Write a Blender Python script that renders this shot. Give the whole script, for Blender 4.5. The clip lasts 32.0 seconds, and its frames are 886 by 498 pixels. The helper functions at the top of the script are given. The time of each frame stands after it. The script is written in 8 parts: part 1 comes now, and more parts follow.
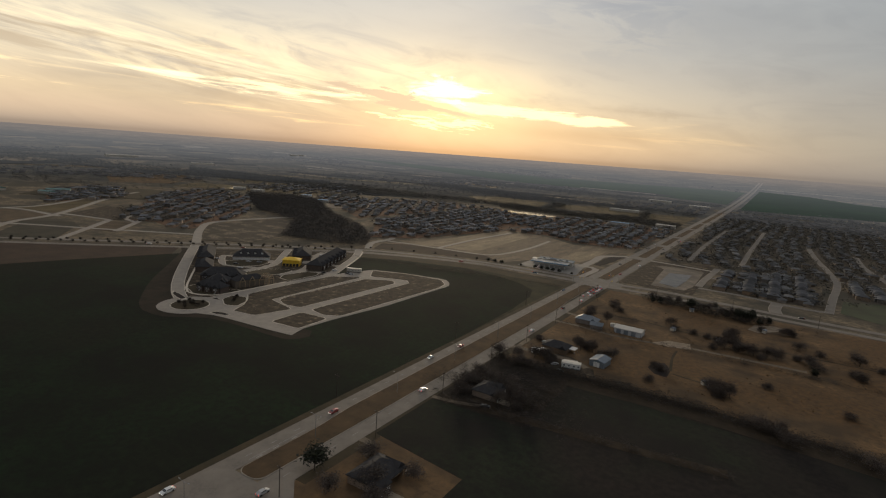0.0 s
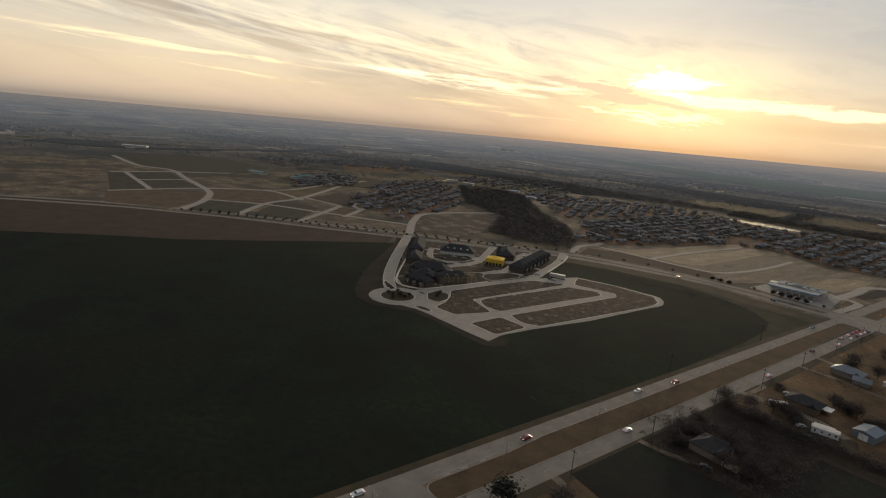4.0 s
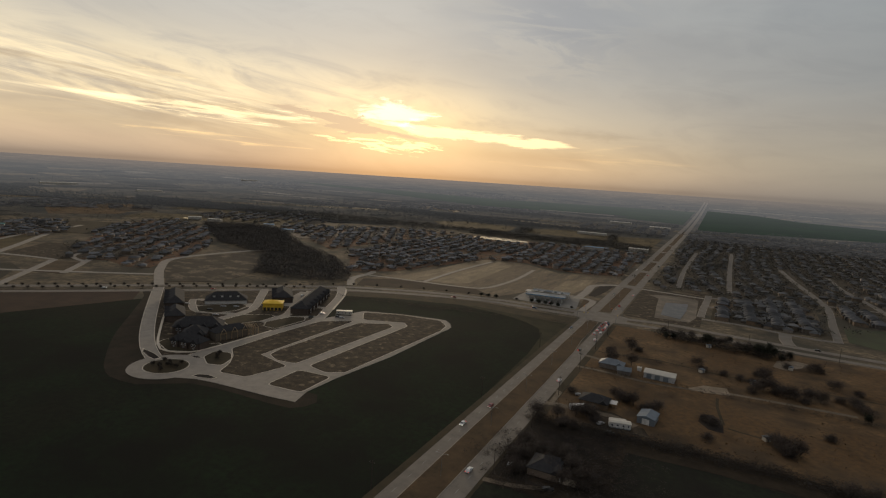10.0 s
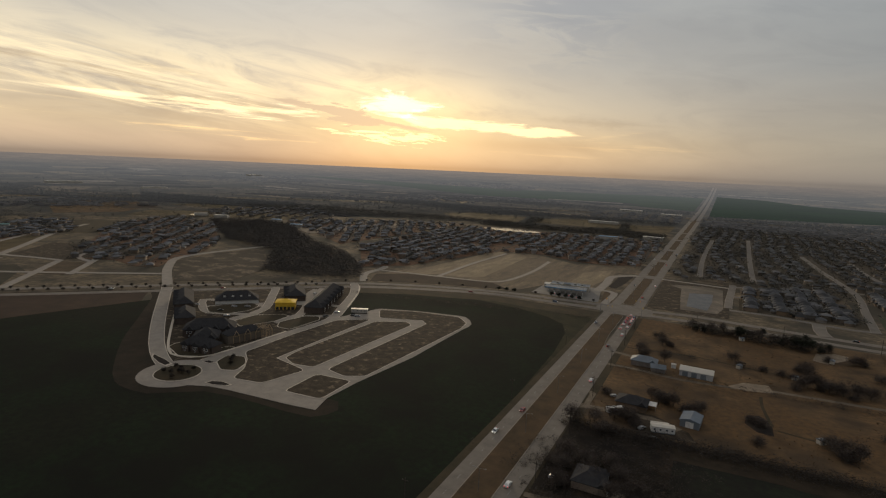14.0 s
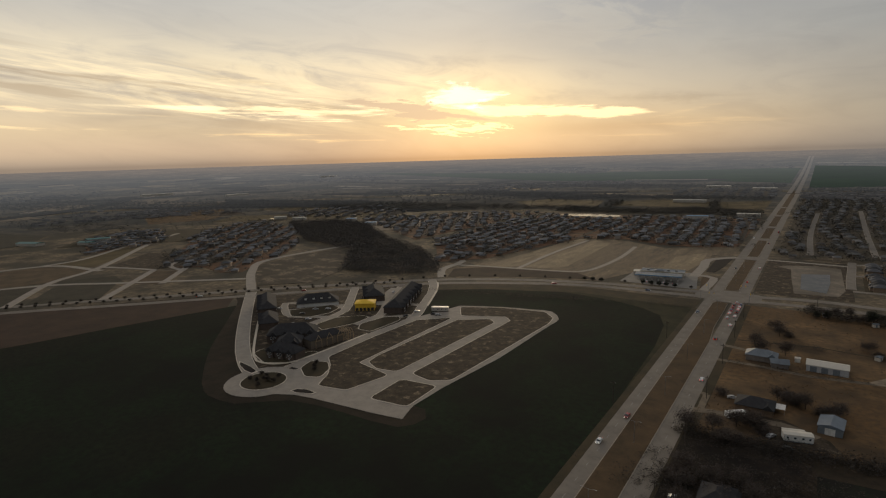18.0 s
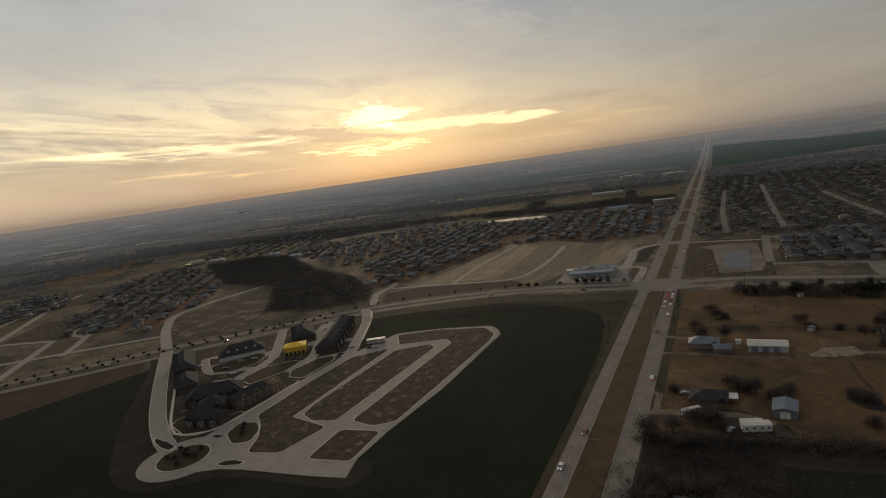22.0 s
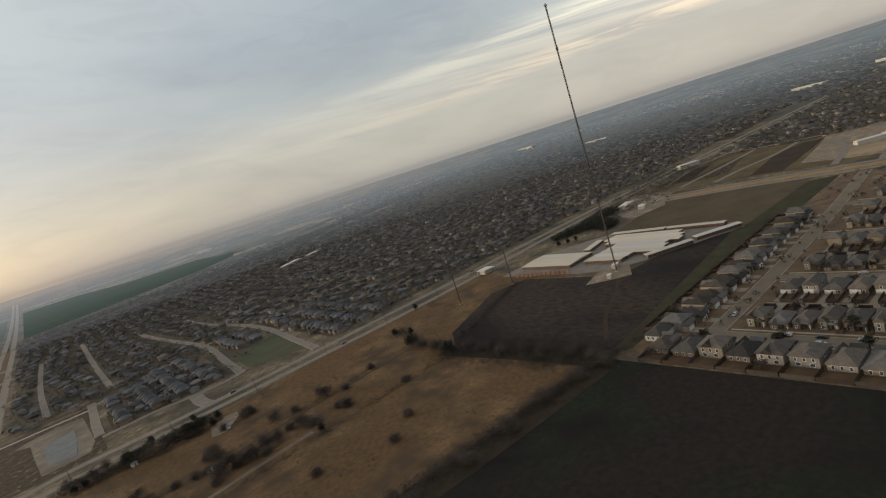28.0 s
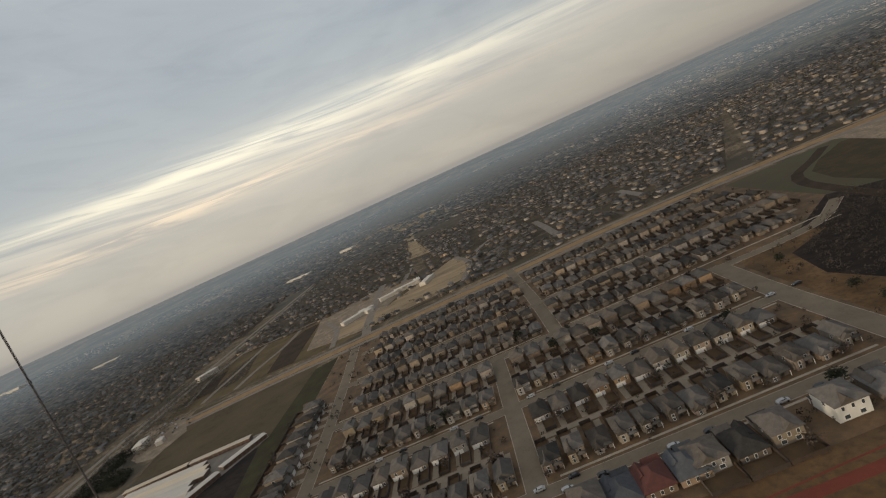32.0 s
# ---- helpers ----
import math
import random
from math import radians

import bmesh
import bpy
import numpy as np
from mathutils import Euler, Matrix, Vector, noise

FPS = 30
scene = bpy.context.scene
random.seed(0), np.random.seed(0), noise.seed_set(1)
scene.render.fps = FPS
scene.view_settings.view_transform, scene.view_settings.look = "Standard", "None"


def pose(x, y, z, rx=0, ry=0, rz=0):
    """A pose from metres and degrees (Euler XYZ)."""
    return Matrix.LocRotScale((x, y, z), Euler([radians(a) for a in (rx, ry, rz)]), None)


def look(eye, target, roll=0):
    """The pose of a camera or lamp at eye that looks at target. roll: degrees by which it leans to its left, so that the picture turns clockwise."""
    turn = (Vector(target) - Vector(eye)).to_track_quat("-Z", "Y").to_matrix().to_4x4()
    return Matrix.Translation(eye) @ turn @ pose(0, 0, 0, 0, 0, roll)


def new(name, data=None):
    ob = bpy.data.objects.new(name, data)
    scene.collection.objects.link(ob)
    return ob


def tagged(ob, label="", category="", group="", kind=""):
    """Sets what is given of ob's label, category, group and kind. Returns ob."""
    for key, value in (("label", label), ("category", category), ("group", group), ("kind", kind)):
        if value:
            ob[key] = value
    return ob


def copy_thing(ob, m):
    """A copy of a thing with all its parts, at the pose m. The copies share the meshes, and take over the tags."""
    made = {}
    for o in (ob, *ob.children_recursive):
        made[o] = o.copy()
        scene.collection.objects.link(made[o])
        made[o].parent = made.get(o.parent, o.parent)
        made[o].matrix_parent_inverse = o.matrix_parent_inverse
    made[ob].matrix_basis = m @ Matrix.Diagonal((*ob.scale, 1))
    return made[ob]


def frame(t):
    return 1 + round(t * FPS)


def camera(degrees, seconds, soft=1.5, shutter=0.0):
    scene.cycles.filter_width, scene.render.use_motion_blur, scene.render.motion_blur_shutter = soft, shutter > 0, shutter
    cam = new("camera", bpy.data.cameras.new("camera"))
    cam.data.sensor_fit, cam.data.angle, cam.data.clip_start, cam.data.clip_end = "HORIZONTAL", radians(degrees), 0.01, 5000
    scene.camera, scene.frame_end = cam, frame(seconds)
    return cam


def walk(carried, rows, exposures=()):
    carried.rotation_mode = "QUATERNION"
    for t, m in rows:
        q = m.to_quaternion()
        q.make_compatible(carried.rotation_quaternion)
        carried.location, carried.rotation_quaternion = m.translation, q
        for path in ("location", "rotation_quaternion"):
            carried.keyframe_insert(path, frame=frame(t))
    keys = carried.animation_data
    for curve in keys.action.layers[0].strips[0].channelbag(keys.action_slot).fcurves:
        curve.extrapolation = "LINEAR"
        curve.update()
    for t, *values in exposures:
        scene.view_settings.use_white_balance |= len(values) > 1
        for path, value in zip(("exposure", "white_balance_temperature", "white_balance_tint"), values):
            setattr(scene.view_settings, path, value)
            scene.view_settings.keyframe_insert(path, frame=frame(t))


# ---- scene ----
cam = camera(77.63, 32.0, 1.2)
PATH = [
    (0.0, pose(141.9, -528.3, 114.6, 79.97, -4.17, 31.89)),
    (0.5, pose(139.72, -524.85, 114.98, 79.46, -8.96, 36.06)),
    (1.0, pose(138.02, -522.32, 114.90, 79.23, -10.02, 38.19)),
    (1.5, pose(135.82, -520.25, 115.86, 79.00, -10.45, 41.24)),
    (2.0, pose(133.54, -518.71, 116.89, 78.62, -10.60, 47.64)),
    (2.5, pose(132.59, -516.34, 118.89, 78.20, -10.49, 52.70)),
    (4.5, pose(121.09, -514.38, 118.07, 77.63, -3.96, 52.21)),
    (5.0, pose(117.65, -514.10, 118.87, 77.93, -3.97, 50.42)),
    (5.5, pose(113.65, -514.53, 120.31, 78.81, -4.35, 47.92)),
    (6.0, pose(110.76, -514.56, 121.00, 79.77, -4.37, 45.35)),
    (6.5, pose(107.61, -514.02, 119.49, 80.52, -4.41, 42.95)),
    (7.0, pose(105.47, -514.54, 118.29, 80.94, -4.21, 40.01)),
    (7.5, pose(102.21, -514.33, 117.89, 81.10, -3.87, 37.00)),
    (8.0, pose(98.67, -514.36, 118.95, 81.33, -3.53, 34.25)),
    (8.5, pose(95.69, -514.32, 120.05, 81.71, -3.46, 32.03)),
    (9.0, pose(92.14, -513.88, 120.70, 82.18, -3.69, 30.02)),
    (9.5, pose(89.38, -513.94, 120.19, 82.55, -3.66, 28.31)),
    (10.0, pose(87.20, -513.76, 118.78, 82.57, -3.67, 26.76)),
    (10.5, pose(84.64, -513.07, 117.44, 82.24, -3.41, 25.08)),
    (11.0, pose(81.69, -511.23, 117.69, 81.80, -2.87, 23.66)),
    (11.5, pose(79.27, -508.96, 118.94, 81.73, -2.40, 23.41)),
    (12.0, pose(76.57, -507.08, 120.35, 82.02, -2.37, 23.89)),
    (12.5, pose(74.62, -505.79, 121.15, 82.23, -2.39, 24.90)),
    (13.0, pose(72.61, -504.73, 120.07, 82.20, -2.58, 25.76)),
    (13.5, pose(71.39, -503.38, 119.17, 81.92, -2.60, 26.53)),
    (14.0, pose(69.72, -501.76, 118.07, 81.62, -2.53, 27.15)),
    (14.5, pose(67.58, -499.44, 117.68, 81.46, -2.70, 27.67)),
    (15.0, pose(65.89, -497.25, 118.67, 81.12, -2.25, 28.68)),
    (15.5, pose(63.56, -495.45, 119.82, 81.02, -2.82, 34.10)),
    (17.5, pose(57.14, -488.99, 117.39, 80.74, 1.56, 37.65)),
    (18.0, pose(55.54, -486.55, 117.29, 80.60, 1.64, 34.17)),
    (18.5, pose(54.21, -483.56, 118.39, 80.54, 1.34, 33.41)),
    (19.0, pose(52.85, -480.97, 119.61, 80.82, 0.18, 32.24)),
    (19.5, pose(51.11, -478.76, 120.21, 80.79, 1.77, 34.53)),
    (20.0, pose(49.94, -476.83, 119.41, 80.95, 2.46, 34.98)),
    (20.5, pose(49.49, -475.05, 118.25, 81.02, 3.88, 34.91)),
    (21.0, pose(48.80, -472.75, 117.44, 81.15, 5.51, 33.39)),
    (21.5, pose(47.92, -469.66, 117.54, 81.37, 9.02, 28.40)),
    (22.0, pose(47.91, -466.49, 118.83, 81.55, 8.08, 26.07)),
    (22.5, pose(47.84, -464.44, 119.78, 82.05, 9.02, 21.51)),
    (23.0, pose(48.80, -462.16, 120.20, 81.88, 11.99, 21.95)),
    (23.5, pose(49.52, -460.15, 119.39, 81.52, 14.22, 19.61)),
    (24.0, pose(49.82, -458.13, 118.56, 81.28, 14.69, 13.00)),
    (24.5, pose(50.72, -456.23, 119.49, 81.12, 14.78, 3.42)),
    (26.5, pose(61.90, -445.41, 120.97, 81.16, 14.96, -14.70)),
    (27.0, pose(66.99, -442.00, 120.84, 80.81, 15.74, -22.85)),
    (27.5, pose(72.65, -439.12, 121.41, 80.42, 16.34, -31.34)),
    (28.0, pose(78.67, -436.10, 122.05, 80.50, 17.57, -39.17)),
    (28.5, pose(84.81, -434.28, 123.51, 80.75, 17.09, -43.26)),
    (29.0, pose(90.30, -432.47, 123.62, 80.98, 16.22, -45.72)),
    (29.5, pose(96.08, -431.16, 122.40, 80.99, 19.00, -47.04)),
    (30.0, pose(102.60, -429.31, 120.61, 81.08, 21.52, -53.18)),
    (30.5, pose(109.96, -428.57, 119.76, 81.30, 23.14, -63.60)),
    (31.0, pose(117.76, -429.44, 120.85, 81.27, 24.08, -77.60)),
    (31.5, pose(124.93, -431.65, 123.45, 81.40, 24.41, -85.68)),
    (32.0, pose(132.49, -434.41, 123.94, 81.72, 24.40, -89.63)),
]
walk(cam, PATH, [(0.0, 0.19, 6400, 10), (2.0, 0.22, 6360, 10), (5.0, 0.26, 6280, 10), (6.5, 0.18, 6360, 10), (8.0, -0.01, 6480, 10), (10.0, -0.02, 6530, 10), (12.5, 0.04, 6540, 10), (19.0, 0.0, 6540, 10), (23.5, -0.1, 6480, 9), (25.5, 0.25, 6400, 8), (27.0, 0.64, 6380, 8), (28.0, 0.80, 6380, 8), (29.3, 0.90, 6380, 8), (30.2, 0.86, 6400, 8), (31.2, 0.74, 6440, 9), (32.0, 0.70, 6460, 9)])

# ---- sky and sun ----
SUN_AZ, SUN_EL = -32.0, 6.0
world = bpy.data.worlds.new("dusk_sky")
scene.world = world
world.use_nodes = True
wn, wl = world.node_tree.nodes, world.node_tree.links
wn.clear()


def wmath(op, a, b=None, clamp=False):
    n = wn.new("ShaderNodeMath")
    n.operation, n.use_clamp = op, clamp
    for i, v in enumerate((a, b)):
        if v is None:
            continue
        if isinstance(v, (int, float)):
            n.inputs[i].default_value = v
        else:
            wl.new(v, n.inputs[i])
    return n.outputs[0]


def wbell(v, centre, width):
    u = wmath("DIVIDE", wmath("SUBTRACT", v, centre), width)
    return wmath("EXPONENT", wmath("MULTIPLY", wmath("MULTIPLY", u, u), -1.0))


def wmix(kind, fac, a, b):
    n = wn.new("ShaderNodeMix")
    n.data_type, n.blend_type = "RGBA", kind
    n.clamp_factor = False
    for i, v in ((0, fac), (6, a), (7, b)):
        if isinstance(v, (int, float)):
            n.inputs[i].default_value = v
        elif isinstance(v, tuple):
            n.inputs[i].default_value = (*v, 1)
        else:
            wl.new(v, n.inputs[i])
    return n.outputs[2]


def wramp(v, stops):
    n = wn.new("ShaderNodeValToRGB")
    while len(n.color_ramp.elements) < len(stops):
        n.color_ramp.elements.new(0.5)
    for e, (p, c) in zip(n.color_ramp.elements, stops):
        e.position, e.color = p, (*c, 1)
    wl.new(v, n.inputs[0])
    return n.outputs[0]


def wnoise(az, el, sa, se, detail=6.0, shift=0.0, warp=0.0, slope=0.0, rough=0.55):
    c = wn.new("ShaderNodeCombineXYZ")
    wl.new(wmath("MULTIPLY", az, sa), c.inputs[0])
    wl.new(wmath("MULTIPLY", wmath("ADD", el, wmath("MULTIPLY", az, slope)), se), c.inputs[1])
    c.inputs[2].default_value = shift
    n = wn.new("ShaderNodeTexNoise")
    n.inputs["Scale"].default_value, n.inputs["Detail"].default_value = 1.0, detail
    n.inputs["Roughness"].default_value, n.inputs["Distortion"].default_value = rough, warp
    wl.new(c.outputs[0], n.inputs["Vector"])
    return n.outputs["Fac"]


def wstep(v, lo, hi):
    n = wn.new("ShaderNodeMapRange")
    n.interpolation_type = "SMOOTHSTEP"
    n.inputs["From Min"].default_value, n.inputs["From Max"].default_value = lo, hi
    wl.new(v, n.inputs["Value"])
    return n.outputs[0]


tc = wn.new("ShaderNodeTexCoord")
sep = wn.new("ShaderNodeSeparateXYZ")
wl.new(tc.outputs["Generated"], sep.inputs[0])
dx, dy, dz = sep.outputs
ca, sa_ = math.cos(radians(SUN_AZ)), math.sin(radians(SUN_AZ))
# azimuth from the sun, clockwise, and height, both in degrees
across = wmath("SUBTRACT", wmath("MULTIPLY", dx, ca), wmath("MULTIPLY", dy, sa_))
along = wmath("ADD", wmath("MULTIPLY", dx, sa_), wmath("MULTIPLY", dy, ca))
AZ = wmath("MULTIPLY", wmath("ARCTAN2", across, along), 57.2958)
EL = wmath("MULTIPLY", wmath("ARCSINE", dz), 57.2958)
E90 = wmath("DIVIDE", EL, 90.0, True)
near_sun = wramp(E90, [(0.0, (0.29, 0.228, 0.184)), (0.004, (0.42, 0.322, 0.246)), (0.010, (0.55, 0.412, 0.296)), (0.018, (0.645, 0.477, 0.332)), (0.035, (0.70, 0.53, 0.35)), (0.07, (0.70, 0.585, 0.44)),
                       (0.11, (0.64, 0.575, 0.478)), (0.17, (0.585, 0.565, 0.52)), (0.30, (0.50, 0.495, 0.485)), (0.45, (0.50, 0.49, 0.475)), (0.8, (0.46, 0.455, 0.45))])
off_sun = wramp(E90, [(0.0, (0.200, 0.194, 0.182)), (0.003, (0.255, 0.241, 0.216)), (0.010, (0.290, 0.274, 0.242)), (0.02, (0.315, 0.298, 0.258)), (0.07, (0.352, 0.331, 0.296)), (0.11, (0.328, 0.336, 0.330)),
                      (0.18, (0.283, 0.307, 0.322)), (0.32, (0.310, 0.332, 0.343)), (0.45, (0.38, 0.385, 0.39)), (0.8, (0.44, 0.44, 0.445))])
side = wmath("MAXIMUM", wbell(AZ, -12.0, 42.0), wbell(AZ, -40.0, 50.0))
sky = wmix("MIX", side, off_sun, near_sun)
back = wstep(wmath("ABSOLUTE", AZ), 120.0, 170.0)
sky = wmix("MULTIPLY", back, sky, (0.55, 0.56, 0.60))
left = wmath("MULTIPLY", wbell(AZ, -48.0, 24.0), wbell(EL, 5.0, 4.5))
sky = wmix("ADD", left, sky, (0.10, 0.085, 0.045))
# fields of cloud: broad, ragged and combed out
deck = wnoise(AZ, EL, 0.035, 0.10, 5, 3.1, 0.6, 0.10)
rag = wnoise(AZ, EL, 0.11, 0.45, 9, 7.7, 0.9, 0.10, 0.6)
thin = wnoise(AZ, EL, 0.060, 1.15, 8, 5.9, 0.9, 0.060, 0.6)
sky = wmix("MULTIPLY", wstep(deck, 0.62, 0.32), sky, (0.86, 0.87, 0.90))
sky = wmix("MULTIPLY", wmath("MULTIPLY", wstep(rag, 0.55, 0.32), 0.4), sky, (0.86, 0.86, 0.88))
gap = wmath("MULTIPLY", wbell(AZ, 15.0, 8.0), wbell(EL, 14.0, 5.0))
sky = wmix("MULTIPLY", wmath("MULTIPLY", gap, wstep(rag, 0.42, 0.56)), sky, (0.80, 0.83, 0.90))
# a warm veil above the streaks
veil = wmath("MULTIPLY", wbell(wmath("ADD", EL, wmath("MULTIPLY", AZ, 0.06)), 6.6, 3.0), wbell(AZ, -16.0, 26.0))
sky = wmix("ADD", wmath("MULTIPLY", veil, wstep(rag, 0.28, 0.60)), sky, (0.34, 0.25, 0.09))


def wline(slope, at, azimuth):
    """How far a direction lies above a sloping line that passes the given height at an azimuth."""
    return wmath("SUBTRACT", wmath("SUBTRACT", EL, at), wmath("MULTIPLY", wmath("SUBTRACT", AZ, azimuth), slope))


def wpatch(above, reach, half, torn, soft_edge=0.3):
    """A patch along a line: reach fades it out along its length, half is its half width in degrees, and a torn field eats its rim."""
    rim = wmath("SUBTRACT", wmath("MULTIPLY", reach, wmath("ADD", torn, half)), wmath("ABSOLUTE", above))
    return wstep(rim, 0.0, soft_edge)


def wtear(field_, by):
    return wmath("MULTIPLY", wmath("SUBTRACT", field_, 0.5), by)


def wscaled(v, by):
    return wmath("MULTIPLY", v, by)


cells = wnoise(AZ, EL, 0.30, 1.25, 9, 11.3, 0.6, 0.03, 0.62)
comb = wnoise(AZ, EL, 0.075, 0.95, 10, 4.4, 0.4, 0.13, 0.62)
wisp = wnoise(AZ, EL, 0.16, 2.1, 9, 9.1, 0.5, 0.025, 0.62)
# combed grey bars and bright strands that climb to the upper left
high = wmath("MULTIPLY", wbell(wline(-0.10, 6.6, -28.0), 0.0, 2.1), wstep(AZ, -6.0, -18.0))
sky = wmix("ADD", wscaled(wmath("MULTIPLY", high, wstep(comb, 0.50, 0.66)), 0.9), sky, (0.44, 0.32, 0.13))
sky = wmix("MULTIPLY", wmath("MULTIPLY", high, wstep(comb, 0.54, 0.38)), sky, (0.74, 0.69, 0.66))
for slope, at, azimuth, centre, width, half in ((-0.155, 6.6, -27.0, -25.0, 8.0, 0.26), (-0.18, 8.2, -22.0, -22.0, 3.2, 0.30), (-0.13, 6.5, -33.0, -38.0, 8.0, 0.22)):
    bar = wpatch(wline(slope, at, azimuth), wbell(AZ, centre, width), half, wtear(wisp, 1.6))
    sky = wmix("MIX", wscaled(bar, 0.55), sky, (0.52, 0.44, 0.36))
for slope, at, azimuth, centre, width, half in ((-0.08, 7.9, -24.0, -24.0, 7.0, 0.10), (-0.03, 4.95, -44.0, -46.0, 15.0, 0.42), (-0.035, 3.5, -40.0, -40.0, 13.0, 0.12)):
    strand = wpatch(wline(slope, at, azimuth), wbell(AZ, centre, width), half, wtear(wisp, 2.4), 0.5)
    sky = wmix("ADD", wscaled(strand, 0.7), sky, (0.60, 0.42, 0.16))
# the long bright rift left of the sun, torn off at its near end
length = wmath("MULTIPLY", wbell(AZ, -16.0, 13.0), wstep(wmath("ADD", AZ, wtear(cells, 9.0)), -7.4, -9.6))
rift = wpatch(wline(-0.03, 4.8, -15.0), length, 0.80, wmath("ADD", wtear(wisp, 4.2), wtear(comb, 2.4)), 0.75)
sky = wmix("ADD", rift, sky, (0.64, 0.52, 0.28))
# the glare behind thin cloud
halo = wmath("MULTIPLY", wbell(AZ, 0.5, 8.0), wbell(EL, 5.4, 3.2))
sky = wmix("ADD", halo, sky, (0.26, 0.17, 0.02))
disc = wmath("SQRT", wmath("ADD", wmath("POWER", wmath("DIVIDE", wmath("ADD", AZ, 0.2), 3.7), 2.0), wmath("POWER", wmath("DIVIDE", wmath("SUBTRACT", EL, 6.05), 1.3), 2.0)))
glare = wstep(wmath("ADD", wmath("SUBTRACT", 1.0, disc), wmath("ADD", wtear(cells, 2.6), wtear(wisp, 1.4))), -0.1, 0.45)
sky = wmix("ADD", glare, sky, (0.76, 0.64, 0.42))
# the tapering rift to its right and torn wisps beyond
length = wmath("MULTIPLY", wmath("MINIMUM", wscaled(wmath("SUBTRACT", 19.3, AZ), 0.22), wmath("SUBTRACT", 1.0, wscaled(AZ, 0.020))), wstep(AZ, -0.5, 2.0))
right = wpatch(wline(-0.062, 4.35, 8.0), length, 0.80, wmath("ADD", wtear(wisp, 2.4), wtear(cells, 1.8)), 0.4)
sky = wmix("ADD", right, sky, (0.72, 0.54, 0.25))
for slope, at, azimuth, centre, width, half in ((0.15, 3.75, 21.5, 21.0, 3.4, 0.34), (-0.01, 2.55, 24.5, 23.0, 6.5, 0.44), (-0.03, 1.75, 14.0, 14.0, 9.0, 0.16)):
    strand = wpatch(wline(slope, at, azimuth), wbell(AZ, centre, width), half, wtear(wisp, 2.2), 0.9)
    sky = wmix("ADD", wscaled(strand, 0.7), sky, (0.42, 0.25, 0.07))
bank = wpatch(wline(-0.04, 5.1, 18.0), wbell(AZ, 20.0, 6.5), 0.75, wtear(cells, 2.0), 0.9)
sky = wmix("MULTIPLY", wscaled(bank, 0.8), sky, (0.80, 0.79, 0.80))
wash = wmath("MULTIPLY", wbell(AZ, 17.0, 13.0), wbell(EL, 2.2, 2.4))
sky = wmix("ADD", wash, sky, (0.15, 0.075, 0.0))
shade = wmath("MULTIPLY", wbell(EL, 2.6, 0.6), wbell(AZ, 14.0, 7.0))
sky = wmix("MULTIPLY", wscaled(shade, 0.6), sky, (0.82, 0.77, 0.76))
# a mauve bank across the gap, with broken bright cells under it
mauve = wpatch(wline(-0.15, 5.05, -6.5), wbell(AZ, -5.0, 6.0), 0.78, wmath("ADD", wtear(cells, 3.2), wtear(wisp, 2.0)), 0.25)
sky = wmix("MIX", wscaled(mauve, 0.85), sky, (0.62, 0.46, 0.33))
flecks = wnoise(AZ, EL, 0.38, 2.3, 9, 6.3, 0.5, 0.04, 0.62)
low = wmath("MULTIPLY", wbell(wline(-0.05, 2.85, 0.0), 0.0, 1.0), wbell(AZ, -1.0, 7.5))
low = wstep(wmath("MULTIPLY", low, wmath("ADD", wtear(flecks, 7.0), 0.95)), 0.60, 0.95)
sky = wmix("ADD", low, sky, (0.80, 0.55, 0.22))
for slope, at, azimuth, centre, width, half in ((-0.02, 2.75, -21.0, -21.0, 10.0, 0.15), (-0.02, 2.1, -14.0, -14.0, 9.0, 0.07)):
    strand = wpatch(wline(slope, at, azimuth), wbell(AZ, centre, width), half, wtear(wisp, 1.8), 0.4)
    sky = wmix("ADD", wscaled(strand, 0.75), sky, (0.55, 0.34, 0.09))
dim = wmath("MULTIPLY", wbell(AZ, 66.0, 22.0), wbell(EL, 11.0, 8.0))
sky = wmix("MULTIPLY", dim, sky, (0.80, 0.83, 0.86))
# cream bands in the cloud far from the sun
bow = wmath("POWER", wmath("DIVIDE", wmath("SUBTRACT", AZ, 114.0), 36.0), 2.0)
upper = wmath("SUBTRACT", 9.8, bow)
over = wmath("SUBTRACT", EL, upper)
soft = wmath("ADD", wbell(over, -0.6, 1.9), wmath("MULTIPLY", wbell(over, 0.0, 0.75), 1.1))
cream = wmath("MULTIPLY", soft, wbell(AZ, 108.0, 34.0))
sky = wmix("ADD", wmath("MULTIPLY", cream, wstep(thin, 0.25, 0.62)), sky, (0.20, 0.165, 0.095))
below = wmath("MULTIPLY", wstep(over, 0.5, -1.5), wstep(AZ, 55.0, 95.0))
sky = wmix("ADD", below, sky, (0.03, 0.02, 0.012))
peach = wmath("MULTIPLY", wbell(wmath("SUBTRACT", EL, wmath("MULTIPLY", upper, 0.66)), 0.0, 0.7), wbell(AZ, 96.0, 26.0))
sky = wmix("ADD", wmath("MULTIPLY", peach, wstep(thin, 0.38, 0.60)), sky, (0.22, 0.145, 0.065))
air = wn.new("ShaderNodeTexSky")
air.sky_type, air.sun_disc = "NISHITA", False
air.sun_elevation, air.sun_rotation = radians(SUN_EL), radians(SUN_AZ)
sky = wmix("ADD", 0.006, sky, air.outputs[0])
bg = wn.new("ShaderNodeBackground")
bg.inputs["Strength"].default_value = 0.95
wl.new(sky, bg.inputs["Color"])
wo = wn.new("ShaderNodeOutputWorld")
wl.new(bg.outputs[0], wo.inputs[0])

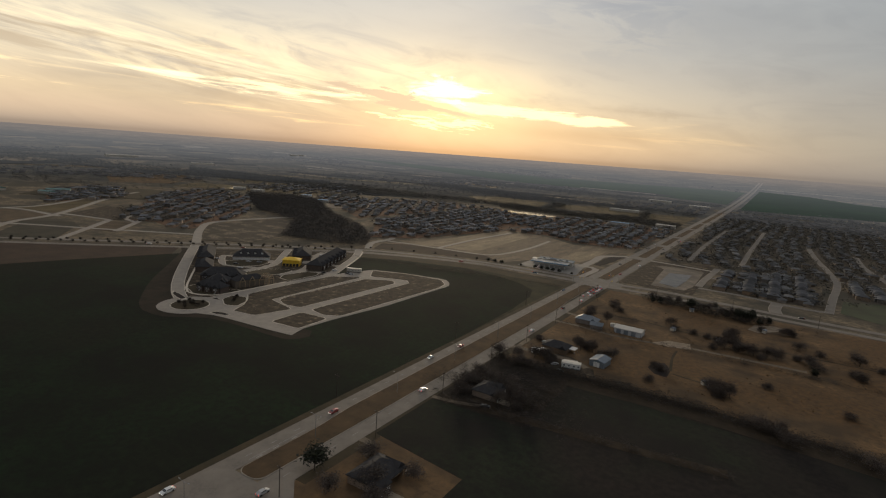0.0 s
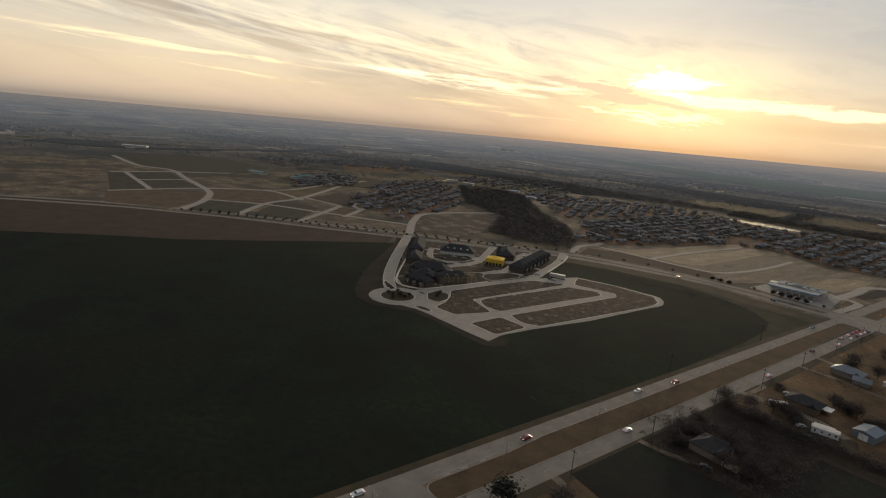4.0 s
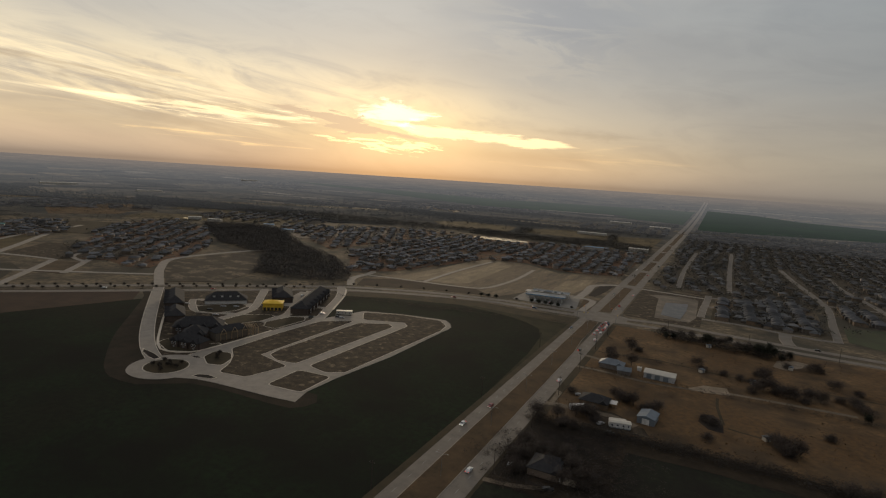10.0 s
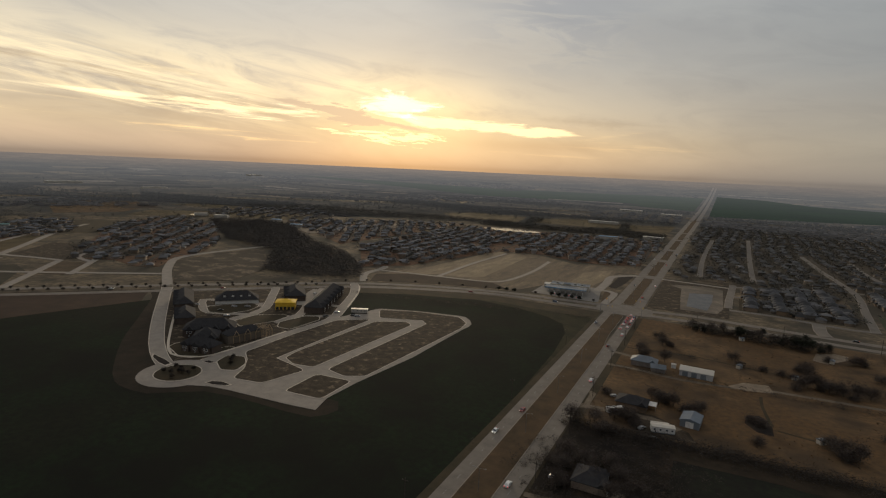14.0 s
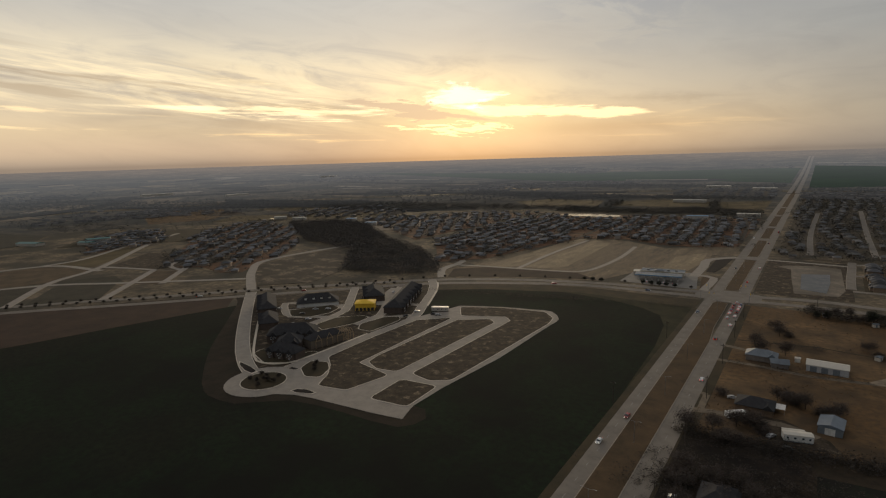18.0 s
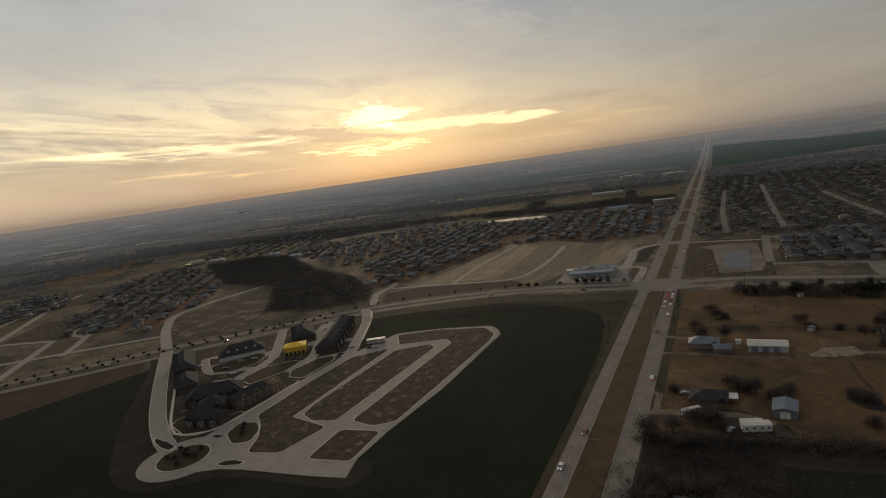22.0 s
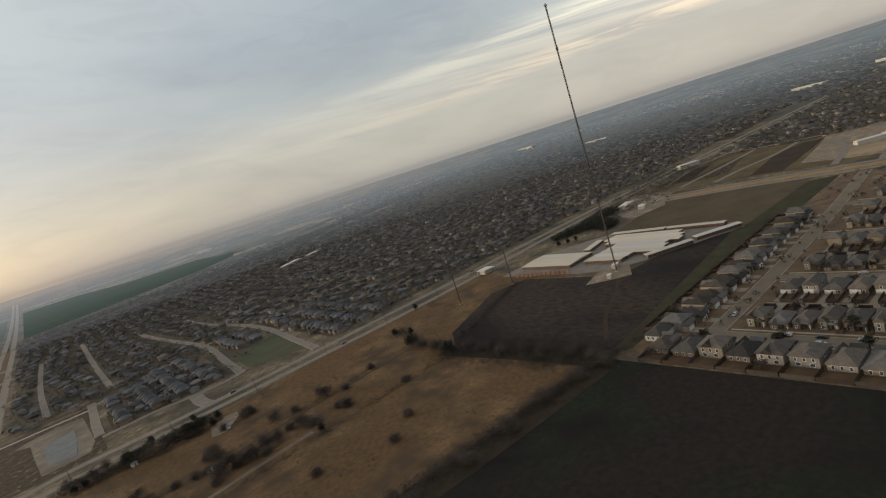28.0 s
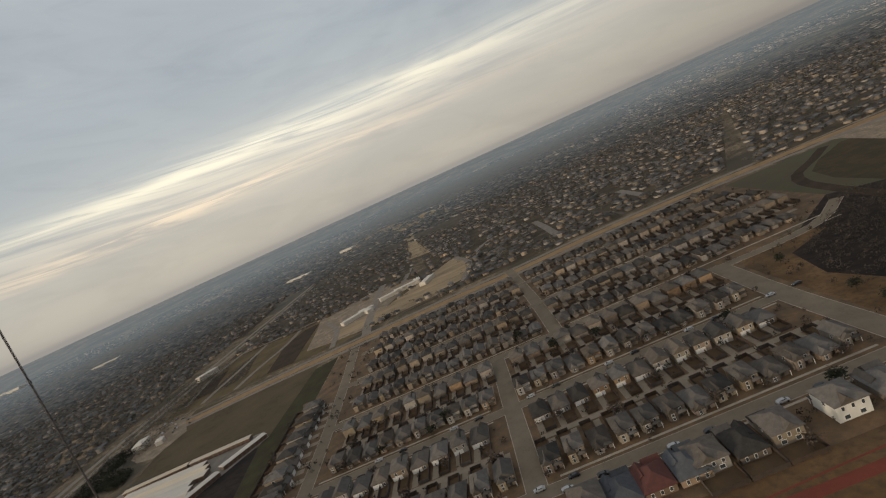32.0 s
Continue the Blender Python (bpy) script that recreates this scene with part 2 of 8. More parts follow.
sun = new("sun", bpy.data.lights.new("sun", "SUN"))
sun.data.energy, sun.data.angle, sun.data.color = 1.7, radians(12), (1.0, 0.80, 0.55)
sun_way = Vector((math.sin(radians(SUN_AZ)) * math.cos(radians(SUN_EL)), math.cos(radians(SUN_AZ)) * math.cos(radians(SUN_EL)), math.sin(radians(SUN_EL))))
sun.matrix_world = look(sun_way * 100, (0, 0, 0))

# ---- materials ----


def material(name, base, dark=None, scale=1.0, rough=0.85, metal=0.0, fine=6.0, bump=0.0, rand=0.0, space="Object", spec=0.3, stretch=None, third=None, third_size=3.2, third_from=0.50):
    """A surface of two tones mixed by coarse and fine noise; scale is the size of the coarse patches in metres."""
    m = bpy.data.materials.new(name)
    m.use_nodes = True
    nodes, links = m.node_tree.nodes, m.node_tree.links
    b = nodes["Principled BSDF"]
    b.inputs["Roughness"].default_value, b.inputs["Metallic"].default_value = rough, metal
    b.inputs["Specular IOR Level"].default_value = spec
    t = nodes.new("ShaderNodeTexCoord")
    src = t.outputs[space]
    if stretch:
        mp = nodes.new("ShaderNodeMapping")
        mp.inputs["Scale"].default_value = stretch
        links.new(src, mp.inputs[0])
        src = mp.outputs[0]
    facs = []
    for s, det in ((1.0 / scale, 5.0), (fine / scale, 8.0)):
        n = nodes.new("ShaderNodeTexNoise")
        n.inputs["Scale"].default_value, n.inputs["Detail"].default_value = s, det
        n.inputs["Roughness"].default_value = 0.62
        links.new(src, n.inputs["Vector"])
        r = nodes.new("ShaderNodeMapRange")
        r.inputs["From Min"].default_value, r.inputs["From Max"].default_value = 0.38, 0.62
        links.new(n.outputs["Fac"], r.inputs["Value"])
        facs.append((r.outputs[0], n.outputs["Fac"]))
    dark = dark or tuple(c * 0.65 for c in base)
    mid = tuple((p + q) * 0.5 for p, q in zip(base, dark))

    def mix(fac, p, q, kind="MIX"):
        x = nodes.new("ShaderNodeMix")
        x.data_type, x.blend_type = "RGBA", kind
        for i, v in ((0, fac), (6, p), (7, q)):
            if isinstance(v, tuple):
                x.inputs[i].default_value = (*v, 1)
            elif isinstance(v, (int, float)):
                x.inputs[i].default_value = v
            else:
                links.new(v, x.inputs[i])
        return x.outputs[2]

    col = mix(facs[0][0], dark, base)
    if third:
        v = nodes.new("ShaderNodeTexNoise")
        v.inputs["Scale"].default_value, v.inputs["Detail"].default_value = 1.0 / (third_size * scale), 6.0
        links.new(src, v.inputs["Vector"])
        r = nodes.new("ShaderNodeMapRange")
        r.inputs["From Min"].default_value, r.inputs["From Max"].default_value = third_from, third_from + 0.10
        links.new(v.outputs["Fac"], r.inputs["Value"])
        col = mix(r.outputs[0], col, third)
    f2 = nodes.new("ShaderNodeMath")
    f2.operation = "MULTIPLY"
    f2.inputs[1].default_value = 0.8
    links.new(facs[1][0], f2.inputs[0])
    col = mix(f2.outputs[0], col, mid if not third else dark)
    if rand:
        o = nodes.new("ShaderNodeObjectInfo")
        g = nodes.new("ShaderNodeNewGeometry")
        pick = g.outputs["Random Per Island"] if rand < 0 else o.outputs["Random"]
        hs = nodes.new("ShaderNodeHueSaturation")
        mr = nodes.new("ShaderNodeMapRange")
        mr.inputs["To Min"].default_value, mr.inputs["To Max"].default_value = 1 - abs(rand), 1 + abs(rand)
        links.new(pick, mr.inputs["Value"])
        links.new(mr.outputs[0], hs.inputs["Value"])
        links.new(col, hs.inputs["Color"])
        sat = nodes.new("ShaderNodeMath")
        sat.operation = "FRACT"
        sm = nodes.new("ShaderNodeMath")
        sm.operation = "MULTIPLY"
        sm.inputs[1].default_value = 7.31
        links.new(pick, sm.inputs[0])
        links.new(sm.outputs[0], sat.inputs[0])
        ms = nodes.new("ShaderNodeMapRange")
        ms.inputs["To Min"].default_value, ms.inputs["To Max"].default_value = 0.45, 1.25
        links.new(sat.outputs[0], ms.inputs["Value"])
        links.new(ms.outputs[0], hs.inputs["Saturation"])
        col = hs.outputs[0]
    links.new(col, b.inputs["Base Color"])
    if bump:
        bp = nodes.new("ShaderNodeBump")
        bp.inputs["Strength"].default_value, bp.inputs["Distance"].default_value = 0.6, bump
        links.new(facs[1][1], bp.inputs["Height"])
        links.new(bp.outputs[0], b.inputs["Normal"])
    return m


M_GROUND = material("rough_pasture", (0.245, 0.186, 0.120), (0.070, 0.061, 0.047), 30, 0.97, fine=6, third=(0.072, 0.064, 0.049), spec=0.04)
M_WHEAT = material("winter_wheat", (0.0145, 0.0246, 0.0124), (0.0108, 0.0115, 0.0094), 45, 0.98, fine=14, spec=0.04, third=(0.0165, 0.0182, 0.0120))
M_PLOUGH = material("ploughed_soil", (0.036, 0.027, 0.022), (0.016, 0.014, 0.013), 40, 0.98, fine=12, stretch=(1, 0.5, 1), spec=0.1, third=(0.050, 0.036, 0.027))
M_SOIL = material("reddish_verge_soil", (0.054, 0.037, 0.026), (0.029, 0.022, 0.016), 18, 0.97, fine=7, spec=0.1)
M_BROWN = material("dry_grass", (0.192, 0.116, 0.056), (0.068, 0.047, 0.029), 24, 0.97, fine=8, bump=0.3, spec=0.08, third=(0.122, 0.071, 0.033))
M_VERGE = material("verge_grass", (0.066, 0.048, 0.028), (0.034, 0.031, 0.020), 14, 0.97, fine=7, spec=0.1)
M_OLIVE = material("olive_grass", (0.140, 0.106, 0.058), (0.062, 0.050, 0.031), 40, 0.97, fine=8, spec=0.05)
M_DULLGRASS = material("dull_meadow_grass", (0.098, 0.074, 0.044), (0.056, 0.045, 0.028), 40, 0.97, fine=8, spec=0.1)
M_STRIP = material("rank_green_grass", (0.050, 0.048, 0.024), (0.032, 0.028, 0.017), 14, 0.97, fine=8, spec=0.1)
M_LOT = material("bare_lot_soil", (0.086, 0.063, 0.042), (0.030, 0.024, 0.017), 5, 0.95, fine=6, third=(0.220, 0.168, 0.115), third_size=1.1, third_from=0.57, spec=0.1)
M_TAN = material("graded_sandy_soil", (0.33, 0.245, 0.145), (0.145, 0.106, 0.064), 22, 0.95, fine=8, stretch=(1, 0.3, 1))
M_PALE = material("pale_caliche", (0.31, 0.240, 0.165), (0.140, 0.108, 0.076), 10, 0.95, fine=6, third=(0.17, 0.130, 0.090))
M_CONCRETE = material("road_concrete", (0.208, 0.180, 0.150), (0.142, 0.124, 0.104), 9, 0.9, fine=8, spec=0.12)
M_ASPHALT = material("grey_street", (0.172, 0.140, 0.102), (0.130, 0.107, 0.079), 9, 0.92, fine=8, spec=0.1)
M_NEWCONCRETE = material("new_concrete", (0.300, 0.262, 0.220), (0.222, 0.195, 0.164), 6, 0.88, fine=8, spec=0.12)
M_NEWKERB = material("new_kerb_concrete", (0.58, 0.50, 0.40), (0.44, 0.38, 0.30), 3, 0.85)
M_MEDIAN = material("median_grass", (0.098, 0.062, 0.034), (0.050, 0.036, 0.022), 12, 0.97, fine=7, spec=0.1)
M_KERB = material("kerb_concrete", (0.335, 0.280, 0.218), (0.24, 0.203, 0.160), 3, 0.88)
M_DRIVE = material("driveway_concrete", (0.235, 0.192, 0.142), (0.165, 0.135, 0.100), 4, 0.9)
M_PAINT = material("road_paint", (0.34, 0.32, 0.285), None, 2, 0.7)
M_RED = material("running_track", (0.150, 0.033, 0.018), (0.108, 0.026, 0.015), 6, 0.85)
M_ROOF = material("shingle_roof", (0.094, 0.082, 0.071), (0.058, 0.051, 0.044), 2.2, 0.95, fine=6, rand=0.55, spec=0.1)
M_BRICKWALL = material("house_wall", (0.225, 0.162, 0.112), (0.140, 0.102, 0.072), 1.5, 0.85, rand=0.45)
M_TRIM = material("white_trim", (0.72, 0.70, 0.66), None, 1.0, 0.6)
M_GLASS = material("window_glass", (0.05, 0.06, 0.07), None, 1.0, 0.12, spec=0.7)
M_FENCE = material("cedar_fence", (0.066, 0.043, 0.029), (0.036, 0.026, 0.020), 1.2, 0.92, rand=0.3)
M_WHITEMETAL = material("white_metal_roof", (0.56, 0.51, 0.43), (0.45, 0.41, 0.35), 5, 0.55, stretch=(1, 0.1, 1))
M_STEEL = material("galvanised_steel", (0.30, 0.30, 0.30), (0.20, 0.20, 0.20), 2, 0.5, metal=0.6)
M_DARKSTEEL = material("dark_mast_steel", (0.105, 0.092, 0.086), (0.07, 0.062, 0.058), 2, 0.7, metal=0.0)
M_YELLOW = material("yellow_sheathing", (0.78, 0.50, 0.045), (0.62, 0.38, 0.03), 2.5, 0.7)
M_BARK = material("bark", (0.07, 0.055, 0.045), None, 0.4, 0.9)
M_TWIG = material("bare_twigs", (0.080, 0.060, 0.048), (0.050, 0.039, 0.032), 3, 0.95, rand=-0.4, spec=0.1)
M_BRUSH = material("dark_brush", (0.060, 0.047, 0.036), (0.034, 0.028, 0.022), 3, 0.95, rand=-0.4, spec=0.1)
M_LEAF = material("evergreen_leaves", (0.036, 0.038, 0.024), (0.020, 0.022, 0.015), 2, 0.95, rand=-0.4, spec=0.1)
M_FARROOF = material("distant_roofs", (0.135, 0.137, 0.143), (0.082, 0.083, 0.087), 12, 0.95, rand=-0.6, spec=0.1)
M_FARWALL = material("distant_walls", (0.29, 0.235, 0.185), (0.17, 0.135, 0.105), 12, 0.9, rand=-0.6)
M_FARTREE = material("distant_treetops", (0.112, 0.100, 0.080), (0.066, 0.060, 0.049), 9, 0.95, rand=-0.4, spec=0.1)
M_BLUE = material("blue_metal_roof", (0.16, 0.30, 0.46), None, 4, 0.5)
M_GREYMETAL = material("grey_metal_roof", (0.165, 0.185, 0.205), (0.115, 0.13, 0.145), 4, 0.6)
M_REDROOF = material("red_shingles", (0.092, 0.033, 0.026), (0.060, 0.025, 0.021), 1.5, 0.9)
M_WATER = material("pond_water", (0.05, 0.06, 0.06), None, 20, 0.06, spec=0.9)
M_RUBBER = material("tyre_rubber", (0.02, 0.02, 0.02), None, 1, 0.8)
M_LUMBER = material("raw_lumber", (0.42, 0.30, 0.18), None, 1.5, 0.85)


def lamp_material(name, colour, strength):
    m = bpy.data.materials.new(name)
    m.use_nodes = True
    b = m.node_tree.nodes["Principled BSDF"]
    b.inputs["Base Color"].default_value = (*colour, 1)
    b.inputs["Emission Color"].default_value = (*colour, 1)
    b.inputs["Emission Strength"].default_value = strength
    return m


M_TAIL = lamp_material("lit_tail_lamp", (0.9, 0.05, 0.03), 1.2)
M_HEAD = lamp_material("lit_head_lamp", (1.0, 0.92, 0.75), 2.0)
CAR_PAINT = [material("car_paint_" + n, c, None, 3, 0.3, spec=0.6) for n, c in
             (("white", (0.72, 0.72, 0.70)), ("silver", (0.40, 0.40, 0.40)), ("black", (0.02, 0.02, 0.022)), ("red", (0.25, 0.02, 0.02)), ("blue", (0.04, 0.07, 0.14)))]

# ---- mesh helpers ----


class Geo:
    """Collects points and faces of one mesh."""

    def __init__(self):
        self.v, self.f, self.mi = [], [], []

    def add(self, pts, faces, mat=0):
        n = len(self.v)
        self.v += [tuple(p) for p in pts]
        self.f += [tuple(n + i for i in q) for q in faces]
        self.mi += [mat] * len(faces)
        return self

    def box(self, x0, x1, y0, y1, z0, z1, mat=0):
        p = [(x, y, z) for z in (z0, z1) for x, y in ((x0, y0), (x1, y0), (x1, y1), (x0, y1))]
        return self.add(p, [(3, 2, 1, 0), (4, 5, 6, 7), (0, 1, 5, 4), (1, 2, 6, 5), (2, 3, 7, 6), (3, 0, 4, 7)], mat)

    def hip(self, x0, x1, y0, y1, z0, rise, over=0.5, gable=False, mat=0):
        """A hipped or gabled roof with eaves of its own thickness over a rectangle."""
        x0, x1, y0, y1 = x0 - over, x1 + over, y0 - over, y1 + over
        lx, ly = x1 - x0, y1 - y0
        zb, zt = z0 - 0.12, z0 + rise
        if lx >= ly:
            i = 0.0 if gable else ly / 2
            r = [(x0 + i, (y0 + y1) / 2, zt), (x1 - i, (y0 + y1) / 2, zt)]
            faces = [(4, 5, 9, 8), (6, 7, 8, 9), (7, 4, 8), (5, 6, 9)]
        else:
            i = 0.0 if gable else lx / 2
            r = [((x0 + x1) / 2, y0 + i, zt), ((x0 + x1) / 2, y1 - i, zt)]
            faces = [(5, 6, 9, 8), (7, 4, 8, 9), (4, 5, 8), (6, 7, 9)]
        p = [(x, y, z) for z in (zb, zb + 0.22) for x, y in ((x0, y0), (x1, y0), (x1, y1), (x0, y1))] + r
        return self.add(p, [(3, 2, 1, 0), (0, 1, 5, 4), (1, 2, 6, 5), (2, 3, 7, 6), (3, 0, 4, 7)] + faces, mat)

    def tube(self, a, b, ra, rb, n=6, mat=0):
        a, b = Vector(a), Vector(b)
        q = (b - a).to_track_quat("Z", "Y")
        p = []
        for c, r in ((a, ra), (b, rb)):
            p += [c + q @ Vector((r * math.cos(k * 2 * math.pi / n), r * math.sin(k * 2 * math.pi / n), 0)) for k in range(n)]
        return self.add(p, [(k, (k + 1) % n, n + (k + 1) % n, n + k) for k in range(n)] + [tuple(range(n - 1, -1, -1)), tuple(range(n, 2 * n))], mat)

    def mesh(self, name, *mats):
        m = bpy.data.meshes.new(name)
        m.from_pydata(self.v, [], self.f)
        for k in mats:
            m.materials.append(k)
        if len(mats) > 1:
            m.polygons.foreach_set("material_index", self.mi)
        return m


def obj(name, geo, mat, label="", category="", kind="", group=""):
    mats = mat if isinstance(mat, (tuple, list)) else (mat,)
    return tagged(new(name, geo.mesh(name, *mats)), label, category, group, kind)


def part(name, geo, mat, parent, label=""):
    o = obj(name, geo, mat, label)
    o.parent = parent
    return o


def root(name, label, category, group="", m=None):
    e = new(name)
    e.empty_display_size = 0.5
    if m is not None:
        e.matrix_basis = m
    return tagged(e, label, category, group)


def put(parent, name, mesh_from):
    o = new(name, mesh_from)
    o.parent = parent
    return o


# ---- the lie of the land ----
MID = (80.0, -490.0)


def land(x, y):
    """Height of the ground: level near by, rising gently into the far distance."""
    r = math.hypot(x - MID[0], y - MID[1])
    return 94.0 * max(0.0, (r - 1800.0) / 3050.0) ** 1.8


def smooth(pts, step=12.0):
    """A soft curve through a few plan points."""
    if len(pts) < 3:
        a, b = Vector(pts[0]), Vector(pts[1])
        n = max(1, int((b - a).length / 60))
        return [tuple(a.lerp(b, k / n)) for k in range(n + 1)]
    out = []
    q = [Vector(p) for p in pts]
    q = [2 * q[0] - q[1]] + q + [2 * q[-1] - q[-2]]
    for i in range(1, len(q) - 2):
        n = max(2, int((q[i + 1] - q[i]).length / step))
        for k in range(n):
            t = k / n
            p = 0.5 * (2 * q[i] + (q[i + 1] - q[i - 1]) * t + (2 * q[i - 1] - 5 * q[i] + 4 * q[i + 1] - q[i + 2]) * t * t
                       + (3 * q[i] - q[i - 1] - 3 * q[i + 1] + q[i + 2]) * t ** 3)
            out.append(tuple(p))
    out.append(tuple(q[-2]))
    return out


def ribbon(geo, pts, width, top, mat=0, curve=True, thick=0.3):
    line = [Vector(p) for p in (smooth(pts) if curve else pts)]
    n = len(line)
    p = []
    for i, c in enumerate(line):
        d = (line[min(i + 1, n - 1)] - line[max(i - 1, 0)]).normalized()
        s = Vector((-d.y, d.x)) * width / 2
        for e in (c + s, c - s):
            z = land(e.x, e.y)
            p += [(e.x, e.y, z + top), (e.x, e.y, z + top - thick)]
    f = []
    for i in range(n - 1):
        a, b = 4 * i, 4 * i + 4
        f += [(a + 2, b + 2, b, a), (a, b, b + 1, a + 1), (a + 3, b + 3, b + 2, a + 2)]
    f += [(0, 1, 3, 2), (4 * n - 4, 4 * n - 2, 4 * n - 1, 4 * n - 3)]
    geo.add(p, f, mat)
    return geo


def slab(geo, pts, top, thick=0.3, mat=0):
    """A flat plate with the given outline in plan, counter-clockwise."""
    n = len(pts)
    area = sum(pts[i][0] * pts[(i + 1) % n][1] - pts[(i + 1) % n][0] * pts[i][1] for i in range(n))
    if area < 0:
        pts = pts[::-1]
    p = [(x, y, land(x, y) + top) for x, y in pts] + [(x, y, land(x, y) + top - thick) for x, y in pts]
    geo.add(p, [tuple(range(n))] + [(i, i + n, (i + 1) % n + n, (i + 1) % n) for i in range(n)], mat)
    return geo


def rect(x0, x1, y0, y1):
    return [(x0, y0), (x1, y0), (x1, y1), (x0, y1)]


def rounded(x0, x1, y0, y1, r, n=4):
    out = []
    for cx, cy, a0 in ((x1 - r, y0 + r, -90), (x1 - r, y1 - r, 0), (x0 + r, y1 - r, 90), (x0 + r, y0 + r, 180)):
        out += [(cx + r * math.cos(radians(a0 + 90 * k / n)), cy + r * math.sin(radians(a0 + 90 * k / n))) for k in range(n + 1)]
    return out


def ring(cx, cy, r, n=32, sx=1.0):
    return [(cx + sx * r * math.cos(2 * math.pi * k / n), cy + r * math.sin(2 * math.pi * k / n)) for k in range(n)]


# the ground sheet, in rings that widen with distance
radii = [0, 60, 130, 220, 330, 470, 640, 850, 1100, 1400, 1700] + list(range(1900, 4851, 150)) + [4870]
g = Geo()
NA = 96
pts = [(MID[0], MID[1], -0.02)]
for r in radii[1:]:
    for k in range(NA):
        x, y = MID[0] + r * math.sin(2 * math.pi * k / NA), MID[1] + r * math.cos(2 * math.pi * k / NA)
        pts.append((x, y, land(x, y) - 0.02))
faces = [(0, 1 + (k + 1) % NA, 1 + k) for k in range(NA)]
for j in range(len(radii) - 2):
    a, b = 1 + j * NA, 1 + (j + 1) * NA
    faces += [(a + k, a + (k + 1) % NA, b + (k + 1) % NA, b + k) for k in range(NA)]
g.add(pts, faces)
ground = obj("ground", g, M_GROUND, "mottled brown and olive winter ground of pasture and scrub", "ground", "structure")

# the last reach of land before the horizon, a backdrop glowing with painted haze
M_DISTANCE = material("haze_glow_land", (0.165, 0.135, 0.096), (0.060, 0.056, 0.047), 85, 1.0, fine=5, third=(0.060, 0.058, 0.048), spec=0.0)
M_DISTWOOD = material("haze_glow_woods", (0.100, 0.090, 0.072), (0.060, 0.056, 0.048), 60, 1.0, rand=-0.3, spec=0.0)
M_DISTROOF = material("haze_glow_roofs", (0.078, 0.070, 0.064), (0.048, 0.044, 0.041), 12, 1.0, rand=-0.6, spec=0.0)
M_DISTWALL = material("haze_glow_walls", (0.175, 0.150, 0.128), (0.11, 0.096, 0.083), 12, 1.0, rand=-0.5, spec=0.0)
M_DISTPALE = material("haze_glow_pale_ground", (0.29, 0.245, 0.195), (0.16, 0.135, 0.105), 30, 1.0, spec=0.0)
M_DISTTAN = material("haze_glow_fallow", (0.21, 0.165, 0.112), (0.125, 0.10, 0.07), 60, 1.0, spec=0.0)
M_DISTDARK = material("haze_glow_dark_ground", (0.050, 0.045, 0.038), (0.030, 0.028, 0.025), 40, 1.0, spec=0.0)
M_DISTROAD = material("haze_glow_road", (0.21, 0.178, 0.142), (0.14, 0.12, 0.10), 30, 1.0, spec=0.0)
M_DISTYARD = material("haze_glow_yards", (0.100, 0.082, 0.060), (0.052, 0.045, 0.036), 30, 1.0, spec=0.0)
M_DISTDULL = material("haze_glow_dull_crop", (0.034, 0.056, 0.022), (0.018, 0.034, 0.015), 160, 1.0, spec=0.0)
M_DISTGREEN = material("haze_glow_crop", (0.019, 0.046, 0.017), (0.012, 0.026, 0.012), 220, 1.0, spec=0.0)
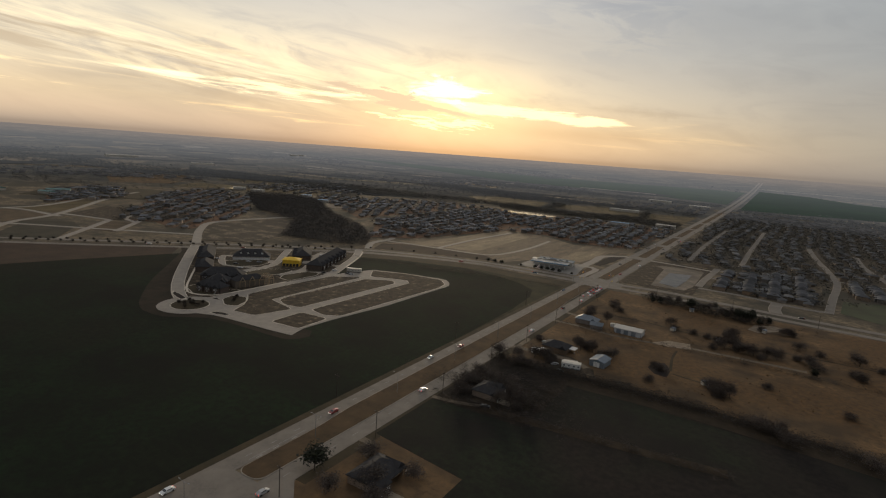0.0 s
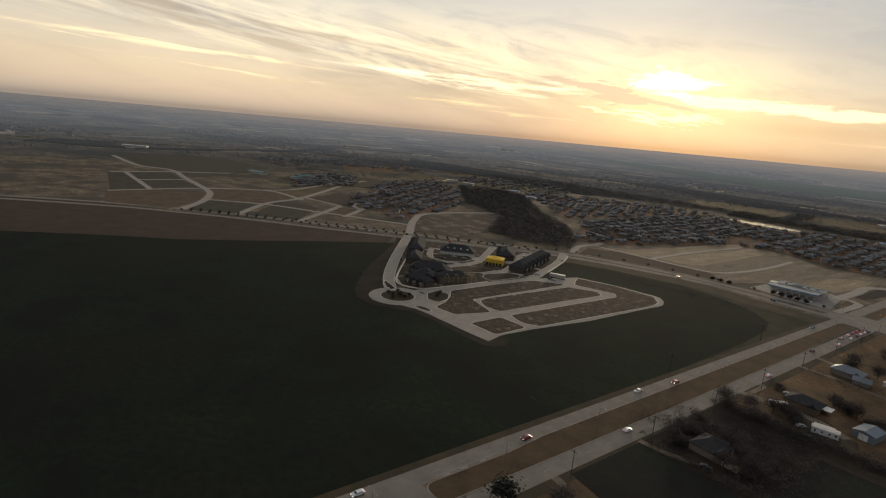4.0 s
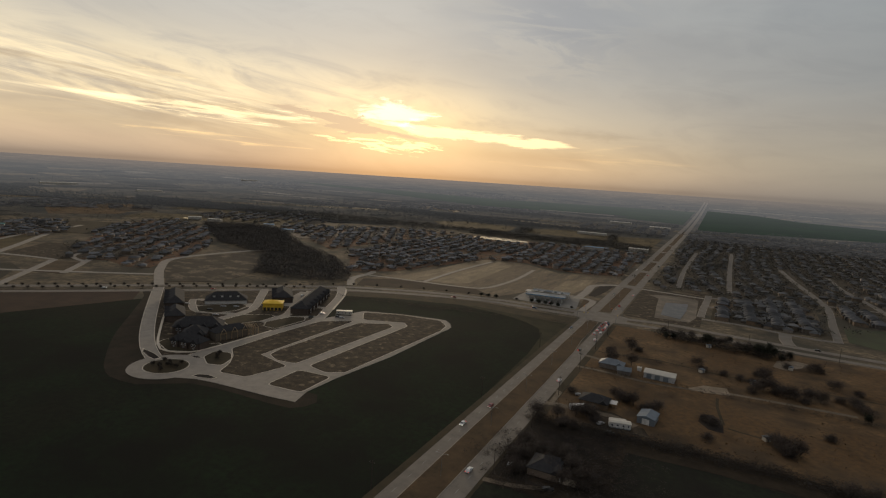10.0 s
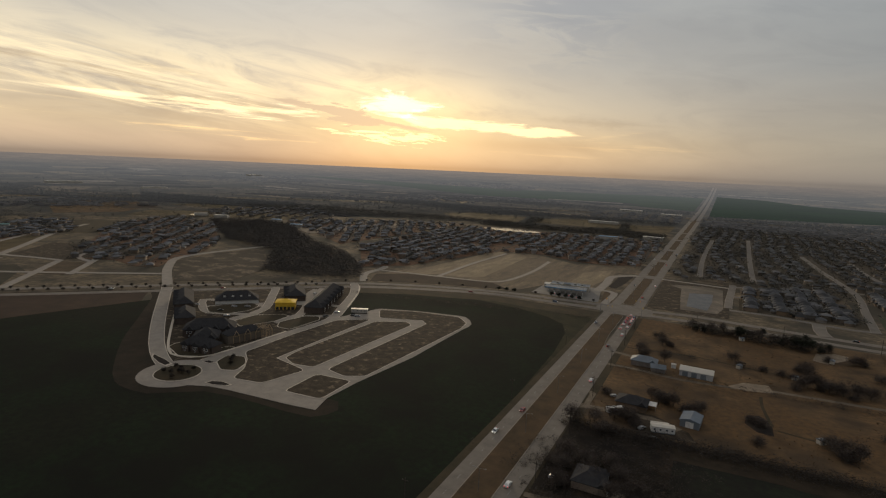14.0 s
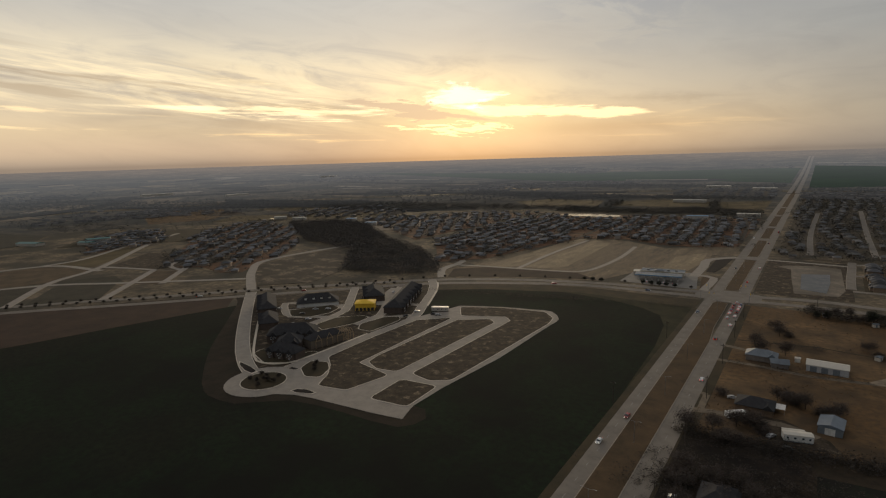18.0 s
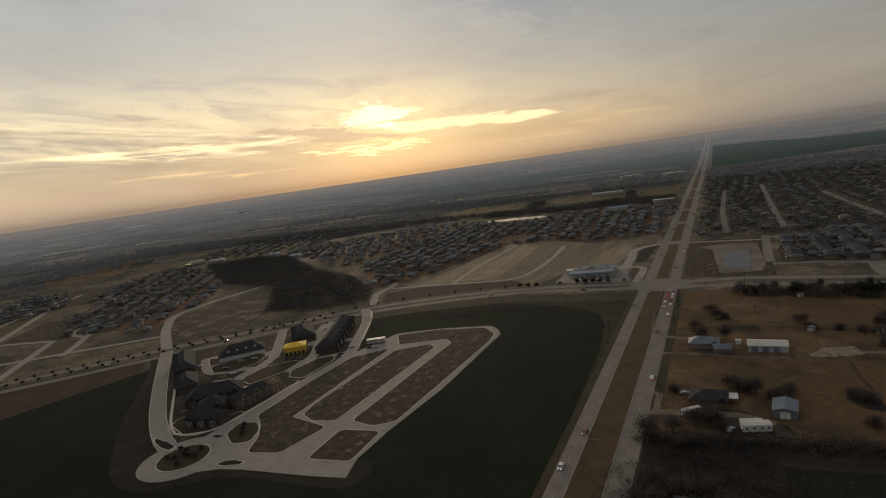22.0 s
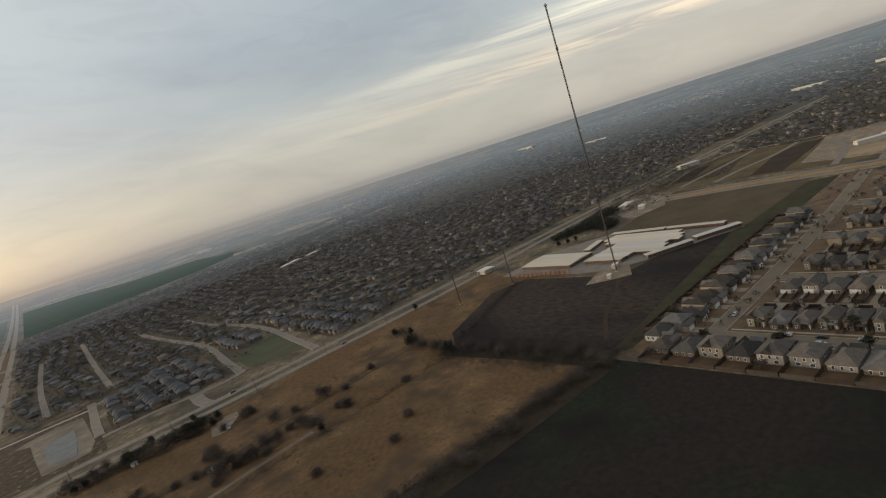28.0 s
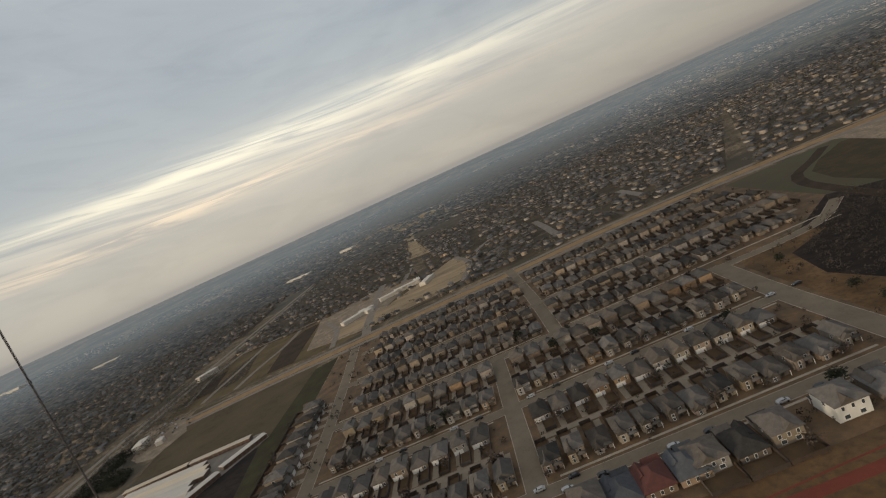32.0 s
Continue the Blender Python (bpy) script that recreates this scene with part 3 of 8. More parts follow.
# painted haze: emission grows with distance and is brighter toward the sun
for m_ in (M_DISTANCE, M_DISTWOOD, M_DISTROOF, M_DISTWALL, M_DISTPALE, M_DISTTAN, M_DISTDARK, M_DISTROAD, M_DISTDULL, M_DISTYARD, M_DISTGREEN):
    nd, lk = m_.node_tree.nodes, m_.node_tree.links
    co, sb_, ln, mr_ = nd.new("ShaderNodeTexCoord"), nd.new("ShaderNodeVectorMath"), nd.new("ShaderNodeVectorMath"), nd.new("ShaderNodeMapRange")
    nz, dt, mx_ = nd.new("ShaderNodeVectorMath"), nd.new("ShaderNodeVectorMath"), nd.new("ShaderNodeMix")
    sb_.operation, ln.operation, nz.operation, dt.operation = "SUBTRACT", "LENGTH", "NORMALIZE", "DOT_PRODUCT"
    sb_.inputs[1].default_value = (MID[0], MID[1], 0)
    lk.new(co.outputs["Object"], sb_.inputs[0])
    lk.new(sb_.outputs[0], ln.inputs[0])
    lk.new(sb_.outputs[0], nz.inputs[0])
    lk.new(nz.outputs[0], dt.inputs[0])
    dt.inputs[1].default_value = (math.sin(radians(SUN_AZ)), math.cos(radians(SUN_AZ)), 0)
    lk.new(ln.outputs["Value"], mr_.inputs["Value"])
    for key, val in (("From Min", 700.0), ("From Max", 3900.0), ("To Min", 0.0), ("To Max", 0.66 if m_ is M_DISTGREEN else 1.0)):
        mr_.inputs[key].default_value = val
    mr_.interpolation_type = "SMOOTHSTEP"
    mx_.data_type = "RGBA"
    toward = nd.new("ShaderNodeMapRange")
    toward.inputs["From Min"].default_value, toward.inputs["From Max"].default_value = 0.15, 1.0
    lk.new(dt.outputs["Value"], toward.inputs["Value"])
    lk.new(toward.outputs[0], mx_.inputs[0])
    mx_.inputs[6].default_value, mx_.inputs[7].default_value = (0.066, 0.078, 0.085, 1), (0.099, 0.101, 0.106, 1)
    # at the far rim the haze glow turns to a horizon tone
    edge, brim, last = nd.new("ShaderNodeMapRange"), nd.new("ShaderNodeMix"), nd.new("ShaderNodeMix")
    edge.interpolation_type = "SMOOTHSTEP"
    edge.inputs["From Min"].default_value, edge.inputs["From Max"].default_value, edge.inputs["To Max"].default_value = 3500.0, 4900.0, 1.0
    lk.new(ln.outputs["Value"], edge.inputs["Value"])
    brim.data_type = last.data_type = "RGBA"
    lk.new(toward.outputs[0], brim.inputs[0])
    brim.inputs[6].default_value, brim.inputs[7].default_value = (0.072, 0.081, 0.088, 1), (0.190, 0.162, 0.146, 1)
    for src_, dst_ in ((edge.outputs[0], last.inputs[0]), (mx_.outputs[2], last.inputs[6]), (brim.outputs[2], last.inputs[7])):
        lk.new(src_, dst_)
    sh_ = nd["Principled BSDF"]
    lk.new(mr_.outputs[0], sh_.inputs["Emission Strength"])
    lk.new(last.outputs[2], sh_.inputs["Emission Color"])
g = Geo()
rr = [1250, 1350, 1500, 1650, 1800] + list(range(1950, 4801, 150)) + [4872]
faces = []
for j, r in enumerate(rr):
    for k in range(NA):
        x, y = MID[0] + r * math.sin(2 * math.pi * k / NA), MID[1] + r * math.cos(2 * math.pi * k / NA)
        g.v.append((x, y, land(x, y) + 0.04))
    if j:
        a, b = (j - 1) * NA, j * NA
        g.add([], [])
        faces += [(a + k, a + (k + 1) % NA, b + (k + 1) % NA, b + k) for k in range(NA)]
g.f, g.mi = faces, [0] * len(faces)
obj("backdrop_distance", g, M_DISTANCE, "far patchwork of woods and fields with haze painted as glow", "distance", "structure")

# ---- fields and bare land ----


def field(name, outline, mat, label, top=0.04, category="field"):
    return obj(name, slab(Geo(), outline, top), mat, label, category, "structure")


LOOP_EDGE = smooth([(-198, -335), (-216, -327), (-262, -292), (-309, -247), (-352, -207), (-380, -192)])
field("ground_wheat_west", [(-18, -48), (-61, -46), (-108, -42), (-148, -56), (-186, -68), (-226, -92), (-190, -330)] + [q for q in LOOP_EDGE if q[0] > -346] + [(-369, -295), (-384, -348), (-404, -408), (-433, -459), (-480, -560), (-590, -800), (-640, -1250), (-18, -1250)], M_WHEAT,
      "dark green field of young winter wheat", 0.05)
field("ground_roadside_west", [(-18, -1250), (-14.2, -1250), (-14.2, -48), (-18, -48)], M_VERGE, "narrow dark verge between highway and wheat", 0.047)
field("ground_roadside_east", [(14.2, -404), (19, -404), (19, -24), (14.2, -24)], M_VERGE, "narrow dark verge between highway and pasture", 0.043)
field("ground_verge_west", [(-16, -22), (-16, -48), (-61, -46), (-108, -42), (-148, -56), (-186, -68), (-226, -92), (-246, -80), (-170, -34), (-110, -22)], M_VERGE, "strip of dry brown verge beside the road", 0.06)
field("ground_wheat_margin", [(-18, -47), (-61, -45), (-108, -41), (-122, -47), (-98, -50), (-75, -55), (-50, -66), (-34, -80), (-26, -104), (-21, -150), (-18, -230)], material("thin_margin_grass", (0.038, 0.034, 0.016), (0.016, 0.017, 0.010), 14, 0.97, fine=7, spec=0.1), "ragged margin of yellowing grass beside the wheat", 0.056)
field("ground_brown_northwest", [(-376, -192), (-345, -222), (-369, -295), (-384, -348), (-404, -408), (-433, -459), (-480, -560), (-590, -800), (-760, -720), (-640, -470), (-500, -318)], material("reddish_fallow", (0.062, 0.040, 0.028), (0.036, 0.026, 0.019), 20, 0.97, fine=8, spec=0.1), "strip of brown fallow grass beside the wheat", 0.045)
M_THIN = material("thin_sown_soil", (0.021, 0.027, 0.015), (0.014, 0.0125, 0.011), 40, 0.98, fine=14, spec=0.08, third=(0.025, 0.0195, 0.0165))
field("ground_wheat_southeast", [(16, -318), (46, -314), (140, -300), (140, -368), (60, -368), (16, -362)], M_THIN, "dark thinly sown plot beside the highway", 0.05)
field("ground_ploughed_southeast", [(62, -256), (286, -264), (286, -408), (60, -412), (60, -368), (140, -368), (140, -300), (46, -314)], M_THIN, "dark ploughed field with faint furrows", 0.045)
field("ground_dark_yard", [(15, -250), (34, -247), (62, -245), (90, -243), (120, -243), (160, -247), (210, -252), (284, -256), (284, -266), (62, -258), (62, -318), (16, -320)], material("dark_weedy_soil", (0.033, 0.025, 0.018), (0.017, 0.014, 0.012), 16, 0.98, fine=7, spec=0.06, third=(0.050, 0.036, 0.023)), "dark weedy ground round a farmhouse and field edge", 0.057)
field("ground_grass_lots", [(15, -22), (15, -420), (62, -420), (62, -256), (286, -264), (272, -140), (288, -50), (420, -30), (420, -20)], M_BROWN, "tawny dry grass pasture with scattered scrub", 0.035)
field("ground_ploughed_mast", [(296, -119), (371, -85), (403, -96), (407, -190), (466, -200), (499, -232), (290, -258), (274, -150)], M_PLOUGH, "dark ploughed field below the tall mast", 0.045)
field("ground_grass_mast", [(286, -30), (420, -26), (424, -130), (408, -150), (403, -99), (371, -88), (296, -121), (276, -140)], M_BROWN, "tawny grass round the small masts", 0.042)
field("ground_plot_strip", [(-246, -40), (-262, -4), (-236, 18), (-140, 34), (-112, 12), (-172, -6)], M_SOIL, "dark scraped strip between lots and road", 0.062)
obj("path_track", ribbon(Geo(), [(404, -191), (372, -208), (339, -223), (307, -245)], 2.6, 0.065), M_SOIL, "faint worn track across the ploughed field", "track", "structure")
for n, pts in enumerate(([(60, -253), (124, -250), (200, -256), (282, -261)], [(284, -262), (280, -205), (272, -140)], [(16, -316), (80, -309), (140, -301)])):
    obj("ground_field_edge", ribbon(Geo(), pts, (17, 15, 6)[n], 0.068 + 0.004 * n), material("brushy_strip_soil", (0.046, 0.034, 0.022), (0.024, 0.019, 0.014), 6, 0.97, fine=5, spec=0.06) if n == 0 else bpy.data.materials["brushy_strip_soil"], "dark overgrown strip between field and pasture", "field edge", "structure")
field("ground_strip_east", [(290, -258), (499, -232), (640, -235), (652, -262), (300, -266)], M_STRIP, "strip of dull green grass beside back fences", 0.05)
field("ground_meadow_east", [(540, -104), (690, -84), (662, -240), (508, -236)], M_DULLGRASS, "olive brown mown meadow", 0.058)
field("ground_graded_lots", [(-262, -12), (-210, 249), (-163, 262), (-93, 215), (-40, 254), (-18, 254), (-18, 205), (-40, 190), (-40, 95), (-90, 64), (-110, 8), (-170, -8), (-236, -40)], material("lot_sand", (0.215, 0.155, 0.090), (0.085, 0.063, 0.039), 9, 0.96, fine=6, stretch=(1, 0.18, 1), third=(0.10, 0.074, 0.046)), "graded sandy building lots, bare and pale", 0.05)
M_LOTPALE = material("pale_lot_sand", (0.31, 0.232, 0.136), (0.145, 0.108, 0.065), 8, 0.96, fine=6, stretch=(1, 0.22, 1), third=(0.20, 0.146, 0.086), third_size=2.0)
M_LOTDIM = material("dim_lot_sand", (0.185, 0.131, 0.077), (0.072, 0.053, 0.034), 7, 0.96, fine=5, stretch=(1, 0.2, 1), third=(0.15, 0.108, 0.062))
for n, (outline, mat, label) in enumerate((
        ([(-241, 26), (-232, 128), (-223, 254), (-206, 250), (-205, 128), (-205, 40), (-222, 24)], M_LOTPALE, "pale graded row of empty lots"), ([(-199, 40), (-200, 128), (-196, 246), (-178, 246), (-166, 222), (-160, 60), (-178, 40)], M_LOTPALE, "pale graded row of empty lots"),
        ([(-158, 62), (-163, 222), (-150, 239), (-134, 212), (-132, 120), (-136, 76), (-142, 52)], M_LOTDIM, "brown graded row of empty lots"), ([(-120, 60), (-121, 160), (-113, 202), (-86, 212), (-74, 70), (-96, 66)], M_LOTDIM, "brown rough lot beside the filling station"),
        ([(-72, 86), (-73, 163), (-46, 206), (-42, 131), (-47, 90)], M_LOTPALE, "pale yellow building pad behind the filling station"), ([(-31, 94), (-32, 176), (-17, 179), (-19, 125), (-23, 92)], M_PLOUGH, "dark unpaved lot between entry lanes"),
        ([(-24, 20), (-30, 66), (-20, 74), (-15.5, 60), (-15.5, 22)], M_MEDIAN, "brown grass corner beside the crossing"), ([(-291, 338), (-250, 350), (-210, 323), (-211, 265), (-236, 262)], M_LOTDIM, "tan open ground behind the lots"))):
    field("ground_lot", outline, mat, label, 0.066 + 0.004 * n)
# crop fields whose materials carry the painted haze glow
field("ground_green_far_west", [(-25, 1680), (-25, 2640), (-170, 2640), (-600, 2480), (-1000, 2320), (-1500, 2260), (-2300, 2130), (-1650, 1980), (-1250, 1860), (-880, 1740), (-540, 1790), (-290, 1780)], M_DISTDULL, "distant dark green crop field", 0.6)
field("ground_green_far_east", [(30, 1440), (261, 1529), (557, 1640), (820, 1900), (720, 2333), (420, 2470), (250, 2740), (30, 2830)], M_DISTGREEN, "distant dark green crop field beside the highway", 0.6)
field("ground_lot_northeast", [(16, 22), (16, 190), (84, 190), (84, 22)], M_LOT, "rough bare lot with patches of scrub", 0.05)
field("ground_caliche_pad", [(44, 34), (74, 36), (79, 60), (78, 158), (60, 166), (34, 158), (26, 150), (38, 138), (40, 96)], material("pale_pad_soil", (0.215, 0.172, 0.128), (0.105, 0.086, 0.066), 16, 0.95, fine=6, third=(0.085, 0.068, 0.05)), "pale caliche building pad", 0.08)
for n, outline in enumerate(([(95, 192), (118, 175), (113, 135), (95, 134)], [(93, 124), (109, 124), (108, 68), (92, 66)], [(178, 185), (192, 182), (190, 134), (177, 130)])):
    field("ground_corner_lot", outline, (M_LOTDIM, M_VERGE, M_LOTDIM)[n], "bare corner lot between estate streets", 0.17 + 0.004 * n)
field("ground_green_lot", [(200, 58), (250, 26), (256, 140), (206, 120)], material("lot_grass", (0.048, 0.060, 0.024), (0.040, 0.036, 0.020), 14, 0.95), "dull green mown lot", 0.05)
field("ground_estate_east", [(290, -264), (652, -264), (660, -440), (668, -690), (520, -690), (470, -600), (345, -574), (289, -574), (289, -428)], material("orange_brown_yards", (0.150, 0.092, 0.048), (0.056, 0.041, 0.027), 9, 0.95, fine=5), "brown winter yards of the eastern estate", 0.03)
field("ground_park", [(60, -412), (286, -408), (289, -428), (289, -760), (60, -760)], M_BROWN, "tawny park grass around a running track", 0.06)
field("ground_green_southeast", [(512, -663), (655, -665), (640, -960), (480, -960), (470, -720)], material("meadow_green", (0.055, 0.06, 0.028), (0.06, 0.042, 0.026), 60, 0.95), "dull green sports meadow", 0.05)
field("ground_scrub_south", [(345, -574), (440, -580), (462, -607), (512, -663), (470, -720), (470, -900), (345, -900)], M_PLOUGH, "dark scrubby low ground beside houses", 0.05)
field("ground_scrub_verge", [(345, -569), (448, -569), (462, -574), (472, -612), (456, -624), (440, -592), (400, -584), (345, -600)], M_BROWN, "tawny grass edge between avenue and scrub", 0.066)
obj("path_meadow_ring", ribbon(Geo(), [(640, -752), (612, -722), (590, -694), (560, -680), (520, -674), (468, -670)], 9, 0.07), M_SOIL, "worn brown ring path across the meadow", "path", "structure")
field("ground_meadow_middle", [(632, -762), (604, -722), (580, -700), (540, -690), (490, -690), (500, -800), (600, -830)], M_VERGE, "worn brown middle of the sports meadow", 0.062)
field("ground_meadow_pale", [(667, -767), (668, -800), (655, -830), (600, -830), (582, -763), (641, -771)], M_PALE, "pale bare ground beside the meadow", 0.066)
field("ground_work_yard", [(700, -40), (900, -50), (940, -200), (860, -380), (730, -380), (705, -250)], M_OLIVE, "pale bare building ground beside the boulevard", 0.05)

CLEAR = [[(1455, -148), (1514, -67), (2182, 44), (2501, -148), (1964, -399), (1877, -490), (1309, -402), (1464, -300)], [(756, -278), (927, -389), (840, -411), (755, -397), (724, -288)]]
M_WPLOT = material("olive_grey_plot", (0.062, 0.054, 0.038), (0.035, 0.031, 0.023), 16, 0.97, fine=7, spec=0.1)
M_WBROWN = material("brown_grass_plot", (0.118, 0.082, 0.049), (0.056, 0.043, 0.029), 16, 0.97, fine=7, spec=0.1)
M_MOUND = material("tipped_soil", (0.070, 0.055, 0.039), (0.040, 0.033, 0.025), 14, 0.97, fine=5, third=(0.185, 0.145, 0.102), third_size=1.3, third_from=0.505, spec=0.1)
plot_n = 0
for outline, mat, label in (
        ([(-934, -404), (-936, -380), (-735, -378), (-722, -424)], M_WPLOT, "dark bare plot in a half-built estate"), ([(-936, -374), (-952, -309), (-850, -308), (-840, -374)], M_WPLOT, "dark bare plot in a half-built estate"), ([(-832, -372), (-842, -309), (-746, -304), (-734, -370)], M_WPLOT, "dark bare plot beside a new street"),
        ([(-714, -430), (-724, -374), (-690, -312), (-622, -338), (-572, -380), (-622, -440)], M_WBROWN, "brown empty plot beside the road"), ([(-628, -320), (-594, -266), (-524, -316), (-558, -364)], M_WPLOT, "dark empty plot between pale streets"),
        ([(-586, -252), (-530, -222), (-478, -262), (-514, -308)], M_WPLOT, "dark empty plot between pale streets"), ([(-604, -246), (-574, -202), (-532, -214), (-584, -254)], M_WPLOT, "dark empty corner plot"), ([(-524, -216), (-564, -168), (-532, -152), (-486, -200)], M_WBROWN, "brown empty plot between pale streets"),
        ([(-734, -294), (-714, -216), (-636, -198), (-604, -250), (-630, -318), (-690, -300)], M_WBROWN, "brown empty plot with a row of saplings"), ([(-720, -206), (-728, -168), (-800, -70), (-760, -70), (-660, -186)], M_OLIVE, "grassy plot along a new street"), ([(-1267, -342), (-1337, -206), (-1231, -110), (-1074, -82), (-970, -150), (-973, -285), (-1062, -335)], M_WPLOT, "dark low field beyond the new streets"),
        ([(-640, -180), (-572, -160), (-520, -60), (-600, -60), (-700, -100)], M_LOT, "orange-tan graded plot"), ([(-390, -158), (-478, -92), (-488, -20), (-474, 40), (-372, -46), (-352, -124)], M_MOUND, "rough mound of tipped soil with pale scars"), ([(-1270, 191), (-1344, 305), (-1240, 385), (-1097, 301), (-1026, 209), (-1074, 99)], M_BROWN, "far orange-brown bare field"),
        ([(-494, 680), (-594, 800), (-540, 892), (-387, 880), (-355, 730)], M_OLIVE, "far dry meadow between woods"), ([(-330, 752), (-348, 874), (-259, 950), (-146, 900), (-132, 752)], M_OLIVE, "far dry meadow between woods"), ([(-30, 720), (-120, 740), (-130, 900), (-30, 960)], M_OLIVE, "far dull meadow beside the highway"), ([(-978, 345), (-720, 400), (-625, 480), (-556, 400), (-785, 325)], M_OLIVE, "dry tan strip beyond the wood"), ([(-504, 1090), (-383, 1066), (-254, 1070), (-258, 1120), (-383, 1120), (-500, 1150)], M_TAN, "far dry tan meadow"), ([(-963, 1280), (-774, 1280), (-726, 1200), (-760, 1330), (-950, 1350)], M_TAN, "far dry tan meadow"), ([(-444, 395), (-400, 450), (-330, 470), (-360, 380)], M_OLIVE, "dry tan clearing among houses"),
        ([(-980, 180), (-1040, 280), (-760, 480), (-700, 390)], M_OLIVE, "tan open ground beyond the wood"),
        ([(743, -74), (837, -81), (871, -91), (755, -119), (738, -97)], M_LOT, "scraped building plot with pale tracks"), ([(712, -161), (827, -147), (876, -161), (882, -183), (710, -194)], M_SOIL, "dark brown plot beside the boulevard"), ([(734, -39), (818, -41), (831, -60), (744, -79)], M_SOIL, "dark brown plot beside the cross road"),
        ([(738, -203), (843, -190), (896, -181), (944, -179), (975, -196), (985, -250), (900, -330), (876, -327), (795, -300), (718, -288), (726, -240)], M_PALE, "pale graded building ground"), ([(740, -233), (725, -298), (732, -368), (784, -367), (788, -290), (774, -236)], M_TAN, "tan strip before new white buildings"), ([(588, -76), (580, -97), (623, -108), (684, -74), (702, -25), (690, -22), (647, -43), (604, -60)], M_PALE, "pale gravel truck yard beside the meadow"),
        ([(1409, -238), (1566, -144), (1562, -21), (1409, -139)], M_TAN, "far tan building ground"), ([(1090, 23), (1217, 28), (1330, 36), (1315, 68), (1100, 60)], M_SOIL, "far dark strip of woods"), ([(687, 119), (840, 200), (906, 150), (795, 115), (700, 54)], M_TAN, "dry tan clearing among houses"),
        (CLEAR[0], M_TAN, "wide tan building ground among far estates"), (CLEAR[1], M_TAN, "tan building site before the boulevard"), ([(2135, -491), (2116, -577), (2005, -738), (1809, -707), (1798, -570), (1746, -506)], M_TAN, "far tan graded ground"), ([(1084, -664), (836, -667), (820, -656), (1019, -648)], M_SOIL, "dark strip of trees among houses"),
        ([(1040, -470), (1180, -400), (1500, -250), (1480, -60), (1180, -180)], M_TAN, "tan building ground among far estates"), ([(1131, 1193), (1260, 1180), (1300, 1060), (1150, 1080)], M_PALE, "pale quarry clearing among far houses"),
        ([(900, -60), (960, -60), (1000, -250), (940, -260), (890, -160)], M_LOT, "scraped building ground with pale tracks")):
    plot_n += 1
    field("ground_plot", outline, mat, label, 0.14 + 0.006 * plot_n)
field("ground_loop_verge", LOOP_EDGE[::-1] + smooth([(-198, -335), (-177, -334), (-156, -317), (-124, -313), (-92, -311), (-86, -298)])[1:] + [(-92, -290), (-150, -296), (-230, -284), (-290, -238), (-352, -186)], material("dark_loop_soil", (0.036, 0.028, 0.020), (0.020, 0.017, 0.013), 12, 0.97, fine=7, spec=0.06), "dark reddish soil verge outside the loop street", 0.052)
# far plots of pasture, soil and crop
pr = random.Random(21)
for k in range(190):
    a, r = radians(pr.uniform(-105, 140)), 1000 + 2600 * pr.random() ** 0.8
    x, y, t = MID[0] + r * math.sin(a), MID[1] + r * math.cos(a), radians(pr.choice((0, 45, 20, 70)) + pr.uniform(-6, 6))
    lx, ly = pr.uniform(60, 260), pr.uniform(40, 170)
    if abs(x) < 330 and y > 0:
        continue
    pts = [(x + u * lx * math.cos(t) - v * ly * math.sin(t), y + u * lx * math.sin(t) + v * ly * math.cos(t)) for u, v in ((-0.5, -0.5), (0.5, -0.5), (0.5, 0.5), (-0.5, 0.5))]
    mat, lab = pr.choice(((M_TAN, "far tan graded field"), (M_VERGE, "far brown fallow field"), (M_SOIL, "far dark ploughed field"), (M_OLIVE, "far dry olive pasture"), (M_OLIVE, "far dry olive pasture"), (M_PALE, "far pale bare ground") if ly < 80 else (M_VERGE, "far brown fallow field")))
    # beyond 1500 m the plots take materials with painted haze
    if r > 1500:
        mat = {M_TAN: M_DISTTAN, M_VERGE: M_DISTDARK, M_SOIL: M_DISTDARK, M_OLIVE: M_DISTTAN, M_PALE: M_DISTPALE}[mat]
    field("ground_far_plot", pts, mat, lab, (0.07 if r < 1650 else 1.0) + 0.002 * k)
# pale strips of bare ground and long roofs, and dark belts, in the west and north
for n, (p, q, wd) in enumerate((((-2110, 735), (-2091, 860), 40), ((-1987, 567), (-1978, 614), 30), ((-2072, 1145), (-2062, 1194), 30), ((-2879, 1454), (-2876, 1567), 60), ((-2272, 1755), (-2211, 1819), 40), ((-1370, 1169), (-1332, 1258), 30), ((-1683, 1250), (-1504, 1257), 50), ((-1689, 710), (-1666, 788), 25),
                                ((-1556, 1131), (-1267, 1227), 22), ((-930, 1300), (-806, 1595), 26), ((-1941, -287), (-2016, -76), 22), ((-1463, -301), (-1529, -253), 18), ((-1705, 98), (-1774, 165), 22), ((-2783, 437), (-2796, 521), 50), ((-2774, 1403), (-2819, 1560), 50), ((-2037, 702), (-2047, 833), 34), ((32, 3031), (598, 2948), 40), ((-600, 1800), (-300, 1840), 24), ((-1700, 1700), (-1500, 1760), 30))):
    # strips and belts use materials that glow with painted haze
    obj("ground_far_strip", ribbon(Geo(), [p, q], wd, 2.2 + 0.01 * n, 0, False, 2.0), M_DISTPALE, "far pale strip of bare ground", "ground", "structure")
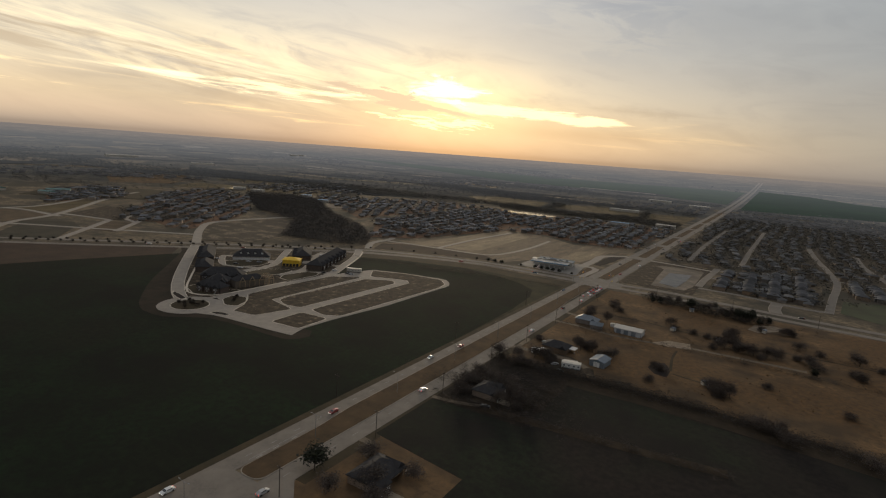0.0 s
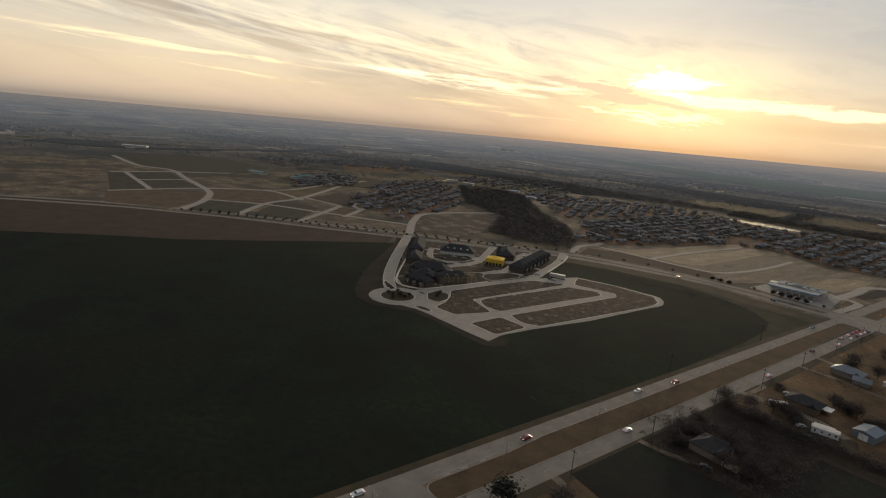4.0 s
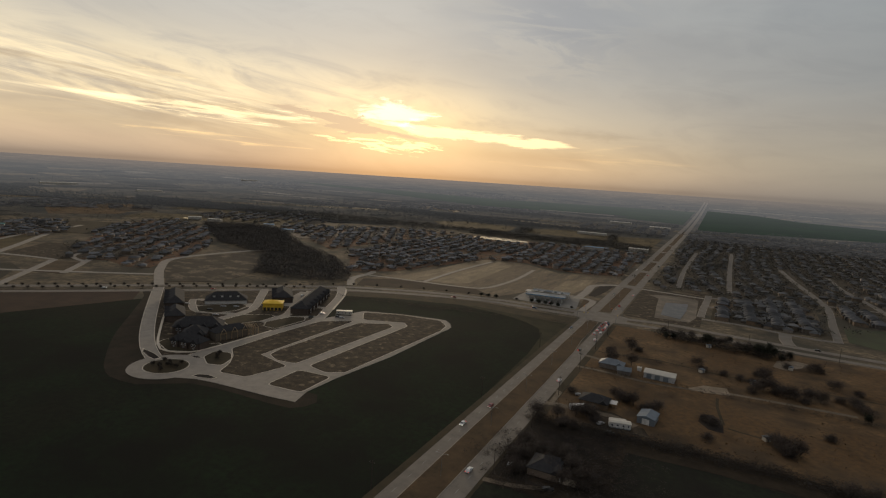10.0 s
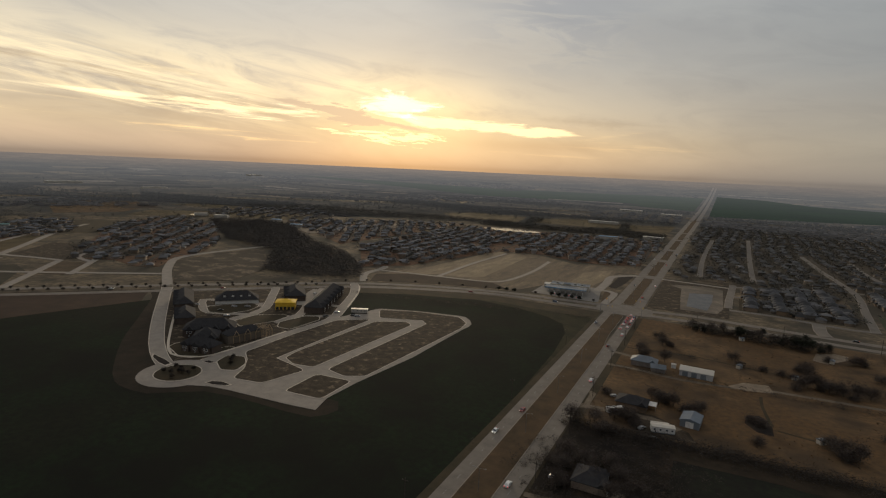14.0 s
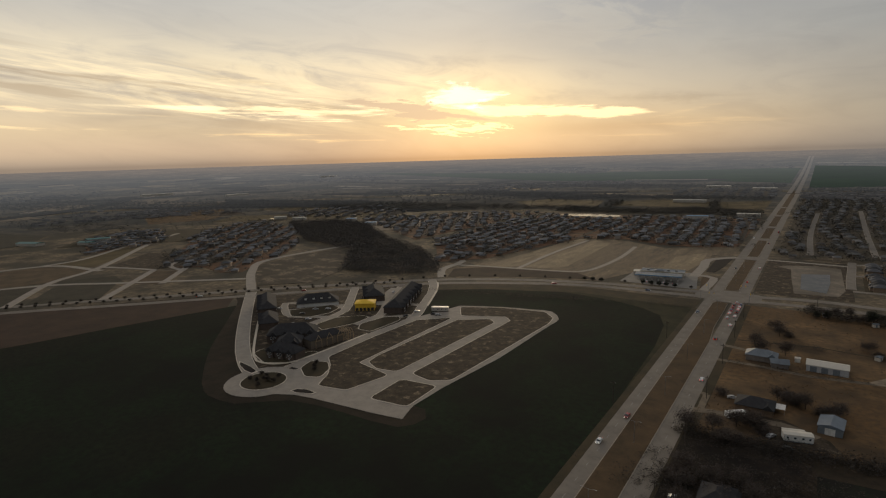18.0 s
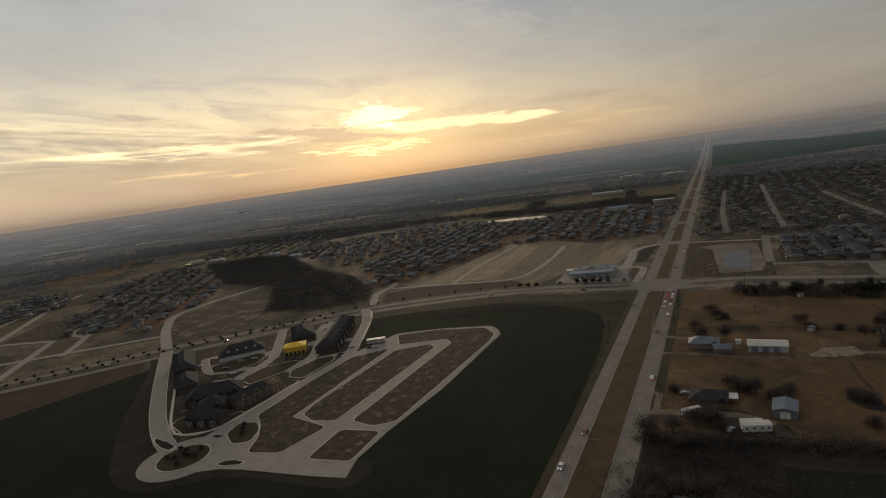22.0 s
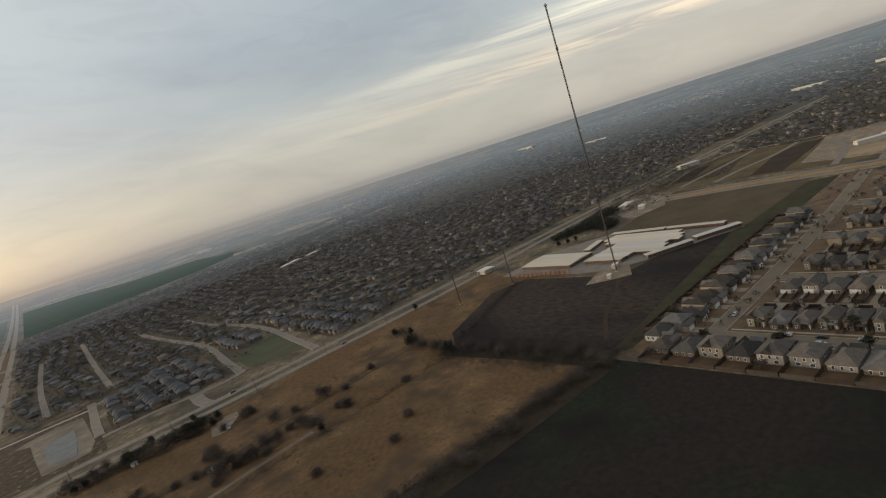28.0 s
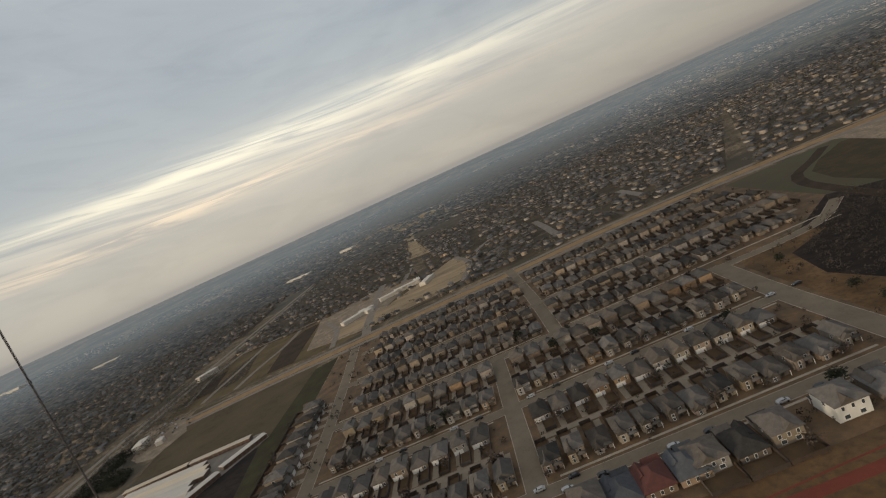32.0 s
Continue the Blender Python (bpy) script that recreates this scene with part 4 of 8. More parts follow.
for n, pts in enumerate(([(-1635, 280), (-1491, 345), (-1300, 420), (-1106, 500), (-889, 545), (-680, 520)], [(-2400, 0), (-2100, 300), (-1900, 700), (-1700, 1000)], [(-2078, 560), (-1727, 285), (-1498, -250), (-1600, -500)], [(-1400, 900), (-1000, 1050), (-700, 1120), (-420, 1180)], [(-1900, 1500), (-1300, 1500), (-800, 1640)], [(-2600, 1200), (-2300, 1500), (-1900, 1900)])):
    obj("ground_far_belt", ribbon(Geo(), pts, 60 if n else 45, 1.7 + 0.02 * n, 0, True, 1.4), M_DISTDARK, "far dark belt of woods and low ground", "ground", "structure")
# ---- roads ----
Y_MAIN = [-1400] + list(range(-1200, 1801, 150)) + list(range(1900, 4301, 100))
for x in (-10, 10):
    obj("road_highway", ribbon(Geo(), [(x, y) for y in Y_MAIN if y <= 1200], 8.6, 0.10, 0, False), M_CONCRETE, "pale concrete carriageway of a straight highway", "road", "structure")
    # the far carriageway carries the same painted haze glow
    obj("road_highway", ribbon(Geo(), [(x * 0.85, y) for y in Y_MAIN if 1200 <= y <= 3700], 11.5, 1.2, 0, False, 1.6), M_DISTROAD, "pale highway carriageway running to the horizon", "road", "structure")
obj("road_crossing", slab(Geo(), rounded(-24, 24, -15, 15, 6), 0.107), M_CONCRETE, "broad concrete crossing of highway and cross road", "road", "structure")
for y, l in ((0, 20), (186, 10), (335, 10), (470, 10), (640, 10), (800, 10), (-423, 10)):
    obj("road_median_gap", slab(Geo(), rect(-6, 6, y - l, y + l), 0.104), M_CONCRETE, "paved gap between highway medians", "road", "structure")
obj("road_side_mouth", slab(Geo(), [(14, -436), (14, -404), (22, -412), (24, -428)], 0.104), M_CONCRETE, "paved mouth of a side road", "road", "structure")


def road(name, lines, mat, label, kerb=0.0, top=0.10):
    g = Geo()
    for n, (pts, width) in enumerate(lines):
        if kerb:
            ribbon(g, pts, width + 2 * kerb, top - 0.03 - 0.002 * n, 1)
        ribbon(g, pts, width, top + 0.003 * n)
    return obj(name, g, (mat, M_KERB), label, "road", "structure")


# raised medians, each a kerbed island of dry grass
def median(name, outline, label="raised kerbed median of dry grass"):
    o = tagged(new(name), label, "median", "", "structure")
    part("kerb", slab(Geo(), outline, 0.22, 0.4), M_KERB, o)
    cx, cy = sum(p[0] for p in outline) / len(outline), sum(p[1] for p in outline) / len(outline)
    wx, wy = max(p[0] for p in outline) - cx, max(p[1] for p in outline) - cy
    inner = [(cx + (x - cx) * (1 - 0.35 / wx), cy + (y - cy) * (1 - 0.35 / wy)) for x, y in outline]
    part("grass", slab(Geo(), inner, 0.27, 0.2), M_MEDIAN if wy > 40 else M_VERGE, o)
    return o


for a, b in ((-1200, -433), (-413, -22), (22, 174), (198, 322), (348, 456), (484, 628), (652, 788), (812, 1300)):
    if a == -413:
        near_end, far_end = rounded(-5.4, 5.7, -413, -405, 3.9), rounded(-7.3, 3.4, -30, -22, 3.9)
        median("road_median", near_end[:5] + [(5.8, -125), (3.5, -92)] + far_end[5:15] + [(-7.3, -352), (-5.4, -374)] + near_end[15:])
    else:
        median("road_median", rounded(-5.4, 5.4, a, b, 4.0))

road("road_cross_east", [([(14, 6), (60, 14), (105, 9), (200, 4), (320, 4), (440, 5), (540, 8), (700, 8), (1000, 0), (1800, -40)], 8.5),
                         ([(14, -9), (60, -7), (105, -9), (200, -14), (320, -18), (440, -16), (540, -10), (700, -9), (1000, -17), (1800, -57)], 8.0)],
     M_CONCRETE, "concrete cross road with a grass strip between lanes")
road("road_cross_west", [([(-14, 7), (-62, 4), (-113, -2), (-180, -22), (-247, -56), (-300, -100), (-378, -172), (-440, -236), (-502, -296), (-560, -362), (-615, -436), (-700, -600), (-760, -800)], 8.0),
                         ([(-14, -9), (-62, -11), (-113, -14), (-175, -36), (-240, -70), (-290, -115), (-362, -188), (-425, -253), (-486, -312), (-545, -378), (-598, -448), (-682, -606), (-740, -800)], 8.0)],
     M_CONCRETE, "concrete cross road winding past the new development", 0.3)
RAB = (-188.0, -308.0)
g = Geo()
loops = [([(-372, -178), (-335, -209), (-282, -252), (-242, -282), (-216, -298), (-202, -304)], 8.6), ([(-191, -292), (-191, -268), (-189, -215), (-188, -176), (-201, -145), (-226, -94), (-252, -58)], 7.4),
         ([(-232, -232), (-245, -222), (-246, -208), (-249, -183), (-276, -146), (-298, -118)], 6.5), ([(-216, -206), (-216, -178), (-242, -135), (-260, -96)], 6.5), ([(-298, -184), (-310, -190), (-292, -206), (-275, -214), (-258, -206), (-246, -202)], 5.5),
         ([(-246, -204), (-230, -194), (-214, -186), (-192, -166)], 5.5), ([(-236, -150), (-222, -144), (-206, -140)], 5.0)]
for n, (pts, width) in enumerate(loops):
    ribbon(g, pts, width + 0.8, 0.10 - 0.002 * n, 1)
    ribbon(g, pts, width, 0.13 + 0.003 * n)
slab(g, ring(*RAB, 20.5), 0.17)
slab(g, smooth([(-175, -320), (-159, -311.5), (-136, -308.5), (-112, -306.5), (-95, -304)]) + [(-98, -294), (-99, -290), (-98.5, -266), (-93.5, -214)] + smooth([(-93.2, -140), (-93.5, -124), (-106, -108), (-122, -110), (-146, -115), (-176, -127)]) + [(-188, -172), (-190, -290)], 0.155)
road_loop = obj("road_loop", g, (M_NEWCONCRETE, M_NEWKERB), "pale new concrete loop streets with a roundabout", "road", "structure")
island = tagged(new("roundabout_island"), "round kerbed roundabout island planted with shrubs", "roundabout", "", "structure")
part("kerb", slab(Geo(), ring(*RAB, 12.4), 0.36, 0.4), M_NEWKERB, island)
part("grass", slab(Geo(), ring(*RAB, 11.9), 0.40, 0.2), M_VERGE, island)


def kerbed_lot(name, outline, label, mat):
    """An empty lot within raised kerbs, its corners cut round."""
    n = len(outline)
    pts = []
    for i in range(n):
        p, a, b = Vector(outline[i]), Vector(outline[i - 1]), Vector(outline[(i + 1) % n])
        u, v = min(1.8, (a - p).length * 0.4), min(1.8, (b - p).length * 0.4)
        q, r = p + (a - p).normalized() * u, p + (b - p).normalized() * v
        pts += [tuple(q), tuple((q + r + 2 * p) / 4), tuple(r)]
    o = tagged(new(name), label, "lot", "", "structure")
    m, side = len(pts), LOT_TURN(outline)

    def grown(by):
        out = []
        for i in range(m):
            d = (Vector(pts[(i + 1) % m]) - Vector(pts[i - 1])).normalized()
            out.append((pts[i][0] - by * d.y * side, pts[i][1] + by * d.x * side))
        return out

    part("kerb", slab(Geo(), grown(1.4), 0.26, 0.3), M_NEWKERB, o)
    part("soil", slab(Geo(), grown(0.85), 0.30, 0.2), mat, o)
    return o


def splitter(outline):
    o = tagged(new("splitter_island"), "slim kerbed grass island at a roundabout mouth", "traffic island", "", "structure")
    part("kerb", slab(Geo(), outline, 0.30, 0.3), M_NEWKERB, o)
    cx, cy = sum(q[0] for q in outline) / len(outline), sum(q[1] for q in outline) / len(outline)
    part("grass", slab(Geo(), [(cx + (x - cx) * 0.86, cy + (y - cy) * 0.86) for x, y in outline], 0.34, 0.2), M_PLOUGH, o)


for outline in ([(-226, -296), (-222, -299.5), (-210, -304), (-202, -305), (-202, -301), (-212, -298)], [(-192, -289), (-186, -289), (-184, -286), (-190, -286)], [(-165, -309.5), (-160, -309.5), (-152, -306.5), (-151, -304), (-158, -303.5), (-164, -306)]):
    splitter(outline)


def LOT_TURN(pts):
    n = len(pts)
    return -1 if sum(pts[i][0] * pts[(i + 1) % n][1] - pts[(i + 1) % n][0] * pts[i][1] for i in range(n)) > 0 else 1


for outline in ([(-183, -263), (-184, -221), (-182, -177), (-164, -160), (-162, -262), (-135, -268), (-141, -293), (-157, -296), (-163, -283), (-172, -272)],
                [(-156, -257), (-158, -247), (-156, -162), (-137, -149), (-131, -154), (-134, -260), (-146, -262)],
                [(-123, -258), (-121, -144), (-129, -136), (-160, -149), (-172, -131), (-145, -118), (-110, -113), (-99, -124), (-96.5, -139), (-101, -255), (-110, -261)],
                [(-122, -294), (-123, -269), (-103, -267), (-102, -292)]):
    kerbed_lot("ground_kerbed_lot", outline, "empty kerbed lot of rough brown soil and weeds", M_LOT)
for n, pts in enumerate(([(-224, -240), (-212, -231), (-204, -248), (-214, -256)], [(-266, -104), (-246, -98), (-222, -148), (-238, -158), (-252, -140)], [(-292, -202), (-264, -168), (-256, -178), (-284, -208)], [(-262, -236), (-246, -222), (-240, -232), (-254, -246)])):
    field("pavement_court", pts, M_NEWCONCRETE, "pale concrete court between townhouses", 0.118 + 0.004 * n, "court")
for outline in ([(-240, -220), (-240, -201), (-226, -187), (-220, -188), (-219, -204), (-228, -226)], [(-212, -203), (-208, -181), (-200, -176), (-195, -182), (-196, -212), (-206, -212)], [(-288, -204), (-282, -194), (-270, -176), (-260, -179), (-256, -193), (-262, -209), (-275, -213)]):
    kerbed_lot("ground_kerbed_lawn", outline, "kerbed patch of brown grass between townhouses", M_VERGE)
kerbed_lot("ground_corner_lawn", [(-229, -282), (-231, -275), (-203, -270), (-199, -262), (-196, -262), (-197, -281), (-211, -289)], "kerbed corner lawn before the gabled townhouse", M_VERGE)
g = Geo()
ribbon(g, [(-352, -182), (-306, -219), (-264, -255), (-227, -285), (-211, -290.5), (-198, -283), (-194.6, -262), (-193.6, -218)], 1.5, 0.33)
ribbon(g, [(-199, -140), (-224, -90), (-240, -66)], 1.5, 0.30)
obj("pavement_sidewalk", g, M_NEWKERB, "narrow pale sidewalk round the townhouses", "sidewalk", "structure")
kerbed_lot("ground_planted_island", [(-184, -284), (-187, -274), (-178, -271), (-170, -278), (-166, -288), (-173, -291)], "small kerbed island with shrubs at the roundabout", M_VERGE)
field("ground_townhouse_land", [(-352, -192), (-246, -76), (-206, -126), (-186, -172), (-188, -290), (-214, -300), (-240, -284), (-290, -250)], M_LOT, "rough brown building ground round the townhouses", 0.055)
WEST = [([(-379, -173), (-456, -114), (-497, -59), (-486, 59), (-470, 90)], 8.5), ([(-562, -371), (-622, -332), (-688, -306), (-747, -300), (-871, -299), (-991, -298), (-1062, -341), (-1252, -359)], 8.5), ([(-937, -401), (-957, -304), (-953, -203)], 8.0), ([(-936, -377), (-729, -374)], 7.0),
        ([(-716, -427), (-729, -374), (-742, -301), (-718, -212), (-623, -195)], 7.0), ([(-836, -376), (-846, -306)], 6.0), ([(-519, -320), (-600, -255), (-648, -184), (-811, -30), (-866, 41)], 7.5), ([(-633, -323), (-588, -260), (-526, -216), (-427, -144)], 6.5), ([(-470, -264), (-520, -212), (-568, -163)], 7.0),
        ([(-487, -199), (-530, -154), (-582, -102)], 6.5), ([(-725, -217), (-734, -164), (-814, -61)], 6.5), ([(-648, -184), (-600, -170), (-567, -163)], 6.0), ([(-530, -150), (-575, -140), (-600, -110), (-640, -60)], 5.0)]
for n, (pts, width) in enumerate(WEST):
    road("road_street_west", [(pts, width)], M_NEWCONCRETE, "pale concrete street of a half-built estate", 0.3, 0.30 + 0.012 * n)
road("road_site", [([(-250, -45), (-272, -10), (-276, 35), (-310, 70)], 8.0), ([(-268, 16), (-240, 22), (-202, 27), (-160, 33), (-138, 42), (-129, 72), (-126, 137), (-131, 214)], 5.0), ([(-202, 27), (-206, 128), (-202, 240)], 5.0),
                   ([(-37, 66), (-37, 116), (-38, 160), (-14, 186)], 9.0), ([(-20, 12), (-20, 66), (-36, 72)], 7.0), ([(14, 183), (50, 180), (84, 176)], 6.0)], M_NEWCONCRETE, "pale new streets across the building lots")
NE_STREETS = [([(88, 200), (86, 150), (84, 110), (83, 68)], 6.4), ([(84, 60), (122, 60), (152, 51), (177, 48), (192, 51)], 5.6), ([(152, 52), (150, 26), (152, 8)], 9.0), ([(90, 186), (106, 192), (124, 195)], 6.0), ([(88, 128), (104, 131), (116, 128)], 6.0), ([(191, 48), (198, 122), (208, 227), (203, 330), (196, 420), (190, 560)], 6.4), ([(246, 10), (254, 82), (264, 182), (263, 263), (250, 400), (250, 520)], 6.4),
                                ([(52, 230), (50, 420), (56, 700)], 5.6), ([(110, 240), (112, 420), (120, 760)], 5.6), ([(202, 240), (330, 250), (470, 240)], 5.6)]
for n, (pts, width) in enumerate(NE_STREETS):
    road("road_street_northeast", [(pts, width)], M_CONCRETE, "pale estate street between packed houses", 0.3, 0.30 + 0.012 * n)
road("road_lane_dirt", [([(14, -154), (33, -154), (57, -157.5), (87, -153), (106, -147), (170, -142)], 3.6), ([(14, -127), (20, -128), (26, -130)], 4.0), ([(13, -228), (18, -226), (33, -225), (49, -224), (62, -230)], 5.0), ([(17, -207), (17, -229)], 3.0), ([(17, -207), (14, -206)], 3.0), ([(24, -377), (20, -370), (14, -369)], 3.5),
                        ([(15, -318), (27, -316), (42, -310)], 3.0)], material("dirt_lane", (0.165, 0.128, 0.088), (0.095, 0.073, 0.051), 5, 0.95), "pale dirt lane to a farm yard", 0, 0.06)

# estate east of the ploughed field: five parallel streets, an avenue and a boulevard
ST_X = [321.0, 397.0, 472.0, 547.0, 622.0]
streets = [([(282, -416), (329, -416), (400, -415), (472, -414)], 8.6), ([(470, -456), (560, -455), (640, -452), (700, -450)], 8.6), ([(312, -298), (380, -297), (460, -294), (560, -288), (655, -280)], 8.5)]
for x in ST_X:
    streets.append(([(x, -297), (x, -400), (x, -480), (x, -556)] if x < 420 else [(x, -297), (x, -400), (x, -520), (464, -566), (468, -625), (497, -660)] if x < 520 else [(x, -292), (x, -400), (x + 1, -520), (x + 8, -640)], 7.6))
streets.append(([(466, -561), (400, -560), (340, -562), (250, -566)], 11.0))
road("road_new_avenue", [([(120, -440), (200, -424), (255, -419), (281, -416)], 9.0)], M_CONCRETE, "pale new concrete road between wheat and park", 0.5)
for n, (pts, width) in enumerate(streets):
    road("road_estate_east", [(pts, width)], M_ASPHALT, "grey concrete estate street with pale kerbs", 0.35, 0.10 + 0.006 * n)
    if 2 < n < 8:
        for side in (-1, 1):
            for y0, y1 in (((-304, -404), (-426, -552)) if n < 5 else ((-300, -446), (-464, -640))):
                walk_x = pts[0][0] + side * 6.6
                obj("pavement_sidewalk", ribbon(Geo(), [(walk_x, y0), (walk_x + 0.5, y1)], 1.3, 0.09, 0, False), M_KERB, "narrow pale concrete sidewalk before the houses", "sidewalk", "structure")
for x in (359.0, 434.0, 509.0, 584.0):
    for y0, y1 in ((-308, -406), (-424, -552)) if x < 470 else ((-302, -446), (-464, -640)):
        obj("road_alley", ribbon(Geo(), [(x, y0), (x, y1)], 4.2, 0.085, 0, False), M_DRIVE, "pale concrete alley behind the back fences", "alley", "structure")
for n, (pts, width) in enumerate((([(726, -53), (825, -40), (911, -50), (956, -72)], 6.0), ([(706, -83), (751, -86), (811, -91), (964, -96)], 6.5), ([(706, -125), (760, -132), (827, -147), (900, -150)], 6.5), ([(690, -286), (752, -280), (925, -272), (1043, -271)], 11.0), ([(904, -311), (1014, -315)], 8.0), ([(1130, -448), (1040, -462), (965, -462), (925, -435), (872, -412)], 9.0), ([(927, -392), (840, -411), (745, -400)], 8.0), ([(945, -518), (850, -520), (763, -520)], 9.0), ([(942, -629), (850, -631), (759, -630)], 9.0), ([(910, -45), (905, -120), (912, -200), (922, -272)], 6.0), ([(700, -244), (780, -232), (860, -200)], 7.0))):
    road("road_lane_east", [(pts, width)], M_CONCRETE, "pale new lane among building plots", 0.0, 0.32 + 0.012 * n)
road("road_boulevard", [([(640, -70), (656, -180), (662, -266), (668, -390), (668, -450), (676, -558), (668, -678), (640, -900), (600, -1200)], 8.0),
                        ([(664, -60), (682, -180), (690, -266), (696, -390), (697, -450), (704, -558), (698, -678), (672, -900), (632, -1200)], 8.0)], M_CONCRETE, "wide boulevard with a tan strip between lanes")
g = Geo()
ribbon(g, [(652, -70), (669, -180), (676, -266), (682, -390), (682, -450), (690, -558), (683, -678), (656, -900)], 15, 0.08)
obj("ground_boulevard_median", g, material("boulevard_grass", (0.275, 0.178, 0.085), (0.17, 0.108, 0.054), 12, 0.96, fine=6), "dry tan grass strip along the boulevard", "median", "structure")
g = Geo()
oval = [(240.2 + 34.3 * math.sin(a), -469 + 34.3 * math.cos(a)) for a in [math.pi * i / 20 - math.pi / 2 for i in range(21)]]
ribbon(g, [(205.9, -580), (205.9, -520)] + oval + [(274.5, -495), (275.0, -520), (275.0, -580)], 4.6, 0.12, 0, False)
ribbon(g, [(278.6, -470), (279.4, -485), (281.4, -520), (283, -580)], 0.8, 0.115)
obj("running_track", g, M_RED, "red running track with a curved end on dry grass", "track", "structure")

# road paint: lane dashes, arrows and a crossing by the near opening
paint = tagged(new("road_marking"), "white lane dashes and crossing bars on the highway", "road marking", "", "structure")
dash = Geo().box(-0.08, 0.08, -1.6, 1.6, 0, 0.012).mesh("lane_dash", M_PAINT)
for x in (-10, 10):
    for y in range(-560, -20, 12):
        if not -440 < y < -408:
            put(paint, "lane_dash", dash).location = (-10.8 if x < 0 and y > -350 else x, y, 0.103)
bar = Geo().box(-0.3, 0.3, -1.1, 1.1, 0, 0.012).mesh("crossing_bar", M_PAINT)
for k in range(6):
    put(paint, "crossing_bar", bar).location = (12.5 + 1.4 * k, -427 + 0.9 * k, 0.118)
g = Geo().box(-0.08, 0.08, -14, 14, 0, 0.012)
put(paint, "turn_line", g.mesh("turn_line", M_PAINT)).location = (-7.4, -392, 0.103)
arrow = Geo().add([(-0.15, -1.5, 0), (0.15, -1.5, 0), (0.15, 0.4, 0), (0.6, 0.4, 0), (0, 1.6, 0), (-0.6, 0.4, 0), (-0.15, 0.4, 0)], [(0, 1, 2, 3, 4, 5, 6)]).mesh("arrow", M_PAINT)
for y in (-402, -394, -385):
    put(paint, "arrow", arrow).location = (-6.4, y, 0.112)
for y in (-24, 24):
    g = Geo()
    for k in range(9):
        g.box(-15.5 + 3.6 * k, -14.0 + 3.6 * k, -0.2, 0.2, 0, 0.012)
    put(paint, "stop_bars", g.mesh("stop_bars", M_PAINT)).location = (0, y * 0.7, 0.112)
field("ground_scar", [(82, -153), (91, -141), (104, -138), (106, -150), (91, -155)], M_PALE, "bare pale scar of gravel at the lane's end", 0.07)
field("ground_scrape", [(91, -192), (97, -189), (102, -197), (102, -212), (95, -211), (90, -203)], M_PLOUGH, "dark scraped patch in the pasture", 0.066)
for pts in ([(62, -105), (90, -110), (119, -113)], [(99, -160), (99, -176), (102, -200)], [(104, -204), (121, -207)], [(20, -112), (40, -109), (62, -105)], [(119, -113), (180, -108), (268, -104)]):
    obj("ground_fence_line", ribbon(Geo(), pts, 1.6, 0.075), M_VERGE, "dark weedy line along an old pasture fence", "field edge", "structure")
field("ground_yard_dirt", [(40, -219), (50, -219), (66, -230), (70, -240), (46, -243), (38, -230)], M_LOT, "trodden dirt of the farm yard", 0.052)

# ---- far houses and trees: uncountable, joined ----
rng = np.random.default_rng(7)


def np_mesh(name, verts, faces, mats, mat_index=None):
    m = bpy.data.meshes.new(name)
    nv, nf, k = len(verts), len(faces), faces.shape[1]
    m.vertices.add(nv)
    m.vertices.foreach_set("co", np.ascontiguousarray(verts, dtype=np.float32).ravel())
    m.loops.add(nf * k)
    m.loops.foreach_set("vertex_index", np.ascontiguousarray(faces, dtype=np.int32).ravel())
    m.polygons.add(nf)
    m.polygons.foreach_set("loop_start", np.arange(0, nf * k, k, dtype=np.int32))
    for q in mats:
        m.materials.append(q)
    if mat_index is not None:
        m.polygons.foreach_set("material_index", np.ascontiguousarray(mat_index, dtype=np.int32))
    m.update(calc_edges=True)
    m.validate()
    return m


def land_np(x, y):
    r = np.hypot(x - MID[0], y - MID[1])
    return 94.0 * np.maximum(0.0, (r - 1800.0) / 3050.0) ** 1.8


def inside(x, y, poly):
    hit = np.zeros(len(x), bool)
    n = len(poly)
    for i in range(n):
        (x0, y0), (x1, y1) = poly[i], poly[(i + 1) % n]
        if y0 == y1:
            continue
        c = ((y0 > y) != (y1 > y)) & (x < (x1 - x0) * (y - y0) / (y1 - y0) + x0)
        hit ^= c
    return hit


